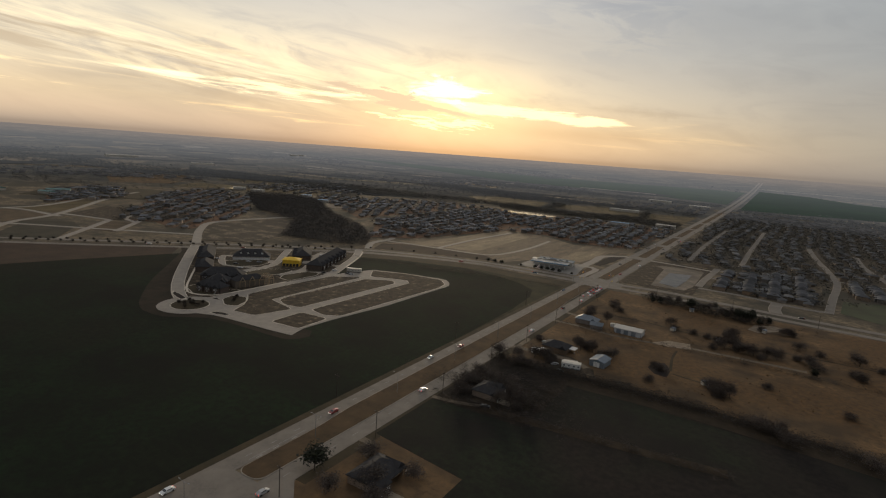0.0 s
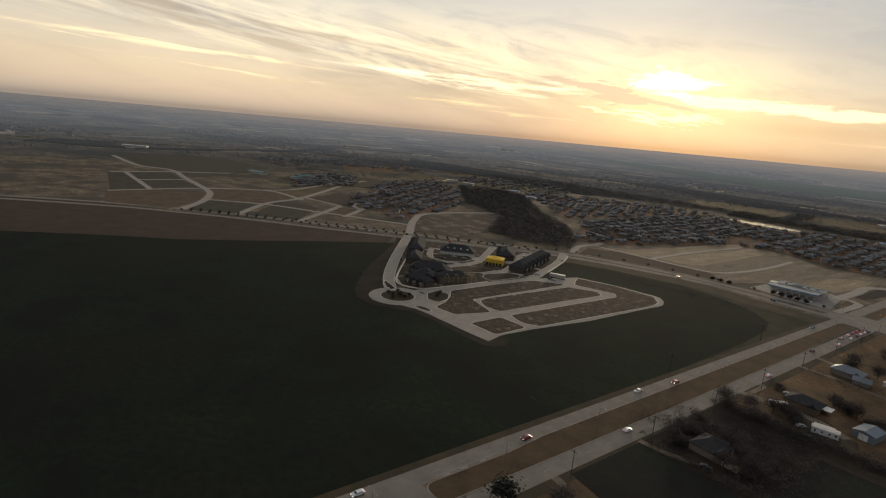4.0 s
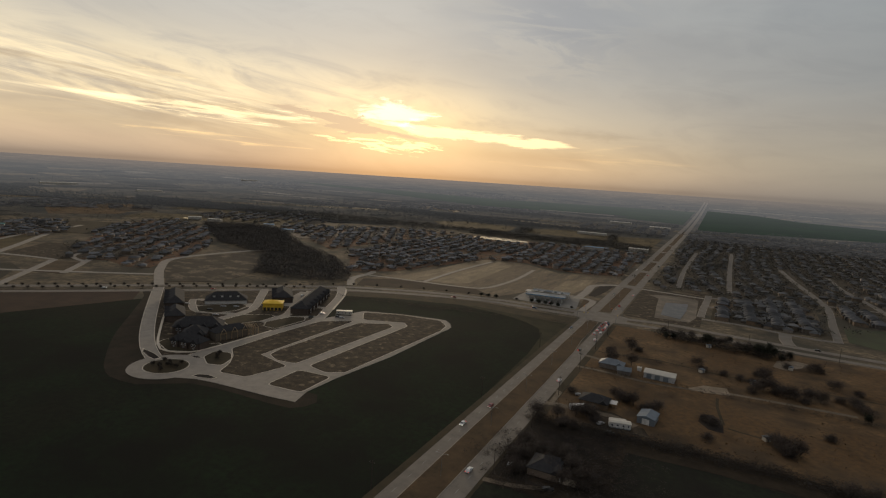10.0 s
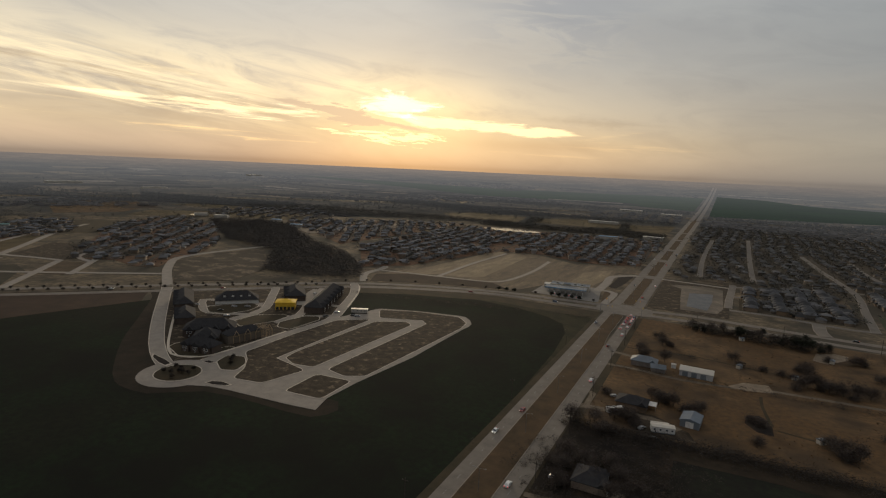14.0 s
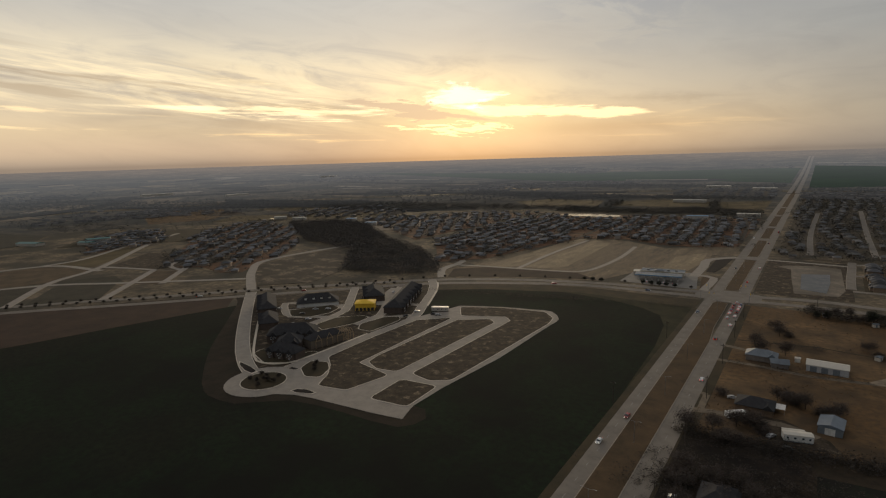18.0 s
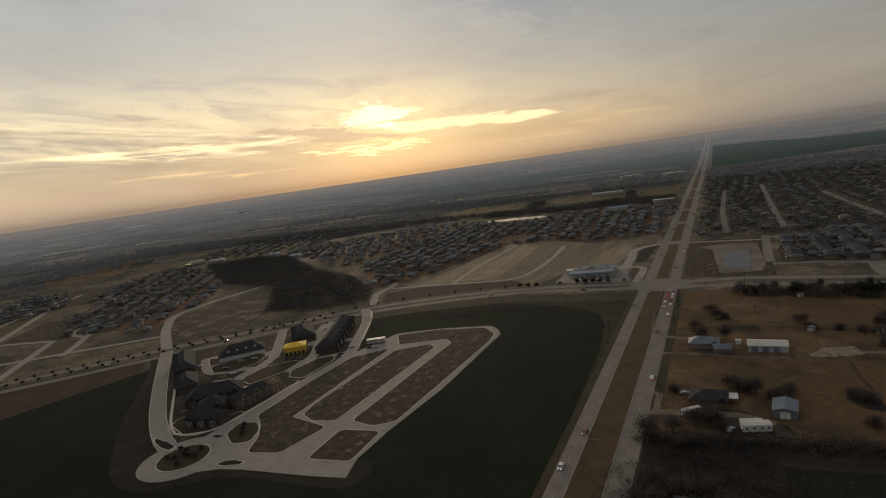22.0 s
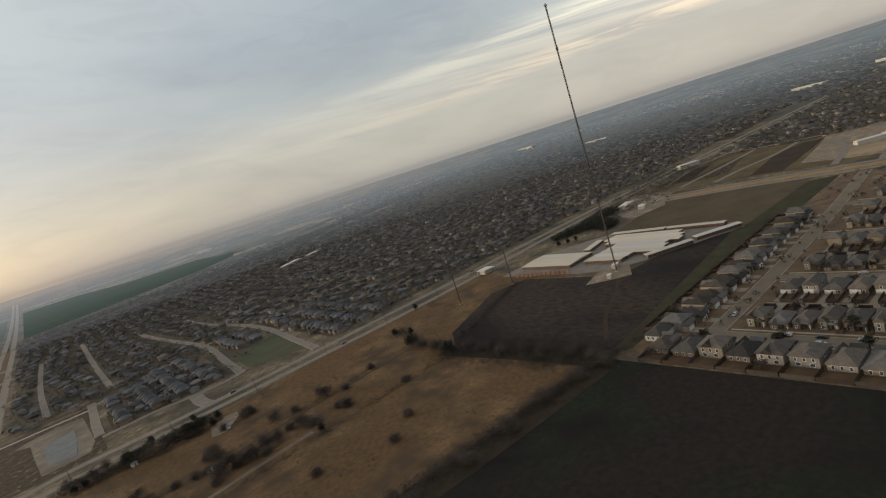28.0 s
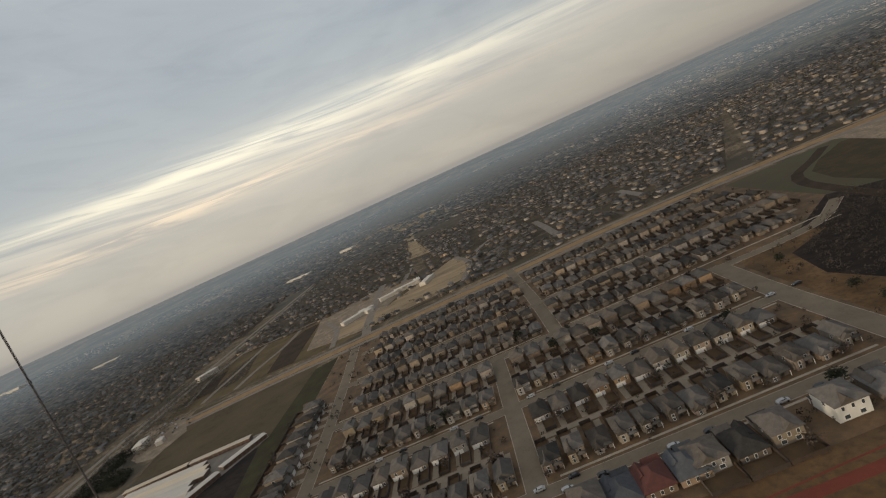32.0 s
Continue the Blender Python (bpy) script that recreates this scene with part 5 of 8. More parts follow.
def far_houses(name, px, py, turn, label, size=1.0, mats=None):
    """Many small hipped houses in one mesh: walls and roofs."""
    n = len(px)
    lx, ly = rng.uniform(4.6, 6.4, n) * size, rng.uniform(5.4, 7.8, n) * size
    h, rise = np.where(rng.random(n) < 0.18, rng.uniform(4.2, 5.0, n), rng.uniform(2.2, 2.8, n)), rng.uniform(1.2, 1.9, n)
    o = 0.6
    base = np.zeros((n, 14, 3))
    sx, sy = np.array([-1, 1, 1, -1]), np.array([-1, -1, 1, 1])
    for k in range(4):
        base[:, k] = np.stack([sx[k] * lx, sy[k] * ly, np.zeros(n) - 0.5], -1)
        base[:, 4 + k] = np.stack([sx[k] * lx, sy[k] * ly, h], -1)
        base[:, 8 + k] = np.stack([sx[k] * (lx + o), sy[k] * (ly + o), h - 0.1], -1)
    ridge = np.maximum(0.3, ly - lx * rng.uniform(0.2, 1.0, n))
    base[:, 12] = np.stack([np.zeros(n), -ridge, h + rise], -1)
    base[:, 13] = np.stack([np.zeros(n), ridge, h + rise], -1)
    c, s = np.cos(turn), np.sin(turn)
    v = np.empty_like(base)
    v[..., 0] = base[..., 0] * c[:, None] - base[..., 1] * s[:, None] + px[:, None]
    v[..., 1] = base[..., 0] * s[:, None] + base[..., 1] * c[:, None] + py[:, None]
    v[..., 2] = base[..., 2] + land_np(px, py)[:, None]
    one = np.array([(0, 1, 5), (0, 5, 4), (1, 2, 6), (1, 6, 5), (2, 3, 7), (2, 7, 6), (3, 0, 4), (3, 4, 7),
                    (8, 9, 12), (9, 10, 13), (9, 13, 12), (10, 11, 13), (11, 8, 12), (11, 12, 13)])
    f = (one[None] + (np.arange(n) * 14)[:, None, None]).reshape(-1, 3)
    mi = np.tile(np.array([0] * 8 + [1] * 6), n)
    return tagged(new(name, np_mesh(name, v.reshape(-1, 3), f, mats or (M_FARWALL, M_FARROOF), mi)), label, "houses", "", "stuff")


def far_trees(name, px, py, height, label, tris=22, mat=None, spread=0.42, leaf=0.17, flat=1.0):
    """Many ragged tree crowns of small loose facets over short stems, in one mesh."""
    n = len(px)
    u = rng.normal(size=(n, tris, 3))
    u /= np.linalg.norm(u, axis=-1, keepdims=True)
    u *= rng.uniform(0.35, 1.0, (n, tris, 1)) ** 0.5
    cen = u * np.array([1, 1, 0.75]) * (height * spread)[:, None, None]
    cen[..., 2] += (height * 0.62)[:, None]
    d = rng.normal(size=(n, tris, 3, 3)) * (height * leaf)[:, None, None, None] * np.array([1, 1, flat])
    v = cen[:, :, None, :] + d
    v[..., 2] = np.maximum(v[..., 2], 0.3)
    v[..., 0] += px[:, None, None]
    v[..., 1] += py[:, None, None]
    v[..., 2] += land_np(px, py)[:, None, None]
    f = np.arange(n * tris * 3).reshape(-1, 3)
    return tagged(new(name, np_mesh(name, v.reshape(-1, 3), f, (mat or M_FARTREE,))), label, "trees", "", "stuff")


def off_line(x, y, pts, gap):
    """True where a place lies farther than gap from a bent line."""
    ok = np.ones(len(x), bool)
    for (x0, y0), (x1, y1) in zip(pts, pts[1:]):
        l2 = (x1 - x0) ** 2 + (y1 - y0) ** 2
        t = np.clip(((x - x0) * (x1 - x0) + (y - y0) * (y1 - y0)) / l2, 0, 1)
        ok &= np.hypot(x - x0 - t * (x1 - x0), y - y0 - t * (y1 - y0)) > gap
    return ok


def wood(outline, count, lo, hi):
    xs, ys = [p[0] for p in outline], [p[1] for p in outline]
    x, y = rng.uniform(min(xs), max(xs), count * 3), rng.uniform(min(ys), max(ys), count * 3)
    m = np.where(inside(x, y, outline))[0][:count]
    return x[m], y[m], rng.uniform(lo, hi, len(m))


LANES = Geo()


def estate(outline, pitch=13.0, row=34.0, turn=0.0, keep=0.9, bend=0.0):
    """House places in back-to-back rows inside an outline, with a lane between each pair of rows."""
    pitch, row = pitch * 0.77, row * 0.82
    xs, ys = [p[0] for p in outline], [p[1] for p in outline]
    cx, cy, r = (min(xs) + max(xs)) / 2, (min(ys) + max(ys)) / 2, math.hypot(max(xs) - min(xs), max(ys) - min(ys)) / 2
    rows = np.arange(-r, r, row)
    lane = rows[::2] + row / 2
    rows = np.where(np.arange(len(rows)) % 2 == 0, rows + row * 0.03, rows - row * 0.03)
    a, b = np.meshgrid(rows, np.arange(-r, r, pitch), indexing="ij")
    a, b = a.ravel() + rng.normal(0, 2.2, a.size), b.ravel() + rng.normal(0, 2.0, a.size)
    a = a + bend * 40 * np.sin(b / 170.0)
    c, s = math.cos(turn), math.sin(turn)
    x, y = cx + a * c - b * s, cy + a * s + b * c
    # an open gap where a cross street runs
    m = inside(x, y, outline) & (rng.random(len(x)) < keep) & ((b % 190.0) > 13)
    for l in lane:
        t = np.arange(-r, r, 24.0)
        q = l + bend * 40 * np.sin(t / 170.0)
        lx, ly = cx + q * c - t * s, cy + q * s + t * c
        ok = inside(lx, ly, outline)
        run = []
        for i in range(len(t)):
            if ok[i]:
                run.append((lx[i], ly[i]))
            if (not ok[i] or i == len(t) - 1) and len(run) > 1:
                ribbon(LANES, run, 5.0, 0.30, 0, False)
                run = []
            elif not ok[i]:
                run = []
    for t in np.arange(math.ceil(-r / 190) * 190, r, 190.0) + 6.5:
        q = np.arange(-r, r, 24.0)
        lx, ly = cx + (q + bend * 40 * math.sin(t / 170.0)) * c - t * s, cy + (q + bend * 40 * math.sin(t / 170.0)) * s + t * c
        ok = inside(lx, ly, outline)
        run = [(lx[i], ly[i]) for i in range(len(q)) if ok[i]]
        if len(run) > 1:
            ribbon(LANES, run, 5.0, 0.27, 0, False)
    return x[m], y[m], np.full(m.sum(), turn + math.pi / 2) + rng.choice([0, math.pi / 2], m.sum(), p=[0.75, 0.25])


ESTATES = [
    ([(24, 210), (190, 210), (190, 60), (104, 62), (104, 190)], 11.5, 25, 0.0, 0.95, 0.0),
    ([(24, 225), (480, 225), (620, 620), (560, 1130), (24, 1250)], 11.5, 26, 0.05, 0.94, 0.5),
    ([(268, 26), (1100, 40), (1750, 500), (1650, 1500), (620, 1150), (480, 225), (268, 225)], 11.8, 28, 0.32, 0.93, 0.6),
    ([(1100, 40), (1900, 40), (2600, 700), (2300, 1700), (1750, 1500), (1700, 500)], 14, 36, 0.6, 0.85, 0.6),
    ([(-22, 262), (-60, 240), (-104, 240), (-160, 270), (-215, 258), (-262, 60), (-300, 20), (-400, 160), (-420, 420), (-380, 560), (-22, 575)], 11.5, 25, 0.25, 0.92, 0.9),
    ([(-430, 150), (-560, 240), (-700, 330), (-640, 440), (-520, 520), (-420, 560)], 12, 26, 0.7, 0.86, 0.9),
    ([(-571, -148), (-640, -100), (-735, -18), (-776, 0), (-829, 78), (-889, 160), (-880, 225), (-735, 182), (-588, 67), (-517, -14), (-494, -75), (-462, -122), (-482, -136), (-531, -126)], 11.0, 28, 0.75, 0.86, 0.5),
    ([(-772, -148), (-887, -99), (-962, -36), (-988, 25), (-927, 46), (-806, -12), (-774, -82)], 11.5, 28, 0.5, 0.85, 0.4),
    ([(-30, 1060), (-260, 1090), (-330, 1350), (-30, 1400)], 14, 40, 0.1, 0.4, 0.2),
    ([(-900, 300), (-1000, 420), (-860, 620), (-700, 480), (-690, 370)], 14, 36, 0.5, 0.8, 0.3),
    ([(715, -270), (715, -700), (1500, -1100), (2300, -600), (2000, -240), (900, -350)], 12.5, 31, 0.15, 0.93, 0.5),
    ([(900, -30), (900, -330), (1200, -300), (2000, -220), (2300, -60)], 13, 33, 0.4, 0.8, 0.4),
    ([(690, -720), (650, -1250), (1500, -1900), (2300, -1200), (1500, -1100)], 13, 33, 0.2, 0.9, 0.4),
    ([(2100, -1000), (3200, -1500), (3600, 200), (2400, 0)], 20, 55, 0.4, 0.7, 0.5),
]
hx, hy, ht = [np.concatenate(q) for q in zip(*[estate(*e) for e in ESTATES])]
obj("road_estate_lanes", LANES, material("worn_lane", (0.112, 0.094, 0.074), (0.070, 0.060, 0.049), 14, 0.97, spec=0.04), "pale lanes between rows of far estate houses", "road", "structure")
M_YARD = material("estate_yards", (0.175, 0.098, 0.058), (0.072, 0.050, 0.036), 16, 0.97, fine=5, spec=0.04)
M_DULLYARD = material("dull_estate_yards", (0.108, 0.086, 0.060), (0.052, 0.044, 0.034), 16, 0.97, fine=5, spec=0.04)
for n, e in enumerate(ESTATES):
    # far estates lie on yard ground with painted haze glow
    away = sum(math.hypot(q[0] - MID[0], q[1] - MID[1]) for q in e[0]) / len(e[0]) > 1250
    field("ground_estate", e[0], M_DISTYARD if away else M_DULLYARD if e[0][0][0] > 0 else M_YARD, "brown lawns and yards of a packed estate", 0.10 + 0.01 * n)
dry = ~inside(hx, hy, ring(-306, 547, 45, 16, 1.9))
dry &= ~inside(hx, hy, CLEAR[0]) & ~inside(hx, hy, CLEAR[1])
for c_ in (((745, -400), (927, -392)), ((763, -520), (945, -520)), ((759, -630), (942, -630)), ((690, -284), (1043, -271)), ((904, -312), (1014, -315)), ((872, -412), (1130, -450))):
    dry &= ~((hx > c_[0][0]) & (hx < c_[1][0]) & (np.abs(hy - (c_[0][1] + c_[1][1]) / 2) < 10))
dry &= ~inside(hx, hy, ring(-886, 276, 34)) & ~inside(hx, hy, ring(-116, 545, 16)) & ~inside(hx, hy, [(-239, 256), (-257, 341), (-212, 347), (-205, 267)])
for pts, width in NE_STREETS:
    dry &= off_line(hx, hy, pts, 8.5)
hx, hy, ht = hx[dry], hy[dry], ht[dry]
reach = np.hypot(hx - MID[0], hy - MID[1])
near = reach < 1500
west = near & (hx < -440)
near &= ~west
M_WESTROOF = material("dark_western_roofs", (0.112, 0.115, 0.122), (0.070, 0.072, 0.077), 12, 0.95, rand=-0.6, spec=0.1)
far_houses("western_houses", hx[west], hy[west], ht[west] + rng.normal(0, 0.25, west.sum()), "dark-roofed houses of a half-built western estate", 0.68, (M_FARWALL, M_WESTROOF))
north = near & (hx < 0)
far_houses("northern_houses", hx[north], hy[north], ht[north] + rng.normal(0, 0.2, north.sum()), "packed estates of small grey-roofed houses behind bare lots", 0.62)
M_EASTROOF = material("dull_eastern_roofs", (0.098, 0.096, 0.096), (0.060, 0.059, 0.059), 12, 0.95, rand=-0.6, spec=0.1)
east = near & ~north
far_houses("distant_houses", hx[east], hy[east], ht[east], "packed estates of small dull-roofed houses reaching to the distance", 0.60, (material("dull_eastern_walls", (0.27, 0.22, 0.172), (0.15, 0.122, 0.096), 12, 0.9, rand=-0.6, spec=0.1), M_EASTROOF))
# garden and street trees among those houses
near |= west
k = rng.integers(0, near.sum(), int(near.sum() * 3.0))
k = k[(hx[near][k] < 0) | (rng.random(len(k)) < 0.85)]
ex, ey = hx[near][k] + rng.normal(0, 9, len(k)), hy[near][k] + rng.normal(0, 9, len(k))
ok = np.ones(len(k), bool)
for pts, width in NE_STREETS:
    ok &= off_line(ex, ey, pts, 5.5)
ex, ey, k = ex[ok], ey[ok], k[ok]
# denser trees between the highway and the green lot
gx_, gy_, gh_ = wood([(22, 205), (100, 200), (104, 64), (190, 62), (262, 150), (270, 24), (1000, 36), (1250, 300), (900, 900), (540, 1120), (22, 1240)], 11500, 3.0, 7.5)
ok = np.ones(len(gx_), bool)
for pts, width in NE_STREETS:
    ok &= off_line(gx_, gy_, pts, 5.0)
ok &= rng.random(len(gx_)) < np.clip(1.7 - np.hypot(gx_, gy_) / 800.0, 0.4, 1.0)
ex, ey = np.concatenate([ex, gx_[ok]]), np.concatenate([ey, gy_[ok]])
far_trees("estate_trees", ex, ey, rng.uniform(2.6, 6.8, len(ex)), "dark bare garden trees among the far houses", 26, None, 0.52, 0.13, 0.5)
# towns and woods of the far backdrop, thinning toward the horizon, haze painted in
n = 26000
r, a = 1450 + 2000 * rng.random(n) ** 1.2, rng.uniform(-1.9, 2.5, n)
bx, by = MID[0] + r * np.sin(a), MID[1] + r * np.cos(a)
town = np.sin(bx / 210 + 1.2 * np.sin(by / 330)) + np.sin(by / 190 + 1.4 * np.sin(bx / 260)) + np.where(a > 0.45, 1.1, -0.9) + rng.normal(0, 0.35, n)
FAR_GREEN = ([(-10, 1660), (-10, 2650), (-190, 2650), (-1000, 2330), (-1500, 2270), (-1650, 1960), (-1250, 1840), (-880, 1720), (-540, 1770), (-290, 1760)], [(-20, 1420), (261, 1510), (570, 1620), (840, 1900), (730, 2345), (430, 2480), (260, 2750), (-20, 2840)])
free = ~inside(bx, by, FAR_GREEN[0]) & ~inside(bx, by, FAR_GREEN[1]) & (np.abs(bx) > 30)
grid = np.round(a * 4) * 0.4
ok = (town > 0.35) & free
far_houses("backdrop_houses", np.concatenate([bx[ok], hx[~near]]), np.concatenate([by[ok], hy[~near]]), np.concatenate([grid[ok] + rng.choice([0, 1.57], ok.sum()), ht[~near]]), "far suburbs toward the horizon with haze painted as glow", 1.15, (M_DISTWALL, M_DISTROOF))
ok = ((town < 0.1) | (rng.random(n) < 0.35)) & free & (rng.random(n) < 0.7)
far_trees("backdrop_woodland", bx[ok] + rng.normal(0, 14, ok.sum()), by[ok] + rng.normal(0, 14, ok.sum()), rng.uniform(4, 8, ok.sum()), "far woodland and hedges toward the horizon with haze painted as glow", 9, M_DISTWOOD, 0.9, 0.22, 0.6)


tx, ty, th = wood([(-800, 230), (-720, 290), (-640, 275), (-475, 140), (-373, 84), (-288, 8), (-264, -32), (-300, -60), (-362, -70), (-452, 36), (-575, 71)], 4600, 4.6, 6.4)
far_trees("wood_dark", tx, ty, th, "dense dark leafless wood between the estates", 56, material("dark_wood", (0.078, 0.068, 0.060), (0.052, 0.046, 0.041), 22, 0.95, rand=-0.22, spec=0.1), 0.85, 0.085, 0.4)
M_BELT = material("belt_treetops", (0.092, 0.082, 0.066), (0.054, 0.049, 0.041), 40, 0.95, rand=-0.35, spec=0.1)
belts = []
for outline, count in (([(-28, 592), (-28, 688), (-147, 730), (-255, 660), (-420, 694), (-400, 596), (-127, 606)], 1500), ([(-1324, 450), (-1037, 502), (-773, 477), (-662, 535), (-520, 590), (-420, 620), (-430, 700), (-761, 676), (-1194, 645), (-1537, 595)], 2600), ([(-900, 1000), (-560, 910), (-30, 960), (-30, 1040), (-520, 1060), (-900, 1160)], 1300), ([(-900, 1350), (-30, 1450), (-30, 1560), (-900, 1500)], 900), ([(-900, 640), (-30, 690), (-30, 1000), (-900, 1000)], 330), ([(-1300, 60), (-920, 30), (-700, 210), (-720, 330), (-1000, 480), (-1400, 420)], 420), ([(-1250, -60), (-1000, -40), (-990, 40), (-1250, 60)], 120), ([(-330, 690), (-370, 870), (-340, 880), (-305, 740)], 120), ([(-130, 740), (-148, 900), (-128, 905), (-112, 745)], 90),
                       ([(-2200, 0), (-1100, 450), (-1000, 600), (-2200, 400)], 1000), ([(30, 1290), (560, 1160), (1100, 1400), (1100, 1520), (560, 1330), (30, 1400)], 1100),
                       ([(1100, 1400), (2400, 1700), (2400, 1900), (1100, 1600)], 900), ([(2200, -100), (2600, 700), (2800, 700), (2500, -100)], 700), ([(860, 20), (880, -60), (560, -75), (545, -30)], 300),
                       ([(1500, -1100), (2300, -600), (2300, -450), (1450, -1000)], 700)):
    belts.append(wood(outline, count * 2, 4, 7))
tx, ty, th = [np.concatenate(q) for q in zip(*belts)]
far = np.hypot(tx - MID[0], ty - MID[1]) > 1500
# belts past 1500 m get the material with painted haze
far_trees("backdrop_tree_belts", tx[far], ty[far], th[far], "far belts of leafless trees with haze painted as glow", 14, M_DISTWOOD, 0.6, 0.16)
tx, ty, th = tx[~far], ty[~far], th[~far]
far_trees("tree_belts", tx, ty, th, "dark belts of leafless trees along creeks and field edges", 18, M_BELT, 0.8, 0.12, 0.45)
tx, ty, th = wood([(346, -590), (395, -586), (440, -596), (462, -628), (500, -668), (470, -720), (470, -900), (346, -900)], 1100, 2.0, 5.5)
far_trees("scrub_thicket", tx, ty, th, "dark leafless thicket on low ground beside the avenue", 40, M_BRUSH, 0.75, 0.075)
# brush along the field edges
ex, ey = [], []
for (x0, y0), (x1, y1), wd, cnt in (((15, -250), (60, -246), 2.5, 420), ((60, -246), (124, -244), 3.0, 800), ((124, -244), (284, -256), 3.5, 1500), ((16, -292), (62, -288), 12.0, 900), ((284, -262), (272, -140), 8.0, 1700), ((272, -140), (290, -50), 2.5, 300), ((290, -262), (288, -140), 5.0, 700), ((290, -134), (396, -92), 2.5, 400), ((16, -316), (140, -302), 2.0, 250), ((16, -112), (270, -100), 1.2, 200), ((20, -157), (270, -150), 1.0, 260), ((20, -253), (62, -250), 5, 260), ((-228, -94), (-18, -46), 1.5, 200), ((290, -264), (520, -250), 1.2, 260)):
    t = rng.random(cnt)
    ex.append(x0 + (x1 - x0) * t + rng.normal(0, wd, cnt))
    ey.append(y0 + (y1 - y0) * t + rng.normal(0, wd, cnt))
ex, ey = np.concatenate(ex), np.concatenate(ey)
far_trees("field_edge_brush", ex, ey, rng.uniform(0.4, 2.0, len(ex)), "tangled brown brush along field edges", 34, M_BRUSH, 1.3, 0.15, 0.4)
tx, ty, th = wood([(50, -27), (148, -30), (150, -46), (128, -52), (84, -44), (50, -38)], 210, 2.0, 5.5)
far_trees("roadside_thicket", tx, ty, th, "tangled dark thicket of leafless trees beside the cross road", 70, M_BRUSH, 0.65, 0.085, 0.45)
tx, ty, th = wood([(536, -92), (552, -62), (514, -40), (522, -27), (575, -30), (632, -18), (640, -44), (584, -58), (570, -84)], 700, 2.5, 5.0)
far_trees("yard_thicket", tx, ty, th, "dark thicket of evergreens beside the storage yard", 46, M_LEAF, 0.7, 0.12, 0.6)
# tufts over the pasture
tx, ty, th = wood([(16, -24), (16, -250), (62, -254), (280, -258), (270, -140), (286, -52), (400, -34)], 3600, 0.25, 0.7)
keep = (np.sin(tx / 17 + 2 * np.sin(ty / 23)) + np.sin(ty / 13 + 1.5 * np.sin(tx / 31)) + rng.normal(0, 0.6, len(tx))) > 0.5
far_trees("pasture_tufts", tx[keep], ty[keep], th[keep], "clumps of taller dry grass and weeds in the pasture", 6, material("dry_weeds", (0.125, 0.075, 0.036), (0.060, 0.040, 0.024), 3, 0.95, rand=-0.3, spec=0.1), 1.5, 0.45)
# shrubs and small trees among the eastern houses
gx_, gy_ = rng.uniform(296, 650, 2600), rng.uniform(-660, -270, 2600)
ok = np.ones(2600, bool)
for x in ST_X:
    ok &= np.abs(gx_ - x) > 5.2
ok &= (np.abs(gy_ + 415) > 6) & (np.abs(gy_ + 455) > 5.5) & ((np.abs(gy_ + 561) > 7) | (gx_ > 470)) & (rng.random(2600) < 0.62)
far_trees("garden_shrubs", gx_[ok], gy_[ok], rng.uniform(1.0, 4.2, ok.sum()), "dark shrubs and small bare trees among estate houses", 26, M_BRUSH, 0.45, 0.12)

# ---- buildings ----


def window_mesh(w, h, name="window"):
    """A framed pane lying in the x-z plane, its outside toward -y; frame and set-back pane are one skin."""
    x, z, t = w / 2, h / 2, 0.1
    rings = [(x + t, z + t, 0.06), (x + t, z + t, -0.07), (x, z, -0.07), (x, z, -0.01)]
    p = [(sx * rx, y, sz * rz) for rx, rz, y in rings for sx, sz in ((-1, -1), (1, -1), (1, 1), (-1, 1))]
    g = Geo()
    g.add(p, [(4 * k + i, 4 * k + (i + 1) % 4, 4 * k + 4 + (i + 1) % 4, 4 * k + 4 + i) for k in range(3) for i in range(4)], 0)
    g.f.append((12, 13, 14, 15))
    g.mi.append(1)
    return g.mesh(name, M_TRIM, M_GLASS)


WIN_TALL, WIN_WIDE, WIN_SMALL = window_mesh(0.95, 1.45), window_mesh(1.7, 1.4), window_mesh(0.8, 0.9)
g = Geo()
zs = [0, 0.5, 0.54, 1.04, 1.08, 1.58, 1.62, 2.14]
p = [(sx * 2.35, -0.06 if k % 4 < 2 else -0.03, z) for k, z in enumerate(zs) for sx in (-1, 1)] + [(sx * 2.35, 0.05, z) for z in (0, 2.14) for sx in (-1, 1)]
g.add(p, [(2 * k, 2 * k + 1, 2 * k + 3, 2 * k + 2) for k in range(7)] + [(14, 15, 19, 18), (1, 0, 16, 17)])
GARAGE_DOOR = g.mesh("garage_door", M_TRIM)
DOOR = Geo().box(-0.5, 0.5, -0.06, 0.06, 0, 2.1).mesh("door", M_FENCE)


def panels(parent, mesh, name, spots):
    for x, y, z, turn in spots:
        o = put(parent, name, mesh)
        o.location, o.rotation_euler = (x, y, z), (0, 0, radians(turn))


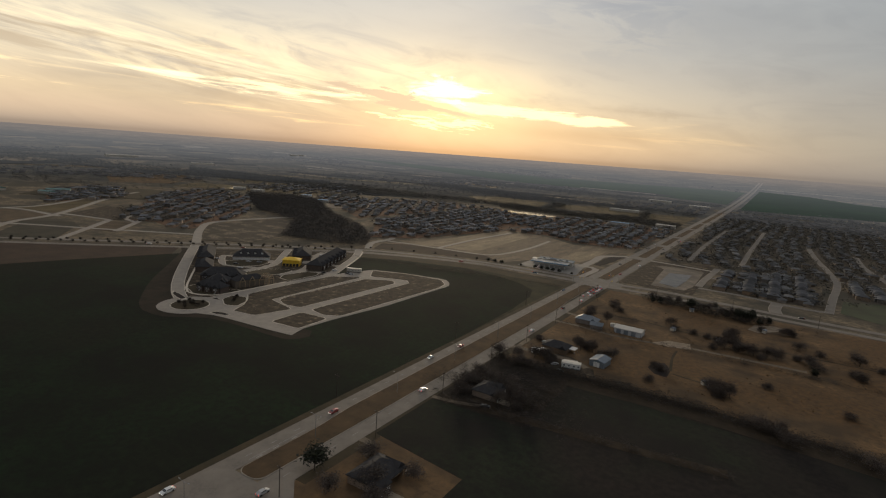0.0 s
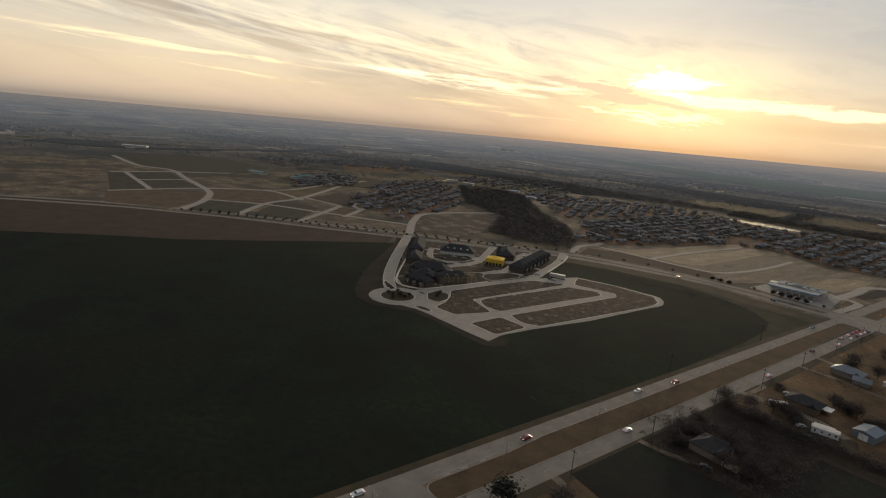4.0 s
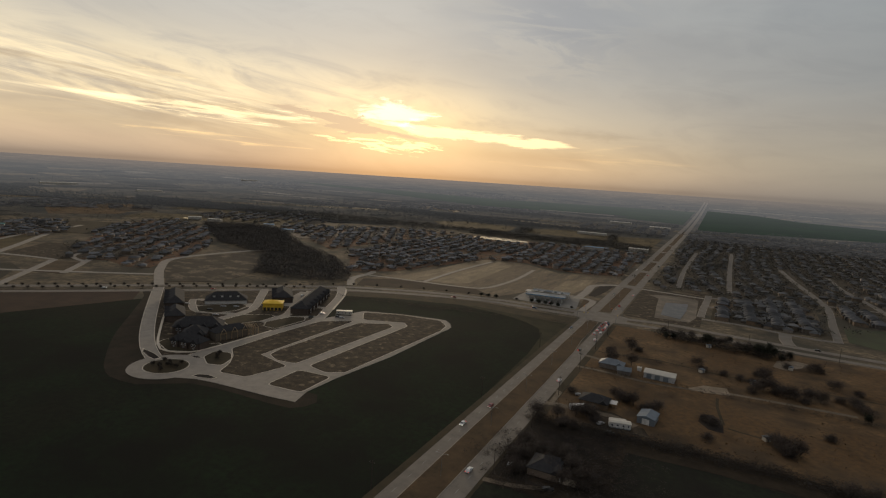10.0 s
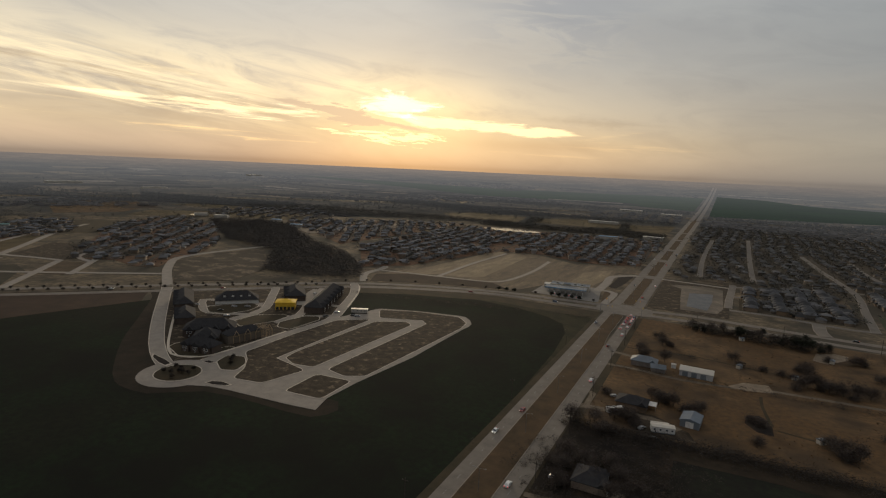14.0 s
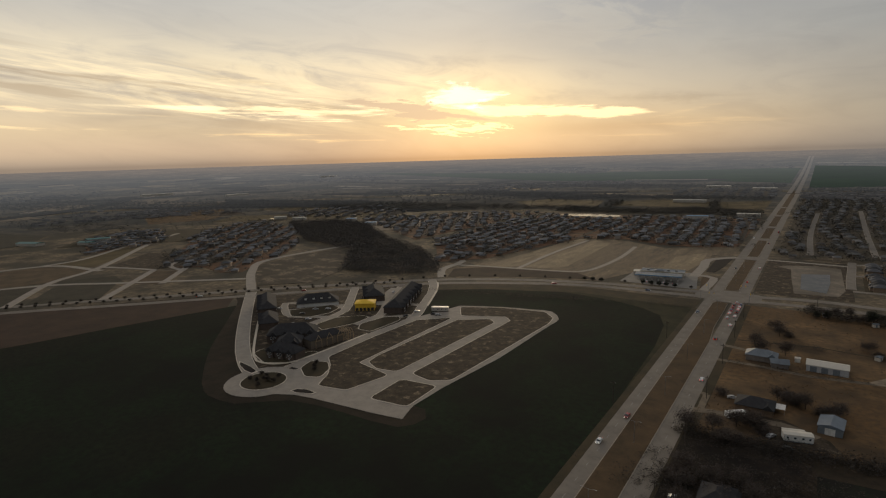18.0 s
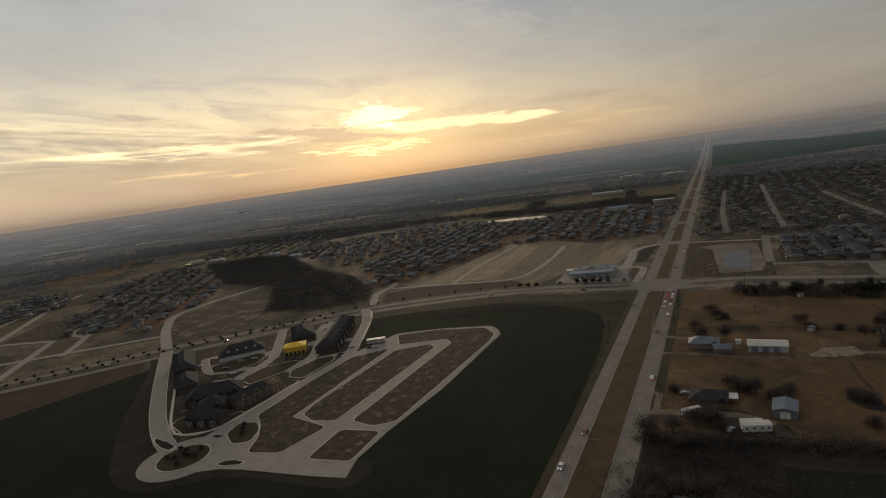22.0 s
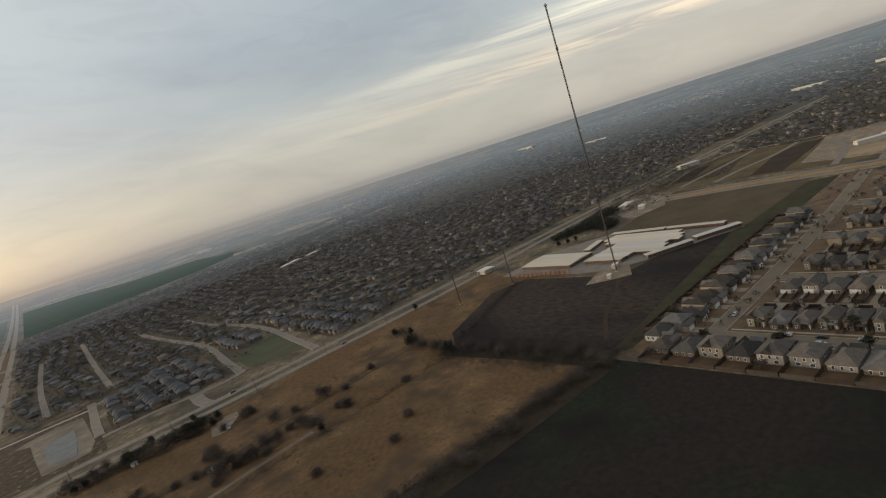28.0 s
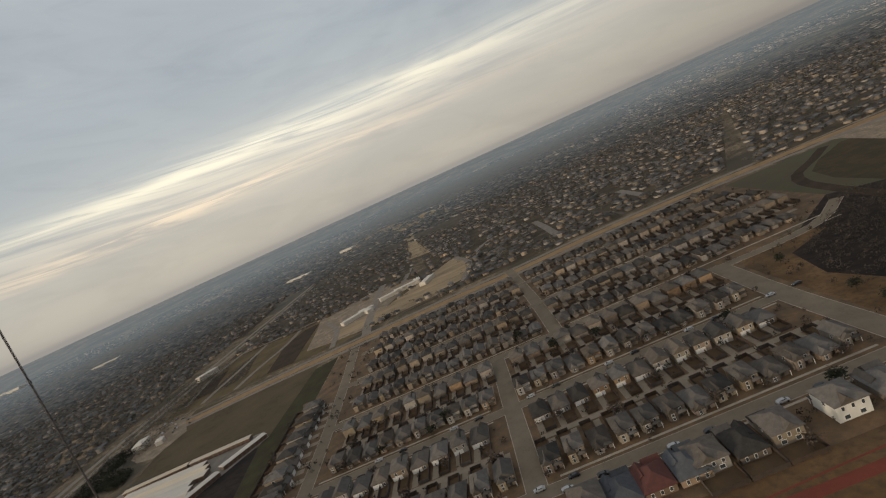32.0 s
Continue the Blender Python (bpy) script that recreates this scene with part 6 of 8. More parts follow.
def make_house(name, label, w=9.6, d=13.0, h=5.5, rise=3.0, gable=False, wing=True, wall=None, roof=None, storeys=2, category="house", group=""):
    """A house at the origin with its front toward -y: walls, roof, garage wing, doors and windows."""
    e = root(name, label, category, group)
    wall, roof = wall or M_BRICKWALL, roof or M_ROOF
    part("wall", Geo().box(-w / 2, w / 2, -d / 2, d / 2, -0.3, h), wall, e)
    part("roof", Geo().hip(-w / 2, w / 2, -d / 2, d / 2, h, rise, 0.55, gable), roof, e)
    f = -d / 2
    if wing:
        gx = -w / 2 + 2.9
        part("garage", Geo().box(gx - 2.9, gx + 2.9, f - 3.2, f - 0.002, -0.3, 3.0), wall, e)
        part("garage_roof", Geo().hip(gx - 2.9, gx + 2.9, f - 3.2, f + 0.4, 3.0, 1.7, 0.4, True), roof, e)
        panels(e, GARAGE_DOOR, "garage_door", [(gx, f - 3.22, 0.05, 0)])
        part("porch_roof", Geo().hip(gx + 3.0, w / 2, f - 1.8, f + 0.2, 2.8, 0.9, 0.25, False), roof, e)
        part("porch_post", Geo().box(w / 2 - 0.25, w / 2 - 0.05, f - 1.75, f - 1.55, 0, 2.8), M_TRIM, e)
        part("driveway", Geo().box(gx - 2.5, gx + 2.5, f - 9.5, f - 3.3, 0.0, 0.09), M_DRIVE, e, "concrete driveway")
        panels(e, DOOR, "front_door", [(gx + 4.2, f - 0.03, 0.05, 0)])
    z2 = h - 1.45
    spots = [(-w * 0.28, f - 0.03, z2, 0), (w * 0.26, f - 0.03, z2, 0)] if storeys > 1 else []
    panels(e, WIN_TALL, "window", spots + [(-w * 0.3, d / 2 + 0.03, z2, 180), (0, d / 2 + 0.03, z2, 180), (w * 0.3, d / 2 + 0.03, z2, 180)])
    if storeys > 1:
        panels(e, WIN_WIDE, "window", [(-w * 0.22, d / 2 + 0.03, 1.4, 180), (w * 0.25, d / 2 + 0.03, 1.3, 180), (w / 2 + 0.03, 0.5, z2, 90), (-w / 2 - 0.03, -1, z2, 270)])
    if storeys > 1:
        bx0 = w * 0.12
        part("back_gable", Geo().hip(bx0 - 2.2, bx0 + 2.2, 0.4, d / 2 + 0.1, h - 0.05, 2.3, 0.35, True), roof, e)
    else:
        part("front_gable", Geo().hip(w / 2 - 4.2, w / 2 - 0.2, f - 0.6, 0.2, h - 0.05, 2.2, 0.35, True), roof, e)
    part("vent_pipe", Geo().tube((w * 0.2, d * 0.15, h + rise * 0.25), (w * 0.2, d * 0.15, h + rise * 0.25 + 1.0), 0.12, 0.12, 6), M_STEEL, e)
    return e


def placed(first, spots, group="", vary=0.0, seed=1, flip=True):
    """The first at the first spot, copies at the others; a spot is x, y and a turn in degrees. vary: how far sizes differ."""
    r = random.Random(seed)
    mats = []
    for x, y, turn in spots:
        m = pose(x, y, land(x, y) + 0.02, 0, 0, turn)
        if vary:
            m = m @ Matrix.Diagonal((r.uniform(1 - vary, 1 + vary) * (r.choice((-1, 1)) if flip else 1), r.uniform(1 - vary, 1 + vary), r.uniform(1 - vary, 1 + vary), 1))
        mats.append(m)
    out = [copy_thing(first, m) for m in mats[1:]]
    first.matrix_basis = mats[0]
    return [first] + out


GROUP_E = "houses of the eastern estate"
M_SIDING = material("pale_siding", (0.29, 0.24, 0.178), (0.20, 0.165, 0.122), 2, 0.8, rand=0.3)
KINDS = [make_house("house", "two-storey pale siding house with a grey hipped roof", 10.2, 12.5, 4.9, 2.5, wall=M_SIDING, group=GROUP_E),
         make_house("house", "single-storey brick house under a broad hipped roof", 10.6, 14.5, 2.9, 3.0, storeys=1, group=GROUP_E)]


def alley_house(label, w, d, h, rise, gable, wall, full):
    """A narrow house with a porch toward its street at -y and a driveway to the alley behind it."""
    e = root("house", label, "house", GROUP_E)
    f = -d / 2
    part("wall", Geo().box(-w / 2, w / 2, f, d / 2, -0.3, h).box(-w / 2 + 0.4, -0.2, f - 1.6, f - 0.002, -0.3, h - 0.6), wall, e)
    part("roof", Geo().hip(-w / 2, w / 2, f, d / 2, h, rise, 0.5, gable), M_ROOF, e)
    part("front_gable", Geo().hip(-w / 2 + 0.4, -0.2, f - 1.6, 0.5, h - 0.55, 2.0, 0.35, True), M_ROOF, e)
    part("porch_roof", Geo().hip(0.1, w / 2, f - 1.7, f + 0.1, 2.7, 0.8, 0.2), M_ROOF, e)
    panels(e, WIN_TALL, "window", [(-w * 0.25, f - 1.63, h - 2.0, 0), (-w * 0.25, f - 1.63, 1.4, 0)])
    if full:
        part("porch_post", Geo().box(w / 2 - 0.2, w / 2, f - 1.65, f - 1.45, 0, 2.7), M_TRIM, e)
        panels(e, DOOR, "front_door", [(w * 0.2, f - 0.03, 0.05, 0)])
        panels(e, GARAGE_DOOR, "garage_door", [(w / 2 - 2.6, d / 2 + 0.03, 0.05, 180)])
        panels(e, WIN_TALL, "window", [(-w * 0.28, d / 2 + 0.03, h - 1.4, 180), (w * 0.2, d / 2 + 0.03, h - 0.9, 180) if h < 4 else (w * 0.2, d / 2 + 0.03, h - 1.4, 180)])
        if h > 4:
            panels(e, WIN_TALL, "window", [(w * 0.25, f - 0.03, h - 1.4, 0), (w / 2 + 0.03, 0.5, h - 1.5, 90), (-w / 2 - 0.03, -1, h - 1.5, 270)])
    part("driveway", Geo().box(w / 2 - 3.1, w / 2 - 0.1, d / 2 + 0.1, 18.0, 0.0, 0.08), M_DRIVE, e, "concrete driveway")
    return e


ALLEY = [alley_house(lab + tail, *dims, full) for full, tail in ((True, ""), (False, " among close rows")) for lab, dims in (
    ("narrow two-storey brick house with a hipped shingle roof", (7.6, 11.5, 4.7, 2.1, False, M_BRICKWALL)),
    ("narrow two-storey house with a steep gabled roof", (7.4, 11.0, 4.6, 2.5, True, M_SIDING)),
    ("single-storey brick house under a long hipped roof", (8.0, 13.5, 2.8, 2.5, False, M_BRICKWALL)),
    ("pale two-storey siding house with a low hipped roof", (7.6, 11.0, 4.8, 1.9, False, M_SIDING)))]
det, rows = [[] for _ in KINDS], [[] for _ in ALLEY]
rnd = random.Random(5)
fence_spots, yard_spots = [], []
for n, xs in enumerate(ST_X):
    for off, turn in ((-17.8, 90), (17.8, -90)):
        park = n == 0 and off < 0
        y = -304.0 if not park else -270.0
        while y > (-552 if n < 2 else -622 if n == 2 else -640):
            y -= rnd.uniform(12.3, 13.0) if park else rnd.uniform(9.7, 10.5)
            drift = max(0, (-520 - y)) * (8 / 120)
            if (-424 < y < -406 and xs + off < 474) or (park and (-473 < y < -424 or -532 < y < -508)) or (n < 3 and xs + off < 474 and y < -548) or (xs + off > 474 and -464 < y < -447):
                continue
            if park:
                det[rnd.choices(range(2), (3, 2))[0]].append((xs + off + drift, y, turn + rnd.uniform(-1.5, 1.5)))
                fence_spots.append((xs + off + drift, y, turn))
            else:
                k = rnd.choices(range(4), (4, 3, 5, 3))[0] + (0 if n == 0 or (n == 1 and off < 0) else 4)
                rows[k].append((xs + off + drift + rnd.uniform(-0.9, 0.9), y, turn + rnd.uniform(-3, 3)))
                if n < 3 and xs + off < 480:
                    yard_spots.append((xs + off + drift, y, turn))
for k in range(17):
    x = 327 + 12.3 * k
    det[k % 2].append((x, -277 + (x - 320) * 0.035, 0))
    fence_spots.append((x, -277 + (x - 320) * 0.035, 0))
far_rows = [p for r in rows for p in r if p[0] > 480]
rows = [[p for p in r if p[0] <= 480] for r in rows]
# the last rows before the boulevard, too many to tell apart
M_ROWROOF = material("row_roofs", (0.086, 0.077, 0.068), (0.054, 0.048, 0.043), 2.2, 0.95, fine=6, rand=-0.55, spec=0.1)
M_ROWWALL = material("row_walls", (0.235, 0.19, 0.145), (0.15, 0.12, 0.092), 1.5, 0.85, rand=-0.5)
g = Geo()
for x, y, turn in far_rows:
    m = pose(x, y, 0.02, 0, 0, turn)
    w, d, h = rnd.uniform(7.2, 8.0), rnd.uniform(10.5, 13), rnd.choice((4.7, 4.6, 4.9, 2.9, 2.8))
    for k, piece in ((0, Geo().box(-w / 2, w / 2, -d / 2, d / 2, -0.3, h).box(-w / 2 + 0.4, -0.2, -d / 2 - 1.6, -d / 2 - 0.002, -0.3, h - 0.6)), (1, Geo().hip(-w / 2, w / 2, -d / 2, d / 2, h, 2.1, 0.5, rnd.random() < 0.3)), (1, Geo().hip(-w / 2 + 0.4, -0.2, -d / 2 - 1.6, 0.5, h - 0.55, 2.0, 0.35, True)), (1, Geo().hip(0.1, w / 2, -d / 2 - 1.7, -d / 2 + 0.1, 2.7, 0.8, 0.2))):
        g.add([m @ Vector(v) for v in piece.v], piece.f, k)
gy = Geo()
for x, y, turn in far_rows:
    m = pose(x, y, 0.02, 0, 0, turn)
    for k, piece in ((0, Geo().box(-4.6, -4.48, 6.4, 17.2, 0, 1.8)), (0, Geo().box(0.48, 0.6, 6.4, 17.2, 0, 1.8)), (0, Geo().box(-4.48, 0.48, 17.08, 17.2, 0, 1.8)), (1, Geo().box(-4.4, 0.4, 6.6, 17.0, 0, 0.07)), (2, Geo().box(0.8, 3.9, 6.6, 18.0, 0, 0.08))):
        gy.add([m @ Vector(v) for v in piece.v], piece.f, k)
obj("row_yards", gy, (M_FENCE, M_BROWN, M_DRIVE), "small fenced back yards and driveways behind close rows", "yards", "stuff")
obj("row_houses", g, (M_ROWWALL, M_ROWROOF), "close rows of narrow shingle-roofed houses before the boulevard", "houses", "stuff")
for n, (first, spots) in enumerate(zip(KINDS + ALLEY, det + rows)):
    placed(first, spots, vary=0.07, seed=n, flip=n < 2)
# three houses that stand out
e = make_house("house", "house with a dark red shingle roof beside the park", 10.5, 14.0, 2.9, 3.2, roof=M_REDROOF, storeys=1, group=GROUP_E)
placed(e, [(303, -455, 90)])
e = make_house("house", "white two-storey house with small dark windows and grey roof", 11.0, 13.0, 5.8, 3.0, wall=material("white_siding", (0.54, 0.53, 0.50), (0.43, 0.42, 0.39), 3, 0.7), group=GROUP_E)
placed(e, [(303, -432, 90), (303, -520, 90)])
e = make_house("house", "low white-walled house with a brown roof at the field corner", 9.0, 15.0, 3.2, 2.6, wall=bpy.data.materials["white_siding"], wing=False, storeys=1, group=GROUP_E)
placed(e, [(316, -273, 90)])
e = make_house("house", "single-storey house with a blue-grey hipped roof beside the park", 10.6, 14.5, 2.9, 3.2, roof=material("blue_grey_shingles", (0.072, 0.076, 0.083), (0.046, 0.049, 0.054), 2.2, 0.95, fine=6, rand=0.3, spec=0.1), storeys=1, group=GROUP_E)
placed(e, [(303, -443.5, 90), (303, -467, 90)])

# garden fences, one to a lot
fe = root("garden_fence", "weathered brown cedar fence round a back garden", "fence", "garden fences of the eastern estate")
bx, by = 6.1, 6.6
for nm, (x0, x1, y0, y1) in (("side_panel", (-bx, -bx + 0.06, by, by + 9.5)), ("side_panel", (bx - 0.06, bx, by, by + 9.5)), ("back_panel", (-bx + 0.06, bx - 0.06, by + 9.4, by + 9.46))):
    part(nm, Geo().box(x0, x1, y0, y1, 0, 1.85), M_FENCE, fe)
part("lawn", Geo().box(-bx + 0.1, bx - 0.1, by + 0.3, by + 9.3, 0.0, 0.06), M_BROWN, fe, "brown winter lawn")
placed(fe, fence_spots)
ye = root("yard_fence", "dark cedar fence round a small back yard", "fence", "yard fences of the eastern estate")
for nm, (x0, x1, y0, y1) in (("side_panel", (-4.6, -4.48, 6.4, 17.2)), ("side_panel", (0.48, 0.6, 6.4, 17.2)), ("back_panel", (-4.48, 0.48, 17.08, 17.2))):
    part(nm, Geo().box(x0, x1, y0, y1, 0, 1.8), M_FENCE, ye)
part("lawn", Geo().box(-4.4, 0.4, 6.9, 17.0, 0.0, 0.07), M_BROWN, ye, "brown winter lawn")
placed(ye, yard_spots)

# estate on the far side of the cross road, nearest rows
GROUP_N = "houses of the northern estate"
M_NROOF = material("grey_shingle_roof", (0.100, 0.099, 0.103), (0.062, 0.062, 0.064), 2.2, 0.95, fine=6, rand=0.45, spec=0.1)
e = root("house", "dark-roofed brick house in a packed northern estate", "house", GROUP_N)
part("wall", Geo().box(-3.7, 3.7, -4.9, 4.9, -0.3, 3.9).box(-3.7, 0.2, -7, -4.902, -0.3, 2.7), M_BRICKWALL, e)
part("roof", Geo().hip(-3.7, 3.7, -4.9, 4.9, 3.9, 2.3), M_NROOF, e)
part("wing_roof", Geo().hip(-3.7, 0.2, -7, -4.6, 2.7, 1.4, 0.4, True), M_NROOF, e)
spots = []
for xs, y0, y1 in ((102, 70, 180), (126, 72, 205), (148, 72, 205), (172, 72, 205), (222, 146, 228), (240, 146, 225), (280, 26, 200), (304, 24, 200), (328, 24, 200)):
    y = y0
    while y < y1:
        if not all(off_line(np.array([xs]), np.array([y]), q, 9.5)[0] for q, _ in NE_STREETS):
            y += 4
            continue
        spots.append((xs + rnd.uniform(-1, 1), y, rnd.choice((90, -90))))
        y += rnd.uniform(9.4, 10.6)
placed(e, spots)

# ---- new townhouses inside the loop ----
GROUP_T = "new townhouses in the loop"


def block(name, label, w, d, h, rise, x, y, turn, gables=0, wall=None, roof=None, doors=0, storeys=2, group=GROUP_T):
    """A long block with cross gables along its front."""
    wall, roof = wall or material("dark_brick_" + name, (0.105, 0.078, 0.062), (0.062, 0.047, 0.039), 2, 0.9), roof or ROOF_SLATE
    e = root(name, label, "building", group, pose(x, y, 0.02, 0, 0, turn))
    part("wall", Geo().box(-w / 2, w / 2, -d / 2, d / 2, -0.3, h), wall, e)
    part("roof", Geo().hip(-w / 2, w / 2, -d / 2, d / 2, h, rise, 0.6), roof, e)
    for k in range(gables):
        gx = -w / 2 + (k + 0.5) * w / gables
        part("gable_wall", Geo().box(gx - 2.4, gx + 2.4, -d / 2 - 1.4, -d / 2 - 0.002, -0.3, h - 0.4), wall, e)
        part("gable_roof", Geo().hip(gx - 2.4, gx + 2.4, -d / 2 - 1.4, -0.5, h - 0.4, 3.0, 0.35, True), roof, e)
        panels(e, WIN_TALL, "window", [(gx - 1, -d / 2 - 1.43, h - 1.5, 0), (gx + 1, -d / 2 - 1.43, h - 1.5, 0)])
        panels(e, WIN_SMALL, "window", [(gx, -d / 2 - 1.43, 1.2, 0)])
    for k in range(doors):
        gx = -w / 2 + (k + 0.5) * w / doors
        panels(e, GARAGE_DOOR, "garage_door", [(gx, -d / 2 - 0.03, 0.05, 0)])
    n = max(2, int(w / 5))
    panels(e, WIN_WIDE, "window", [(-w / 2 + (k + 0.5) * w / n, d / 2 + 0.03, h - 1.6, 180) for k in range(n)])
    return e


ROOF_SLATE = material("slate_dark_roof", (0.052, 0.050, 0.051), (0.032, 0.031, 0.032), 2, 0.95, spec=0.08)
M_PALEWALL = material("pale_stucco", (0.50, 0.46, 0.40), None, 2, 0.8)
block("townhouse_row", "long dark-roofed brick townhouse row beside the entry street", 46, 13, 4.8, 5.0, -313, -206, 322, 5)
block("townhouse_row", "dark-roofed brick townhouse row near the roundabout", 26, 12, 4.8, 4.6, -272, -237, 322, 3)
block("townhouse_row", "dark-roofed brick townhouse block with many gables", 32, 15, 5.0, 5.6, -232, -249, 42, 4)
block("townhouse_row", "dark hipped brick wing behind the townhouse block", 15, 14, 4.8, 5.0, -219, -263, 42, 2)
block("townhouse_row", "dark gabled brick townhouse facing the roundabout", 22, 9, 4.6, 4.2, -208, -276, 12, 3)
gb = block("townhouse_row", "dark-roofed row with a line of white garage doors", 33, 16, 3.2, 6.2, -284, -178, 46, 0, M_PALEWALL, None, 8)
block("townhouse_row", "dark-roofed townhouse near the tree-lined road", 34, 16, 4.8, 5.2, -258, -137, -46, 3)
block("townhouse_row", "very long dark-roofed townhouse row by the street", 76, 14, 4.8, 5.4, -226, -136, 115, 7)
yb = block("unfinished_building", "unfinished building wrapped in bright yellow sheathing boards", 15, 12, 5.8, 2.0, -238, -170, 35, 0, M_YELLOW, M_YELLOW)
# dark panels on the wall stand in for the shade inside open bays
for k in range(5):
    part("dark_opening", Geo().box(-7.1 + 3.0 * k, -5.0 + 3.0 * k, -6.06, -6.003, 0.1, 2.5), ROOF_SLATE, yb, "dark panel painted as the shade in an open bay")
    part("opening_post", Geo().box(-5.0 + 3.0 * k, -4.7 + 3.0 * k, -6.12, -6.004, 0, 2.6), M_LUMBER, yb, "raw timber post")
for k in range(4):
    part("dormer", Geo().box(-9.6 + 6.4 * k - 0.9, -9.6 + 6.4 * k + 0.9, -5.6, -3.4, 5.2, 7.0), M_TRIM, gb, "small white dormer")
    part("dormer_roof", Geo().hip(-9.6 + 6.4 * k - 0.9, -9.6 + 6.4 * k + 0.9, -5.6, -1.6, 7.0, 0.8, 0.2, True), ROOF_SLATE, gb)
for x, y, t in ((-213, -246, 40), (-246, -232, 42), (-218, -238, 40)):
    e = root("garage", "low pale-roofed garage behind the townhouses", "garage", GROUP_T, pose(x, y, 0.02, 0, 0, t))
    part("wall", Geo().box(-5, 5, -3, 3, -0.2, 2.8), M_PALEWALL, e)
    part("roof", Geo().hip(-5, 5, -3, 3, 2.8, 0.8, 0.3), M_WHITEMETAL, e)
    panels(e, GARAGE_DOOR, "garage_door", [(-2.4, -3.03, 0.05, 0), (2.5, -3.03, 0.05, 0)])
# timber skeleton of a row still being framed
fr = root("timber_frame_row", "half-built townhouse row with bare timber gables", "building", GROUP_T, pose(-203, -238, 0.02, 0, 0, 77))
part("sheathed_core", Geo().box(-21, 3, -4.5, 4.5, -0.2, 5.6), material("raw_sheathing", (0.16, 0.13, 0.10), None, 3, 0.9), fr)
part("roof", Geo().hip(-21, 3, -4.5, 4.5, 5.6, 3.4, 0.4), ROOF_SLATE, fr)
for k in range(4):
    x = 4 + 1.5 * k
    part("stud_frame", Geo().box(x, x + 0.15, -4.5, -4.35, 0, 5.4).box(x, x + 0.15, 4.35, 4.5, 0, 5.4).box(x, x + 0.15, -4.5, 4.5, 5.4, 5.6).tube((x, -4.5, 5.6), (x, 0, 8.2), 0.09, 0.09, 4).tube((x, 4.5, 5.6), (x, 0, 8.2), 0.09, 0.09, 4), M_LUMBER, fr)
for k in range(4):
    part("gable_frame", Geo().tube((-18 + 8 * k, -5.2, 4.6), (-15.8 + 8 * k, -5.2, 8.0), 0.2, 0.2, 4).tube((-13.6 + 8 * k, -5.2, 4.6), (-15.8 + 8 * k, -5.2, 8.0), 0.2, 0.2, 4).box(-18.1 + 8 * k, -17.8 + 8 * k, -5.35, -5.05, 0, 4.6).box(-13.8 + 8 * k, -13.5 + 8 * k, -5.35, -5.05, 0, 4.6).box(-17.8 + 8 * k, -13.8 + 8 * k, -5.3, -5.1, 4.5, 4.75), M_LUMBER, fr)
of = root("site_office", "long pale site office trailer on the bare lots", "trailer", "", pose(-181, -148, 0.16, 0, 0, 27))
part("body", Geo().box(-6.5, 6.5, -1.8, 1.8, 0.6, 3.4), M_PALEWALL, of)
part("roof", Geo().box(-6.7, 6.7, -2.0, 2.0, 3.4, 3.6), M_WHITEMETAL, of)
part("skirt", Geo().box(-6.3, 6.3, -1.6, 1.6, -0.1, 0.6), M_BARK, of)
panels(of, WIN_SMALL, "window", [(x, -1.83, 2.2, 0) for x in (-4.5, -1.5, 1.5, 4.5)])

# ---- filling station and shop ----
gs = root("filling_station", "filling station shop with pale canopies and blue edging", "filling station", "", pose(-62, 36, 0.12, 0, 0, 8))
part("shop_wall", Geo().box(-17, 21, 13, 27, -0.1, 4.4), M_PALEWALL, gs)
part("shop_roof", Geo().box(-17.4, 21.4, 12.6, 27.4, 4.4, 4.9), M_GREYMETAL, gs)
part("parapet", Geo().box(-17.6, 21.6, 12.3, 12.57, 3.7, 5.6), M_WHITEMETAL, gs)
part("rear_parapet", Geo().box(-17.6, 21.6, 27.43, 27.7, 3.7, 5.4), M_WHITEMETAL, gs)
part("tower", Geo().box(-4.5, 3.5, 11.2, 16.0, -0.1, 6.6), M_PALEWALL, gs, "raised entrance block")
part("tower_roof", Geo().hip(-4.5, 3.5, 11.2, 16.0, 6.6, 0.9, 0.4), M_GREYMETAL, gs)
part("side_wing", Geo().box(-24, -17.02, 15, 24, -0.1, 3.6), M_PALEWALL, gs)
part("side_wing_roof", Geo().box(-24.3, -16.9, 14.7, 24.3, 3.6, 4.0), M_WHITEMETAL, gs)
for k, x in enumerate((-11, 7, 14)):
    part("roof_unit", Geo().box(x - 1.2, x + 1.2, 18.5, 21.0, 4.9, 6.2), M_STEEL, gs, "rooftop air unit")
part("canopy", Geo().box(-20, 20, -8, 4, 5.0, 5.8), M_GREYMETAL, gs)
part("canopy_edge", Geo().box(-20.2, 20.2, -8.25, -8.02, 5.0, 5.9), M_BLUE, gs)
part("canopy_edge", Geo().box(-20.2, 20.2, 4.02, 4.25, 5.0, 5.9), M_WHITEMETAL, gs)
for x in (-16.5, -11, -5.5, 0, 5.5, 11, 16.5):
    part("column", Geo().box(x - 0.25, x + 0.25, -2.3, -1.8, 0, 5.0), M_STEEL, gs)
    part("pump", Geo().box(x - 0.5, x + 0.5, -3.6, -2.9, 0, 1.7), M_TRIM, gs)
panels(gs, WIN_WIDE, "window", [(x, 12.97, 2.0, 0) for x in (-15, -12, -9, -6, 6, 9, 12, 15, 18)])
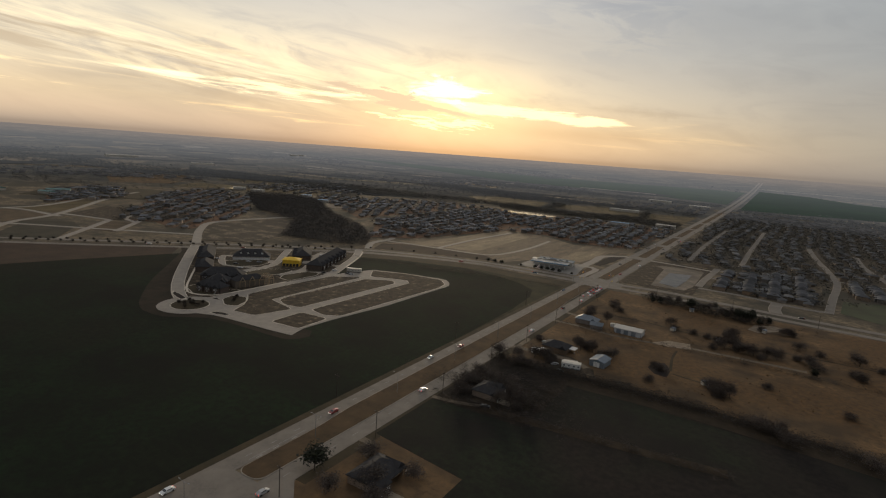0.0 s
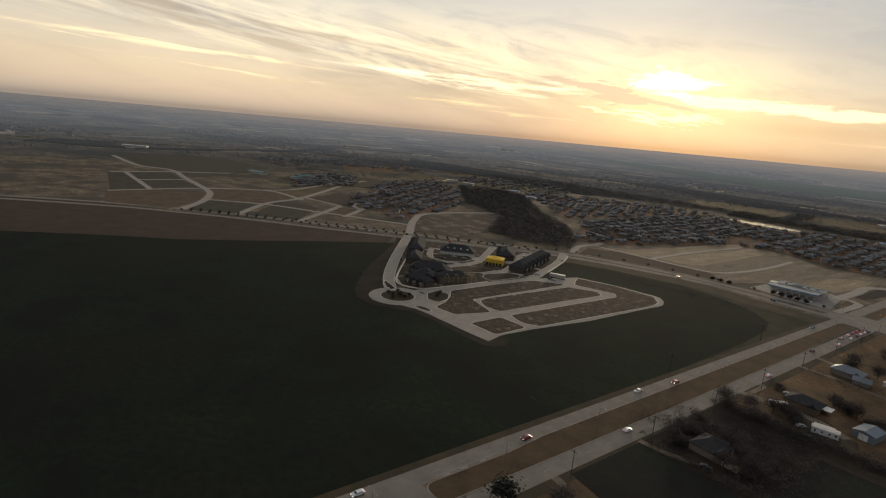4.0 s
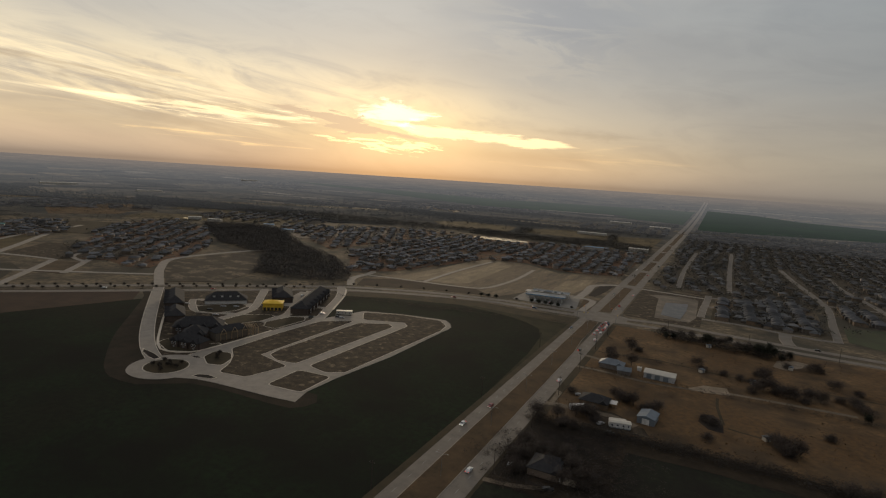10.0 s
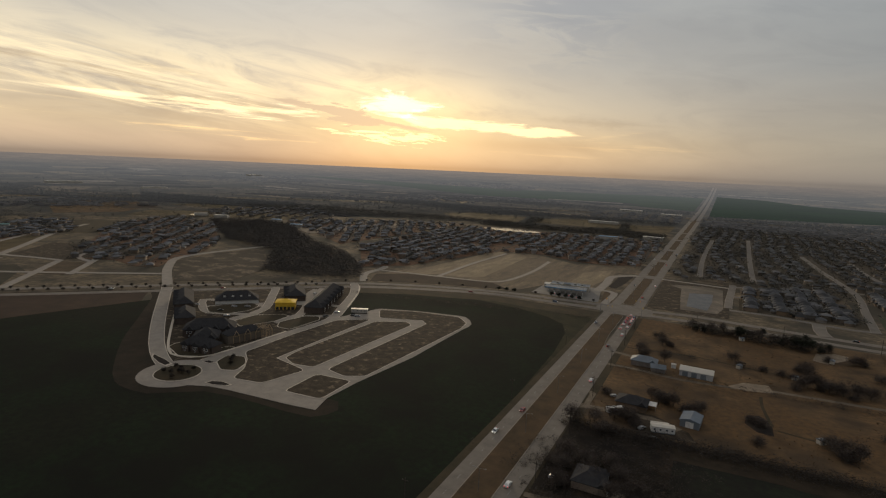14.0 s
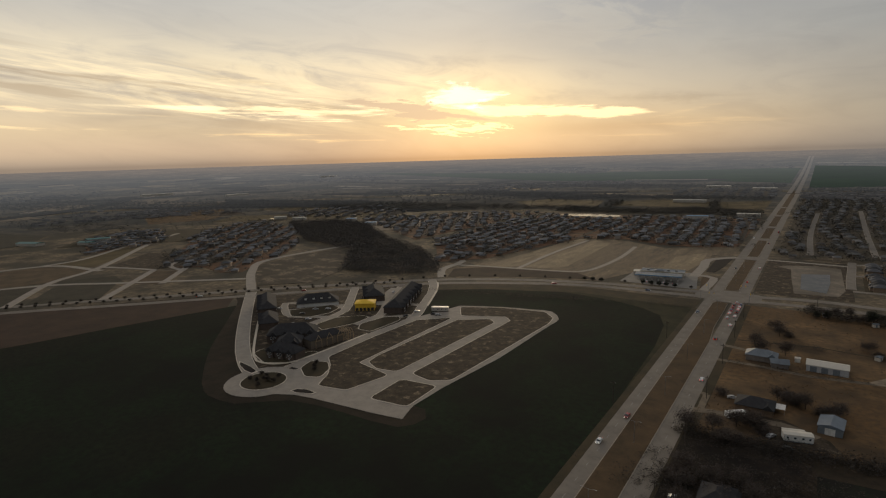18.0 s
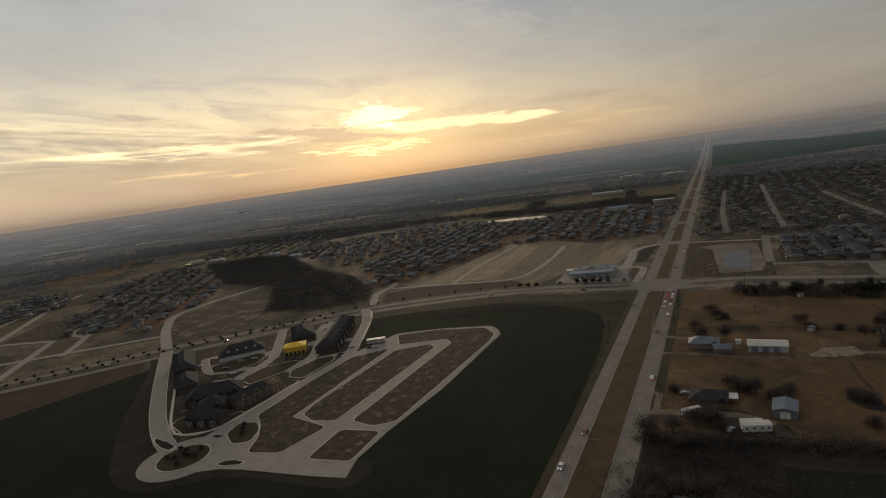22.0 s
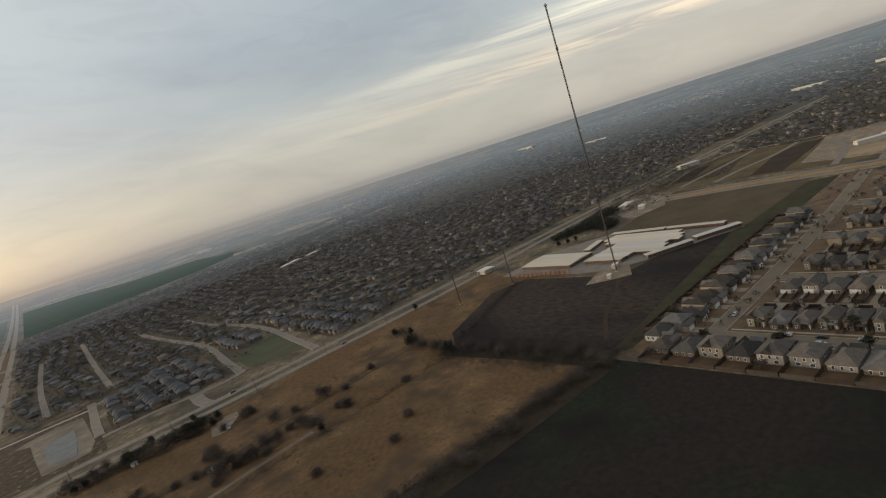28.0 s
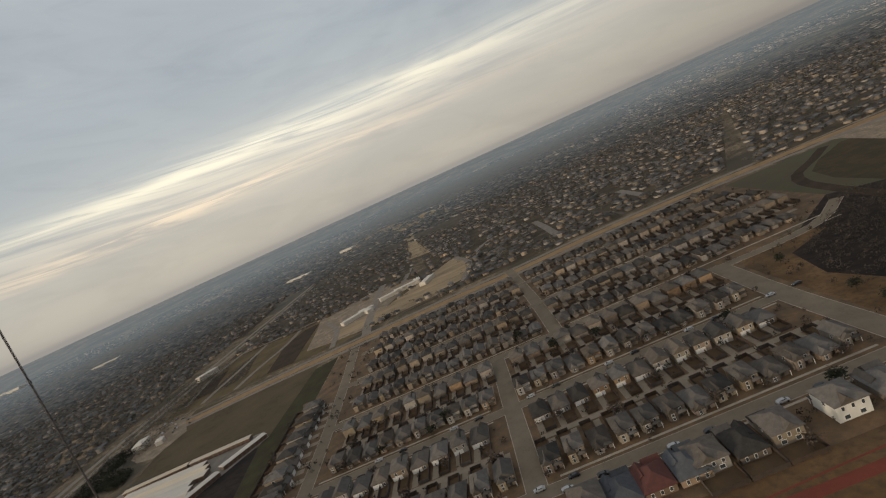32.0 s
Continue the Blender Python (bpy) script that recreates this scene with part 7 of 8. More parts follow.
field("pavement_station", [(-92, 64), (-36, 82), (-26, 16), (-30, 13), (-92, 17)], material("station_concrete", (0.205, 0.187, 0.163), None, 8, 0.8), "pale concrete forecourt of the filling station", 0.10, "forecourt")
field("ground_station_pad", [(48, 52), (66, 44), (69, 86), (69, 126), (47, 118)], material("wet_slab", (0.135, 0.135, 0.132), (0.070, 0.074, 0.078), 9, 0.6, third=(0.085, 0.088, 0.09)), "grey foundation slab on the pad", 0.2, "slab")
field("ground_detention_basin", [(134, -66), (142, -70), (156, -52), (158, -42), (150, -40), (138, -48)], M_PALE, "pale bare detention basin beside the trees", 0.08, "basin")

# ---- farm yards east of the highway ----
bn = root("barn", "long white metal barn with a low gabled roof", "barn", "", pose(65.5, -145, 0.05, 0, 0, -2))
part("wall", Geo().box(-9.2, 9.2, -4.8, 4.8, -0.2, 3.6), material("barn_siding", (0.42, 0.42, 0.42), (0.33, 0.33, 0.34), 3, 0.6, stretch=(1, 1, 0.1)), bn)
part("roof", Geo().hip(-9.2, 9.2, -4.8, 4.8, 3.6, 1.5, 0.3, True), M_WHITEMETAL, bn)
for x in (-6, -1, 4):
    part("sliding_door", Geo().box(x - 1.5, x + 1.5, -4.88, -4.803, 0, 3.0), M_GREYMETAL, bn)
bx_ = root("pump_house", "small white box shed beside the barn", "shed", "", pose(52, -137, 0.05))
part("wall", Geo().box(-1.3, 1.3, -1.3, 1.3, -0.1, 2.2), M_TRIM, bx_)
part("roof", Geo().hip(-1.3, 1.3, -1.3, 1.3, 2.2, 0.6, 0.2), M_WHITEMETAL, bx_)
placed(make_house("house", "old farmhouse with a blue-grey hipped roof", 15, 9, 3.2, 2.8, wing=False, storeys=1, roof=M_GREYMETAL), [(35, -142, 0)])
placed(make_house("house", "low farmhouse with a dark roof among bare trees", 15, 11, 3.2, 3.0, wing=False, storeys=1, roof=ROOF_SLATE), [(38, -213, 0)])
placed(make_house("house", "old ranch house with a dark roof under bare trees", 17, 11, 3.2, 3.2, storeys=1, roof=ROOF_SLATE), [(35, -386, 90)])
placed(make_house("house", "small ranch house with a grey roof beside a dirt lane", 13, 10, 3.2, 3.0, storeys=1, roof=ROOF_SLATE), [(34, -298, 90)])
placed(make_house("small_house", "small outbuilding with a pale gabled roof near the highway", 8, 6, 2.8, 1.8, True, wing=False, storeys=1, roof=M_GREYMETAL, category="shed"), [(44, -150, 10)])
tr = root("mobile_home", "white mobile home with a flat pale roof in the yard", "mobile home", "", pose(55, -236, 0.05, 0, 0, 15))
part("body", Geo().box(-5.2, 5.2, -2.0, 2.0, 0.5, 3.1), M_TRIM, tr)
part("roof", Geo().hip(-5.2, 5.2, -2.0, 2.0, 3.1, 0.45, 0.2, True), M_WHITEMETAL, tr)
part("skirting", Geo().box(-5.0, 5.0, -1.8, 1.8, -0.1, 0.5), M_GREYMETAL, tr)
part("annex", Geo().box(-4.6, 3.2, 2.05, 4.6, -0.1, 2.7), M_TRIM, tr, "white side annex")
part("annex_roof", Geo().hip(-4.6, 3.2, 2.05, 4.6, 2.7, 0.4, 0.2, True), M_WHITEMETAL, tr)
panels(tr, WIN_SMALL, "window", [(x, -2.03, 1.9, 0) for x in (-3.8, -1.2, 1.6, 4)])
sh = root("shed", "open-fronted blue-grey metal shed in the farm yard", "shed", "", pose(66.5, -219, 0.05, 0, 0, -6))
part("wall", Geo().box(-4.3, 4.3, -5.5, 5.5, -0.1, 3.4), M_GREYMETAL, sh)
part("roof", Geo().hip(-4.3, 4.3, -5.5, 5.5, 3.4, 1.3, 0.35, True), material("faded_blue_roof", (0.135, 0.16, 0.19), (0.10, 0.12, 0.14), 3, 0.5), sh)
part("door", Geo().box(-1.8, 1.8, -5.58, -5.503, 0, 2.9), M_TRIM, sh)
aw = root("carport", "white flat carport roof on thin posts", "carport", "", pose(47.5, -211, 0.05))
part("roof", Geo().box(-2.2, 2.2, -3.0, 3.0, 2.6, 2.75), M_TRIM, aw)
for x, y in ((-2, -2.8), (2, -2.8), (-2, 2.8), (2, 2.8)):
    part("post", Geo().box(x - 0.06, x + 0.06, y - 0.06, y + 0.06, -0.1, 2.6), M_STEEL, aw)
rv = root("motorhome", "parked white motorhome with a dark stripe", "motorhome", "", pose(31.5, -226.5, 0.08, 0, 0, 38))
part("body", Geo().box(-4.2, 4.2, -1.25, 1.25, 0.6, 3.1), M_TRIM, rv)
part("stripe", Geo().box(-4.0, 4.0, -1.28, -1.252, 1.3, 1.6), M_GREYMETAL, rv)
part("windscreen", Geo().box(4.2, 4.26, -1.1, 1.1, 1.7, 2.7), M_GLASS, rv)
for x in (-2.8, 2.8):
    for y in (-1.2, 1.2):
        part("wheel", Geo().tube((x, y - 0.12, 0.42), (x, y + 0.12, 0.42), 0.42, 0.42, 10), M_RUBBER, rv)

shed2 = root("garden_shed", "small pale metal shed standing in dry grass", "shed", "small sheds of the pasture")
part("wall", Geo().box(-1.6, 1.6, -1.3, 1.3, -0.1, 2.1), M_WHITEMETAL, shed2)
part("roof", Geo().hip(-1.6, 1.6, -1.3, 1.3, 2.1, 0.6, 0.2, True), M_GREYMETAL, shed2)
part("door", Geo().box(-0.5, 0.5, -1.36, -1.303, 0, 1.9), M_GREYMETAL, shed2)
placed(shed2, [(119, -117, 10), (89, -113.5, 60), (92, -43, 20), (65, -31, 0), (121, -208, 40), (145, -66, 75)])

# ---- storage yard and masts ----
GROUP_S = "storage buildings"
M_CREAM = material("cream_metal_roof", (0.50, 0.43, 0.33), (0.40, 0.345, 0.265), 4, 0.6, rand=0.15, stretch=(1, 0.15, 1))


M_STOREWALL = material("storage_brick", (0.135, 0.100, 0.078), (0.09, 0.068, 0.054), 2, 0.85)


def store(w, d, h, x, y, turn, label, flat=0.6):
    e = root("storage_building", label, "storage building", GROUP_S, pose(x, y, 0.05, 0, 0, turn))
    part("wall", Geo().box(-w / 2, w / 2, -d / 2, d / 2, -0.2, h), M_STOREWALL, e)
    part("roof", Geo().hip(-w / 2, w / 2, -d / 2, d / 2, h, flat, 0.4, True), M_CREAM, e)
    n = int(d / 3.6)
    mesh = STORE_DOOR
    for k in range(n):
        yy = -d / 2 + (k + 0.5) * d / n
        o = put(e, "roller_door", mesh)
        o.location = (-w / 2 - 0.02, yy, 0.05)
    return e


STORE_DOOR = Geo().box(-0.05, 0.02, -1.3, 1.3, 0, 2.3).mesh("roller_door", material("rust_red_doors", (0.105, 0.062, 0.046), None, 2, 0.6))
store(33, 56, 2.9, 444, -99, 0, "large white-roofed storage building by the road", 0.9)
for k, (y0, y1) in enumerate(((-172, -137), (-173, -138), (-196, -139), (-194, -140), (-190, -141), (-198, -128), (-194, -121), (-188, -122))):
    store(9.0, y1 - y0, 2.9 + 0.05 * k, 440 + 8.9 * k, (y0 + y1) / 2, 0, "long white-roofed storage building in a stepped row", 0.35)
store(6.5, 38, 2.8, 460, -200, 57, "narrow white-roofed storage row along the field", 0.4)
store(6.5, 37, 2.8, 498, -221, 53, "narrow white-roofed storage row at the field corner", 0.4)
store(6.0, 53, 2.8, 517.5, -139, 3, "narrow white-roofed storage row beside the meadow", 0.4)
store(6.0, 50, 2.8, 519.5, -193, 1, "narrow white-roofed storage row at the yard's end", 0.4)
store(6.0, 29, 2.8, 482, -113.5, -80, "short white-roofed storage row beside the yard", 0.4)
kk = root("gate_canopy", "white flat-roofed gate office by the cross road", "canopy", "", pose(424, -23, 0.05))
part("roof", Geo().box(-7, 7, -6, 6, 4.0, 4.5), M_WHITEMETAL, kk)
part("wall", Geo().box(-5, 5, -4, 4, -0.1, 4.0), M_PALEWALL, kk)
for x, y in ((-6.6, -5.6), (6.6, -5.6), (-6.6, 5.6), (6.6, 5.6)):
    part("post", Geo().box(x - 0.15, x + 0.15, y - 0.15, y + 0.15, -0.1, 4.0), M_STEEL, kk)
field("pavement_storage", [(411, -60), (468, -58), (526, -104), (526, -226), (510, -236), (440, -192), (424, -178), (414, -150)], M_CONCRETE, "pale concrete yard between storage buildings", 0.07, "yard")
field("pavement_mast", [(388, -172), (400, -190), (408, -199), (434, -180), (428, -166), (408, -166)], M_PALE, "pale gravel compound at the mast's foot", 0.09, "compound")
wl_ = root("yard_wall", "long low brick wall along the storage yard", "wall", "")
for k in range(12):
    y = -80 - 4.6 * k
    part("panel", Geo().box(407.6 + 0.7 * k, 408.2 + 0.7 * k, y - 4.5, y, 0, 3.0), material("yard_brick", (0.20, 0.12, 0.085), None, 2, 0.85) if k == 0 else bpy.data.materials["yard_brick"], wl_)


def mast(x, y, height, side, label, clusters=()):
    """A slender triangular lattice mast with antenna clusters."""
    e = root("radio_mast", label, "mast", "radio masts", pose(x, y, 0))
    c = [(side / 1.732 * math.cos(radians(a)), side / 1.732 * math.sin(radians(a))) for a in (90, 210, 330)]
    for px_, py_ in c:
        part("leg", Geo().tube((px_, py_, 0), (px_, py_, height), 0.12, 0.11, 5), M_DARKSTEEL, e)
    step = 1.0 * side
    g = Geo()
    z, k = 0.0, 0
    while z + step <= height:
        for i in range(3):
            (x0, y0), (x1, y1) = c[i], c[(i + 1) % 3]
            if k % 2:
                x0, y0, x1, y1 = x1, y1, x0, y0
            g.tube((x0, y0, z), (x1, y1, z + step), 0.05, 0.05, 4)
            g.tube((x0, y0, z), (x1, y1, z), 0.05, 0.05, 4)
        z, k = z + step, k + 1
    part("bracing", g, M_DARKSTEEL, e)
    part("cable_run", Geo().tube((0, 0, 0), (0, 0, height - 2), 0.30 * side, 0.28 * side, 6), M_DARKSTEEL, e, "dark bundle of feed cables")
    part("footing", Geo().box(-1.2 * side, 1.2 * side, -1.2 * side, 1.2 * side, -0.3, 0.5), M_KERB, e)
    for z, reach in clusters:
        b = part("antenna_frame", Geo().box(-reach, reach, -0.12, 0.12, z - 0.12, z + 0.12).box(-0.12, 0.12, -reach, reach, z - 0.1, z + 0.1), M_DARKSTEEL, e)
        for i in range(6):
            a = radians(60 * i)
            part("antenna_panel", Geo().box(reach * math.cos(a) - 0.12, reach * math.cos(a) + 0.12, reach * math.sin(a) - 0.12, reach * math.sin(a) + 0.12, z - 0.9, z + 0.9), M_GREYMETAL, b)
    return e


mast(416, -181, 202, 1.0, "very tall dark lattice radio mast with antenna rings", ((200.5, 0.9), (170, 0.8), (112, 0.8)))
mast(347, -71, 47, 0.8, "short slim lattice mast in dry grass")
mast(392, -91, 32, 0.7, "small slim lattice mast at the field's edge")
for x, y, w_, d_ in ((425, -174, 8, 4), (402, -184, 4, 3)):
    e = root("equipment_hut", "small pale equipment hut at the mast's foot", "hut", "", pose(x, y, 0.05, 0, 0, 20))
    part("wall", Geo().box(-w_ / 2, w_ / 2, -d_ / 2, d_ / 2, -0.1, 2.8), M_PALEWALL, e)
    part("roof", Geo().box(-w_ / 2 - 0.2, w_ / 2 + 0.2, -d_ / 2 - 0.2, d_ / 2 + 0.2, 2.8, 3.0), M_WHITEMETAL, e)

# pale flat-roofed buildings by the boulevard and beyond
for x, y, w_, d_, turn, h_ in ((802, -258, 48, 9, -50, 4.5), (808, -268, 26, 9, 38, 4.2), (842, -296, 26, 9, -70, 4.5), (852, -322, 36, 10, -80, 5), (834, -352, 34, 9, -20, 4.5), (866, -336, 20, 8, 10, 4.2), (636, -52, 22, 10, 10, 5), (620, -82, 12, 7, 20, 4), (851, -21, 30, 11, -35, 6), (1838, 828, 90, 24, -85, 7), (1805, 118, 90, 24, 70, 7), (2400, 1690, 160, 30, 75, 9), (2053, 0, 60, 26, 60, 9), (-2030, 640, 110, 30, 80, 8), (-2290, 1790, 90, 30, 50, 8), (-880, 276, 26, 12, 50, 5), (-1500, -280, 60, 20, 60, 7), (-1690, 750, 80, 24, 75, 7),
                               (-116, 545, 34, 14, 12, 6), (-44, 606, 36, 15, 4, 6), (-704, 305, 20, 14, 30, 5), (-621, 268, 22, 14, 30, 5), (-190, 880, 70, 14, 6, 6), (-826, 280, 26, 14, 30, 5), (-205, 1420, 70, 26, 0, 7), (-72, 1330, 60, 26, 0, 7), (525, 720, 60, 16, 30, 6), (590, 748, 40, 14, 30, 6)):
    roof = M_BLUE if (x, y) in ((-116, 545), (-704, 305), (-621, 268)) else M_WHITEMETAL
    e = root("flat_roofed_building", "low building with a blue metal roof" if roof is M_BLUE else "low building with a broad pale flat roof", "building", "", pose(x, y, land(x, y), 0, 0, turn))
    part("wall", Geo().box(-w_ / 2, w_ / 2, -d_ / 2, d_ / 2, -0.5, h_), M_PALEWALL, e)
    part("roof", Geo().hip(-w_ / 2, w_ / 2, -d_ / 2, d_ / 2, h_, 0.8, 0.3), roof, e)
M_TEAL = material("teal_metal_roof", (0.10, 0.20, 0.185), (0.075, 0.15, 0.14), 6, 0.6)
for x, y, w_, d_, turn in ((-962, -146, 40, 16, 20), (-905, -72, 34, 14, 60), (-880, -100, 24, 12, 20)):
    e = root("long_building", "long low building with a teal metal roof", "building", "", pose(x, y, 0.3, 0, 0, turn))
    part("wall", Geo().box(-w_ / 2, w_ / 2, -d_ / 2, d_ / 2, -0.5, 4.0), M_PALEWALL, e)
    part("roof", Geo().hip(-w_ / 2, w_ / 2, -d_ / 2, d_ / 2, 4.0, 1.6, 0.5, True), M_TEAL, e)
for nm, pts in (("water_pond_north", ring(-306, 545, 24, 20, 2.5)), ("water_pond_west", ring(-886, 276, 13, 14, 2.0))):
    field(nm, pts, M_WATER, "still pond mirroring the bright sky", 0.5, "pond")

# ---- cars ----


def make_car(paint, label, lit):
    e = root("car", label, "car", "cars on the roads")
    prof = [(-2.3, 0.35), (2.25, 0.35), (2.3, 0.75), (1.3, 0.95), (0.6, 1.42), (-1.2, 1.45), (-2.0, 0.98), (-2.3, 0.9)]
    n = len(prof)
    p = [(x * 1.0, s * (0.92 if z < 1.2 else 0.74), z) for s in (-1, 1) for x, z in prof]
    body = Geo().add(p, [tuple(range(n)), tuple(range(2 * n - 1, n - 1, -1))] + [((i + 1) % n, i, i + n, (i + 1) % n + n) for i in range(n)])
    part("body", body, paint, e)
    part("side_glass", Geo().box(-1.15, 0.65, -0.86, 0.86, 1.0, 1.34), M_GLASS, e)
    part("windscreen", Geo().add([(1.3, -0.75, 0.99), (1.3, 0.75, 0.99), (0.68, 0.68, 1.41), (0.68, -0.68, 1.41)], [(0, 1, 2, 3)]), M_GLASS, e)
    for x in (-1.4, 1.4):
        for y in (-0.85, 0.85):
            part("wheel", Geo().tube((x, y - 0.1, 0.33), (x, y + 0.1, 0.33), 0.33, 0.33, 10), M_RUBBER, e)
    for y in (-0.65, 0.65):
        part("tail_lamp", Geo().box(-2.36, -2.28, y - 0.2, y + 0.2, 0.7, 0.9), M_TAIL if lit else M_REDROOF, e)
        part("head_lamp", Geo().box(2.24, 2.32, y - 0.18, y + 0.18, 0.58, 0.72), M_HEAD if lit else M_TRIM, e)
    return e


traffic = [[] for _ in CAR_PAINT]
CARS = [make_car(p, c + " car driving on the pale road", True) for p, c in zip(CAR_PAINT, ("white", "silver", "black", "dark red", "dark blue"))]
north = [(12, -416), (8, -316), (12, -190), (8, -118), (12, -84), (8, -66), (12, -60), (8, -53), (12, -48), (8, -44), (12, -40), (8, -36), (12, -32), (8, -28), (12, -25), (9, -20), (8, 60), (12, 130), (8, 300), (12, 420)]
south = [(-12.4, -278), (-9, -250), (-12, -434), (-12.4, -60), (-8, 120), (-12, 340), (-9, -360)]
for k, (x, y) in enumerate(north):
    traffic[(k * 7 + 1) % 5 if k not in (1, 4, 6, 10) else 0].append((x, y, 90))
for k, (x, y) in enumerate(south):
    traffic[(k * 3) % 5 if k not in (0, 2) else 0].append((x, y, -90))
for x, y, a in ((-60, -10, 0), (-140, -22, 20), (-330, -152, 45), (-400, -212, 48), (170, 6, 180), (260, -14, 0), (430, 6, 180), (-45, 22, 0), (-70, 24, 90), (-55, 24, 90)):
    traffic[rnd.randrange(5)].append((x, y, a))
for first, spots in zip(CARS, traffic):
    for o in placed(first, spots):
        o.location.z += 0.09
parked = make_car(CAR_PAINT[1], "silver parked car by the kerb", False)
pk = [(-256, -214, 40), (-196, -158, 60), (-252, -118, 110), (640, -70, 20), (652, -66, 10), (664, -74, 40), (676, -62, 80), (684, -50, 0), (648, -84, 30)] + [(325 - 1.4, -330 - 29 * k, 90) for k in range(4)] + [(317.6, -345 - 41 * k, -90) for k in range(5)] + [(400.2, -340 - 43 * k, 90) for k in range(6)] + [(344, -299, 180), (-272, -192, 40), (-264, -186, 40), (-300, -205, 30), (28, -206, 20), (22, -302, 10), (46, -238, 60), (-176, -158, 30)]
for o in placed(parked, pk):
    o["group"] = "parked cars"
    o.location.z += 0.1
parked2 = make_car(CAR_PAINT[2], "dark parked car by the kerb", False)
for o in placed(parked2, [(x + rnd.uniform(-0.3, 0.3), y - 14, a) for x, y, a in pk[:26]] + [(52, -246, 10), (40, -312, 30), (-180, -158, 20)]):
    o["group"] = "parked cars"
    o.location.z += 0.1

# ---- poles and lamps ----
po = root("utility_pole", "brown wooden utility pole with a crossarm", "pole", "utility poles along the highway")
part("pole", Geo().tube((0, 0, -0.5), (0, 0, 11.5), 0.17, 0.12, 8), M_BARK, po)
part("crossarm", Geo().box(-1.3, 1.3, -0.07, 0.07, 10.4, 10.6), M_BARK, po)
for x in (-1.1, 0, 1.1):
    part("insulator", Geo().tube((x, 0, 10.6), (x, 0, 10.9), 0.06, 0.05, 6), M_STEEL, po)
placed(po, [(17.5, y, 0) for y in (-414, -364, -313, -262, -212, -160, -108, -60)] + [(-18.5, y, 0) for y in (-348, -240, -130)] + [(x, -23, 90) for x in (60, 120, 180, 240, 300, 360)])
lp = root("street_lamp", "slim grey street lamp with two arms on the median", "street lamp", "street lamps on the median")
part("pole", Geo().tube((0, 0, 0), (0, 0, 9.5), 0.11, 0.07, 8), M_STEEL, lp)
part("arm", Geo().tube((0, 0, 9.4), (2.2, 0, 9.8), 0.05, 0.04, 6).tube((0, 0, 9.4), (-2.2, 0, 9.8), 0.05, 0.04, 6), M_STEEL, lp)
for x in (-2.4, 2.4):
    part("lamp_head", Geo().box(x - 0.35, x + 0.35, -0.13, 0.13, 9.72, 9.86), M_STEEL, lp)
for o in placed(lp, [(0, y, 0) for y in (-436, -380, -326, -272, -218, -164, -110, -56, 50, 110, 230, 290, 400)]):
    o.location.z = 0.25
sg = root("traffic_signal", "traffic signal on a long steel arm at the crossing", "traffic signal", "traffic signals at the crossing")
part("pole", Geo().tube((0, 0, 0), (0, 0, 6.4), 0.14, 0.11, 8), M_STEEL, sg)
part("arm", Geo().tube((0, 0, 6.1), (-11, 0, 6.5), 0.1, 0.06, 6), M_STEEL, sg)
for x in (-6, -9.5):
    s_ = part("signal_box", Geo().box(x - 0.2, x + 0.2, -0.16, 0.16, 5.6, 6.7), M_YELLOW, sg)
    part("red_lens", Geo().tube((x, -0.2, 6.45), (x, -0.165, 6.45), 0.11, 0.11, 8), M_TAIL, s_)
placed(sg, [(17, 16, 0), (-17, -19, 180), (-17, 16, 90), (17, -19, -90)])

# ---- trees ----


def make_tree(name, label, height, crown, mat, facets, leaf, seed, lift=0.35, group="", squash=0.8):
    """A tapered trunk, forking limbs and a ragged crown of small facets."""
    r = random.Random(seed)
    e = root(name, label, "tree" if height > 3 else "bush", group)
    g = Geo().tube((0, 0, -0.3), (0, 0, height * 0.5), height * 0.035, height * 0.02, 7)
    tips = []
    for k in range(7):
        a, z = 2.4 * k, height * (0.28 + 0.05 * k)
        b = Vector((math.cos(a) * crown * r.uniform(0.45, 0.8), math.sin(a) * crown * r.uniform(0.45, 0.8), height * r.uniform(0.6, 0.92)))
        g.tube((0, 0, z), b, height * 0.015, height * 0.005, 5)
        tips.append(b)
        for _ in range(2):
            c = b.lerp(Vector((0, 0, z)), 0.4) + Vector((r.uniform(-1, 1), r.uniform(-1, 1), r.uniform(0.2, 1))) * crown * 0.45
            g.tube(b.lerp(Vector((0, 0, z)), 0.4), c, height * 0.008, height * 0.003, 4)
            tips.append(c)
    part("trunk", g, M_BARK, e)
    cg = Geo()
    for k in range(facets):
        t = tips[k % len(tips)]
        c = t * r.uniform(0.75, 1.05) + Vector((r.gauss(0, 1), r.gauss(0, 1), r.gauss(0, squash))) * crown * 0.28
        if c.z < height * lift:
            c.z = height * lift + r.uniform(0, height * 0.15)
        u, v = Vector((r.gauss(0, 1), r.gauss(0, 1), r.gauss(0, 0.5))) * leaf, Vector((r.gauss(0, 1), r.gauss(0, 1), r.gauss(0, 0.5))) * leaf
        cg.add([c - u - v, c + u - v * 0.6, c + u * 0.7 + v, c - u * 0.8 + v * 0.9], [(0, 1, 2, 3)])
    part("crown", cg, mat, e)
    return e


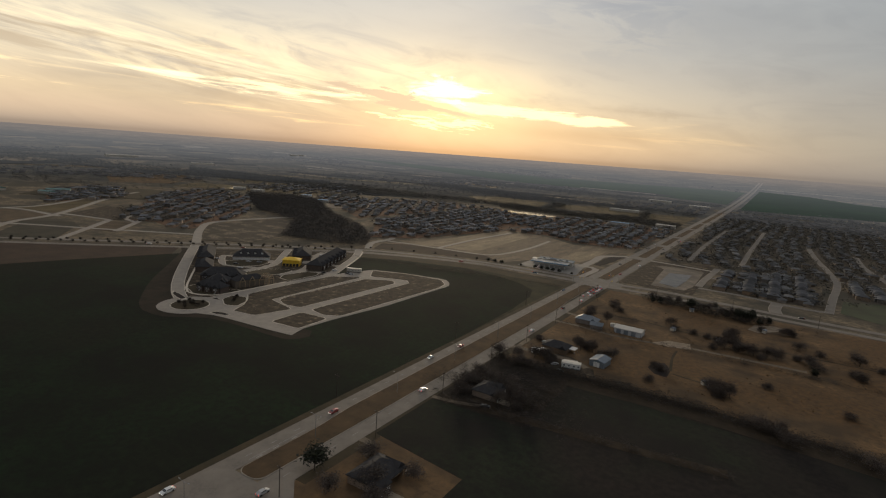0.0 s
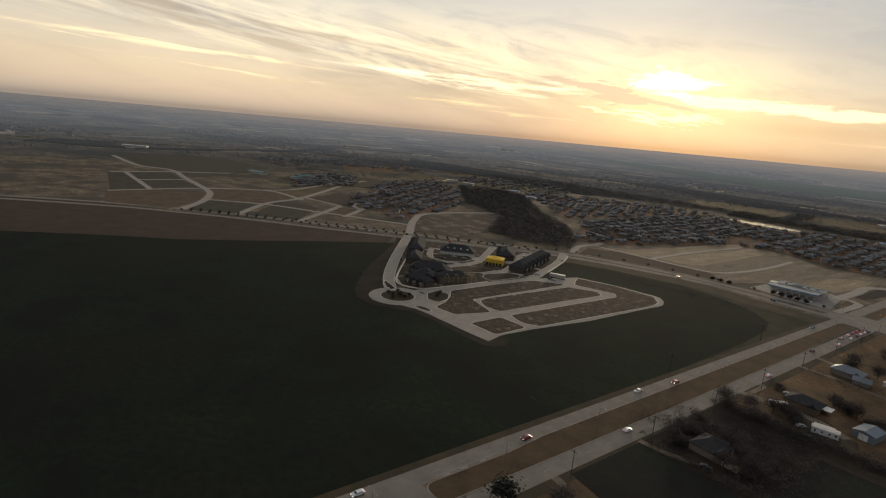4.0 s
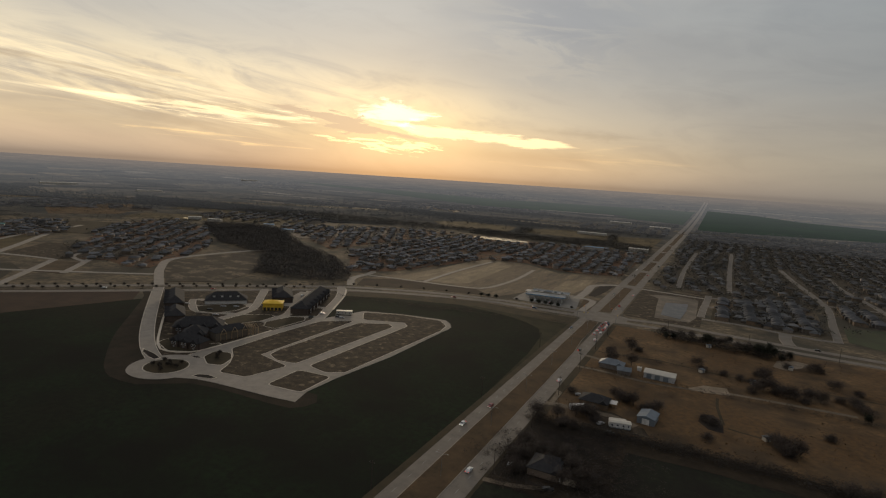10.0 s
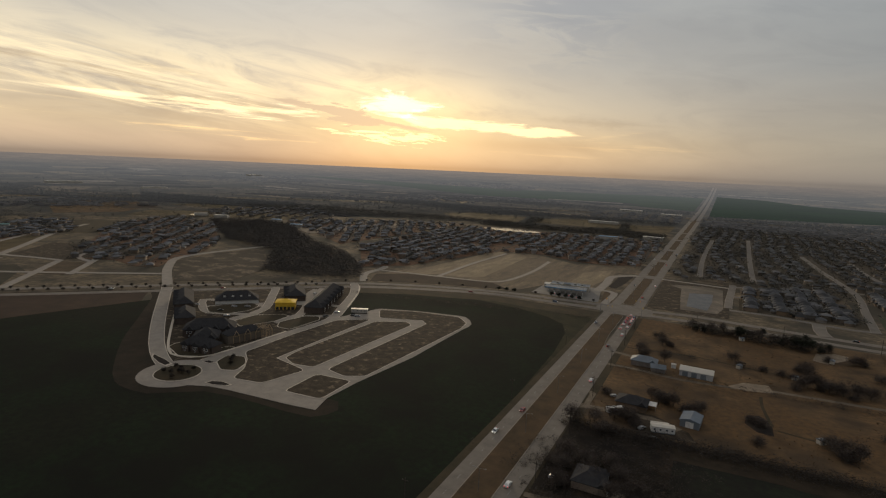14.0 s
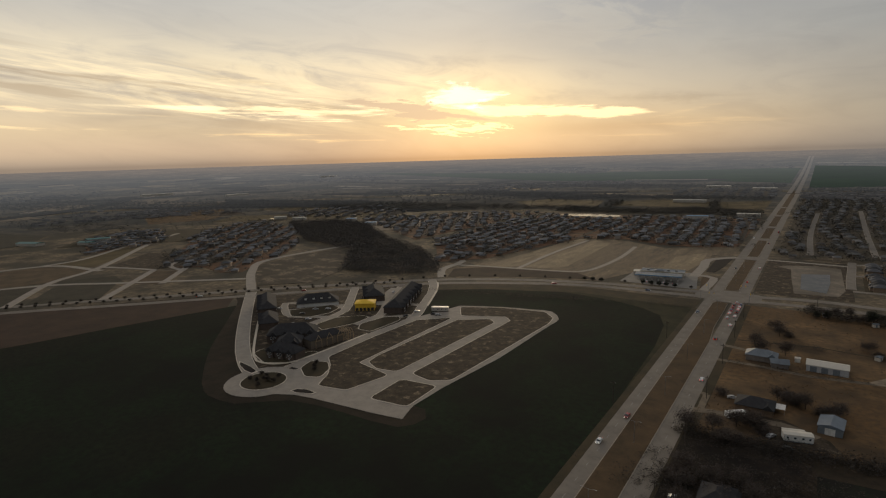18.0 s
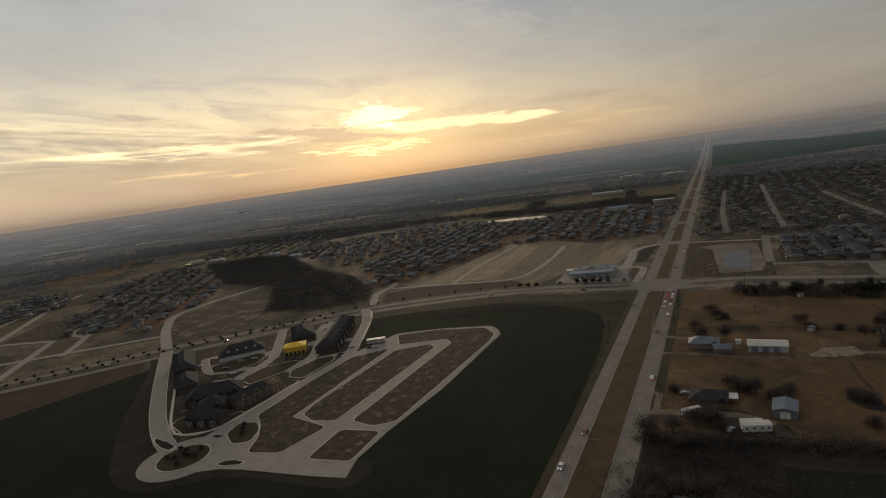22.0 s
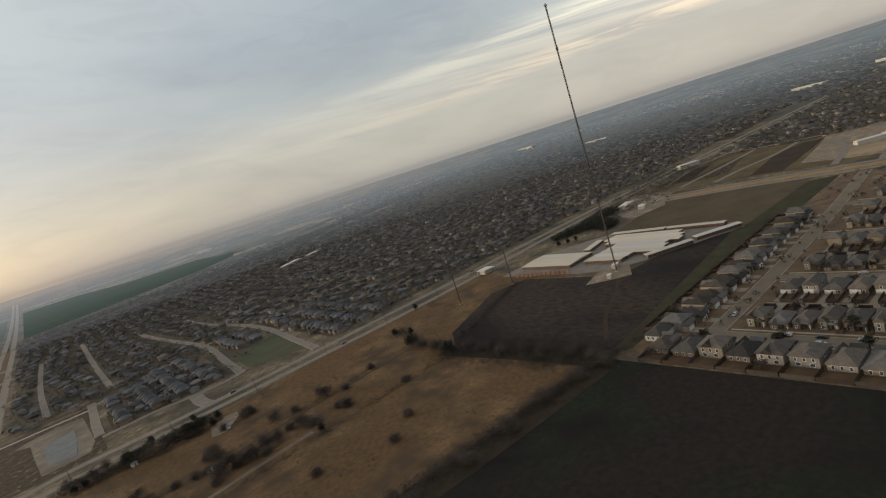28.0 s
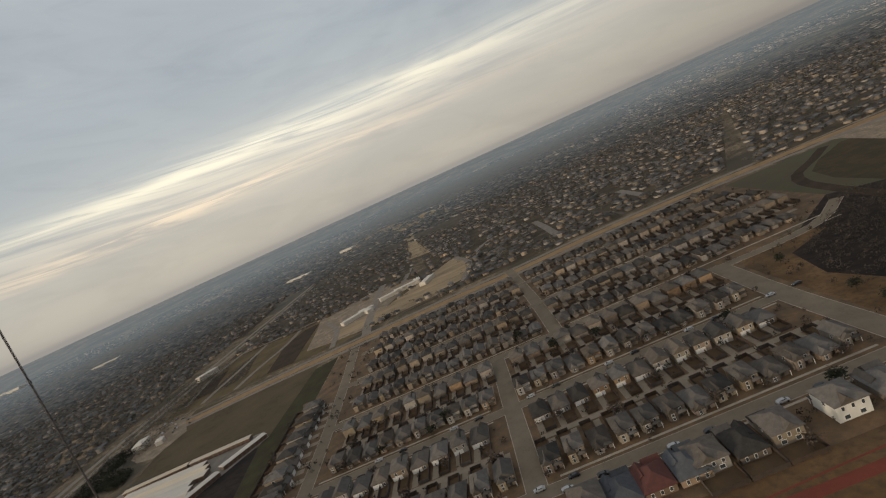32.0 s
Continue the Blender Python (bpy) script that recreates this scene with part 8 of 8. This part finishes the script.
GT = "trees of the pastures"
bare = [make_tree("tree", "leafless grey-brown tree standing in dry grass", 6.4, 4.3, M_TWIG, 3000, 0.105, 1, 0.20, group=GT), make_tree("tree", "broad leafless tree with tangled twigs", 5.0, 4.8, M_TWIG, 3000, 0.105, 2, 0.12, group=GT)]
green = [make_tree("tree", "round dark evergreen tree", 8.5, 4.4, M_LEAF, 1500, 0.25, 3, 0.12, group=GT), make_tree("tree", "small dark cedar tree in dry grass", 5.0, 2.0, M_LEAF, 800, 0.19, 4, 0.08, group=GT, squash=1.6)]
bush = make_tree("bush", "low tangled brown bush in the pasture", 1.9, 3.6, M_TWIG, 1900, 0.11, 6, 0.08, group="bushes of the pastures")
B0 = [(x, y, 37 * k) for k, (x, y) in enumerate((
    (46, -198), (52, -199), (57, -202), (50, -204), (67, -205), (70, -202), (41, -93), (29, -114), (33, -132), (46, -130), (126, -102), (124, -130), (129, -127), (135, -128), (141, -132), (148, -131), (120, -133), (132, -131), (171, -125), (128, -215),
    (130, -222), (124, -212), (134, -218), (199, -104), (161, -60), (30, -285), (22, -292), (44, -290), (24, -308), (44, -306), (52, -300), (40, -282), (26, -378), (46, -378), (44, -398), (28, -402), (30, -252), (25, -243), (38, -233), (33, -236), (21, -282), (16, -248)))]
B1 = [(x, y, 53 * k) for k, (x, y) in enumerate((
    (57, -24), (64, -26), (72, -29), (79, -25), (86, -34), (97, -29), (103, -27), (113, -32), (122, -35), (130, -39), (126, -108), (138, -131), (154, -130), (174, -134), (126, -219), (197, -99), (197, -136), (157, -63), (166, -94), (85, -101), (38, -78), (271, -108), (270, -118),
    (273, -130), (272, -142), (276, -158), (279, -172), (278, -190), (282, -206), (281, -222), (284, -238), (284, -252), (280, -262), (262, -258), (240, -256), (216, -258), (190, -257), (160, -257), (148, -249), (156, -248), (34, -298), (38, -392)))]
placed(bare[0], B0, vary=0.25)
placed(bare[1], B1, vary=0.25)
placed(green[0], [(15.5, -396, 0), (127, -42, 80), (91, -38, 71), (270, -105, 30), (268, -150, 0), (134, -44, 9)])
placed(green[1], [(60, -38, 0), (66, -36, 0), (118, -40, 30), (141, -47, 50), (147, -36, 7), (283, -62, 9), (332, -24, 40), (173, -150, 0), (107, -17, 10), (135, -17, 5), (288, -78, 10), (496, -60, 0), (504, -66, 9), (512, -70, 40)])
placed(bush, [(x + rnd.uniform(-5, 5), y + rnd.uniform(-5, 5), rnd.uniform(0, 360)) for x, y, _ in B0[::2]] + [(x, y, 71 * k) for k, (x, y) in enumerate(((93, -200), (97, -203), (95, -225), (194, -130), (197, -136), (89, -110), (102, -112), (112, -115), (36, -228), (42, -231), (23, -204), (118, -117), (150, -118), (165, -122), (143, -64), (178, -100), (210, -110), (236, -100), (232, -150), (205, -190), (186, -205), (150, -190)))])
st = make_tree("tree", "small dark street tree along the cross road", 3.2, 1.3, M_BRUSH, 260, 0.17, 8, 0.25, group="street trees along the cross road")
row = smooth([(-30, 13), (-62, 12), (-113, 6), (-180, -12), (-245, -46), (-292, -96), (-372, -170), (-436, -234), (-496, -294), (-556, -360)], 11)
mid_row = smooth([(-272, -92), (-300, -115), (-370, -182), (-432, -246), (-494, -306), (-552, -372)], 10)
placed(st, [(x, y, 37 * k) for k, (x, y) in enumerate(row) if k % 2 == 0 or k > 22] + [(x, y, 51 * k) for k, (x, y) in enumerate(mid_row)] + [(RAB[0] + r_ * math.cos(a), RAB[1] + r_ * math.sin(a), a * 57) for r_, a in ((3, 0.3), (4, 2.1), (3.5, 4.2), (8, 1.0), (8, 2.6), (7.5, 3.7), (8.5, 5.3), (7, 0.2), (0.5, 1))] + [(-178, -280, 0), (-174, -284, 90), (-181, -276, 40)])
placed(make_tree("tree", "round dark shrub tree before the filling station", 3.4, 2.0, M_LEAF, 240, 0.3, 12, 0.1, group="trees before the filling station"), [(-70, 12.5, 0), (-63, 12.5, 40), (-56, 12.5, 80), (-50, 12.5, 120), (-43, 12.5, 160), (-121, 3.5, 10), (-113.5, 4.5, 50), (-105.5, 5.2, 99)])
sb = make_tree("tree", "small bare garden tree between estate houses", 5.4, 2.6, M_TWIG, 200, 0.26, 11, 0.3, group="garden trees of the eastern estate")
gt = []
for k, (x, y, t) in enumerate(fence_spots + yard_spots):
    if k % 4 == 0:
        a = radians(t)
        dx_, dy_ = rnd.choice(((-4.6, -9.0), (4, -9.5), (2, 11), (-3, 13)))
        gt.append((x + dx_ * math.cos(a) - dy_ * math.sin(a), y + dx_ * math.sin(a) + dy_ * math.cos(a), rnd.uniform(0, 360)))
placed(sb, gt, vary=0.3)
ev = make_tree("tree", "round dark evergreen tree before estate houses", 6.0, 3.0, M_LEAF, 420, 0.26, 21, 0.12, group="evergreen trees of the eastern estate")
placed(ev, [(313, -298, 0), (316, -330, 40), (315, -363, 80), (333, -353, 12), (408, -342, 50), (315, -392, 9), (310, -408, 71), (417, -374, 3), (333, -272, 60), (316, -386, 22), (411, -380, 5), (486, -432, 90), (446, -449, 33), (441, -474, 10), (418, -522, 64), (431, -580, 7), (372, -578, 18), (415, -546, 99), (393, -529, 45), (315, -528, 0), (352, -578, 30), (404, -371, 15)], vary=0.2)
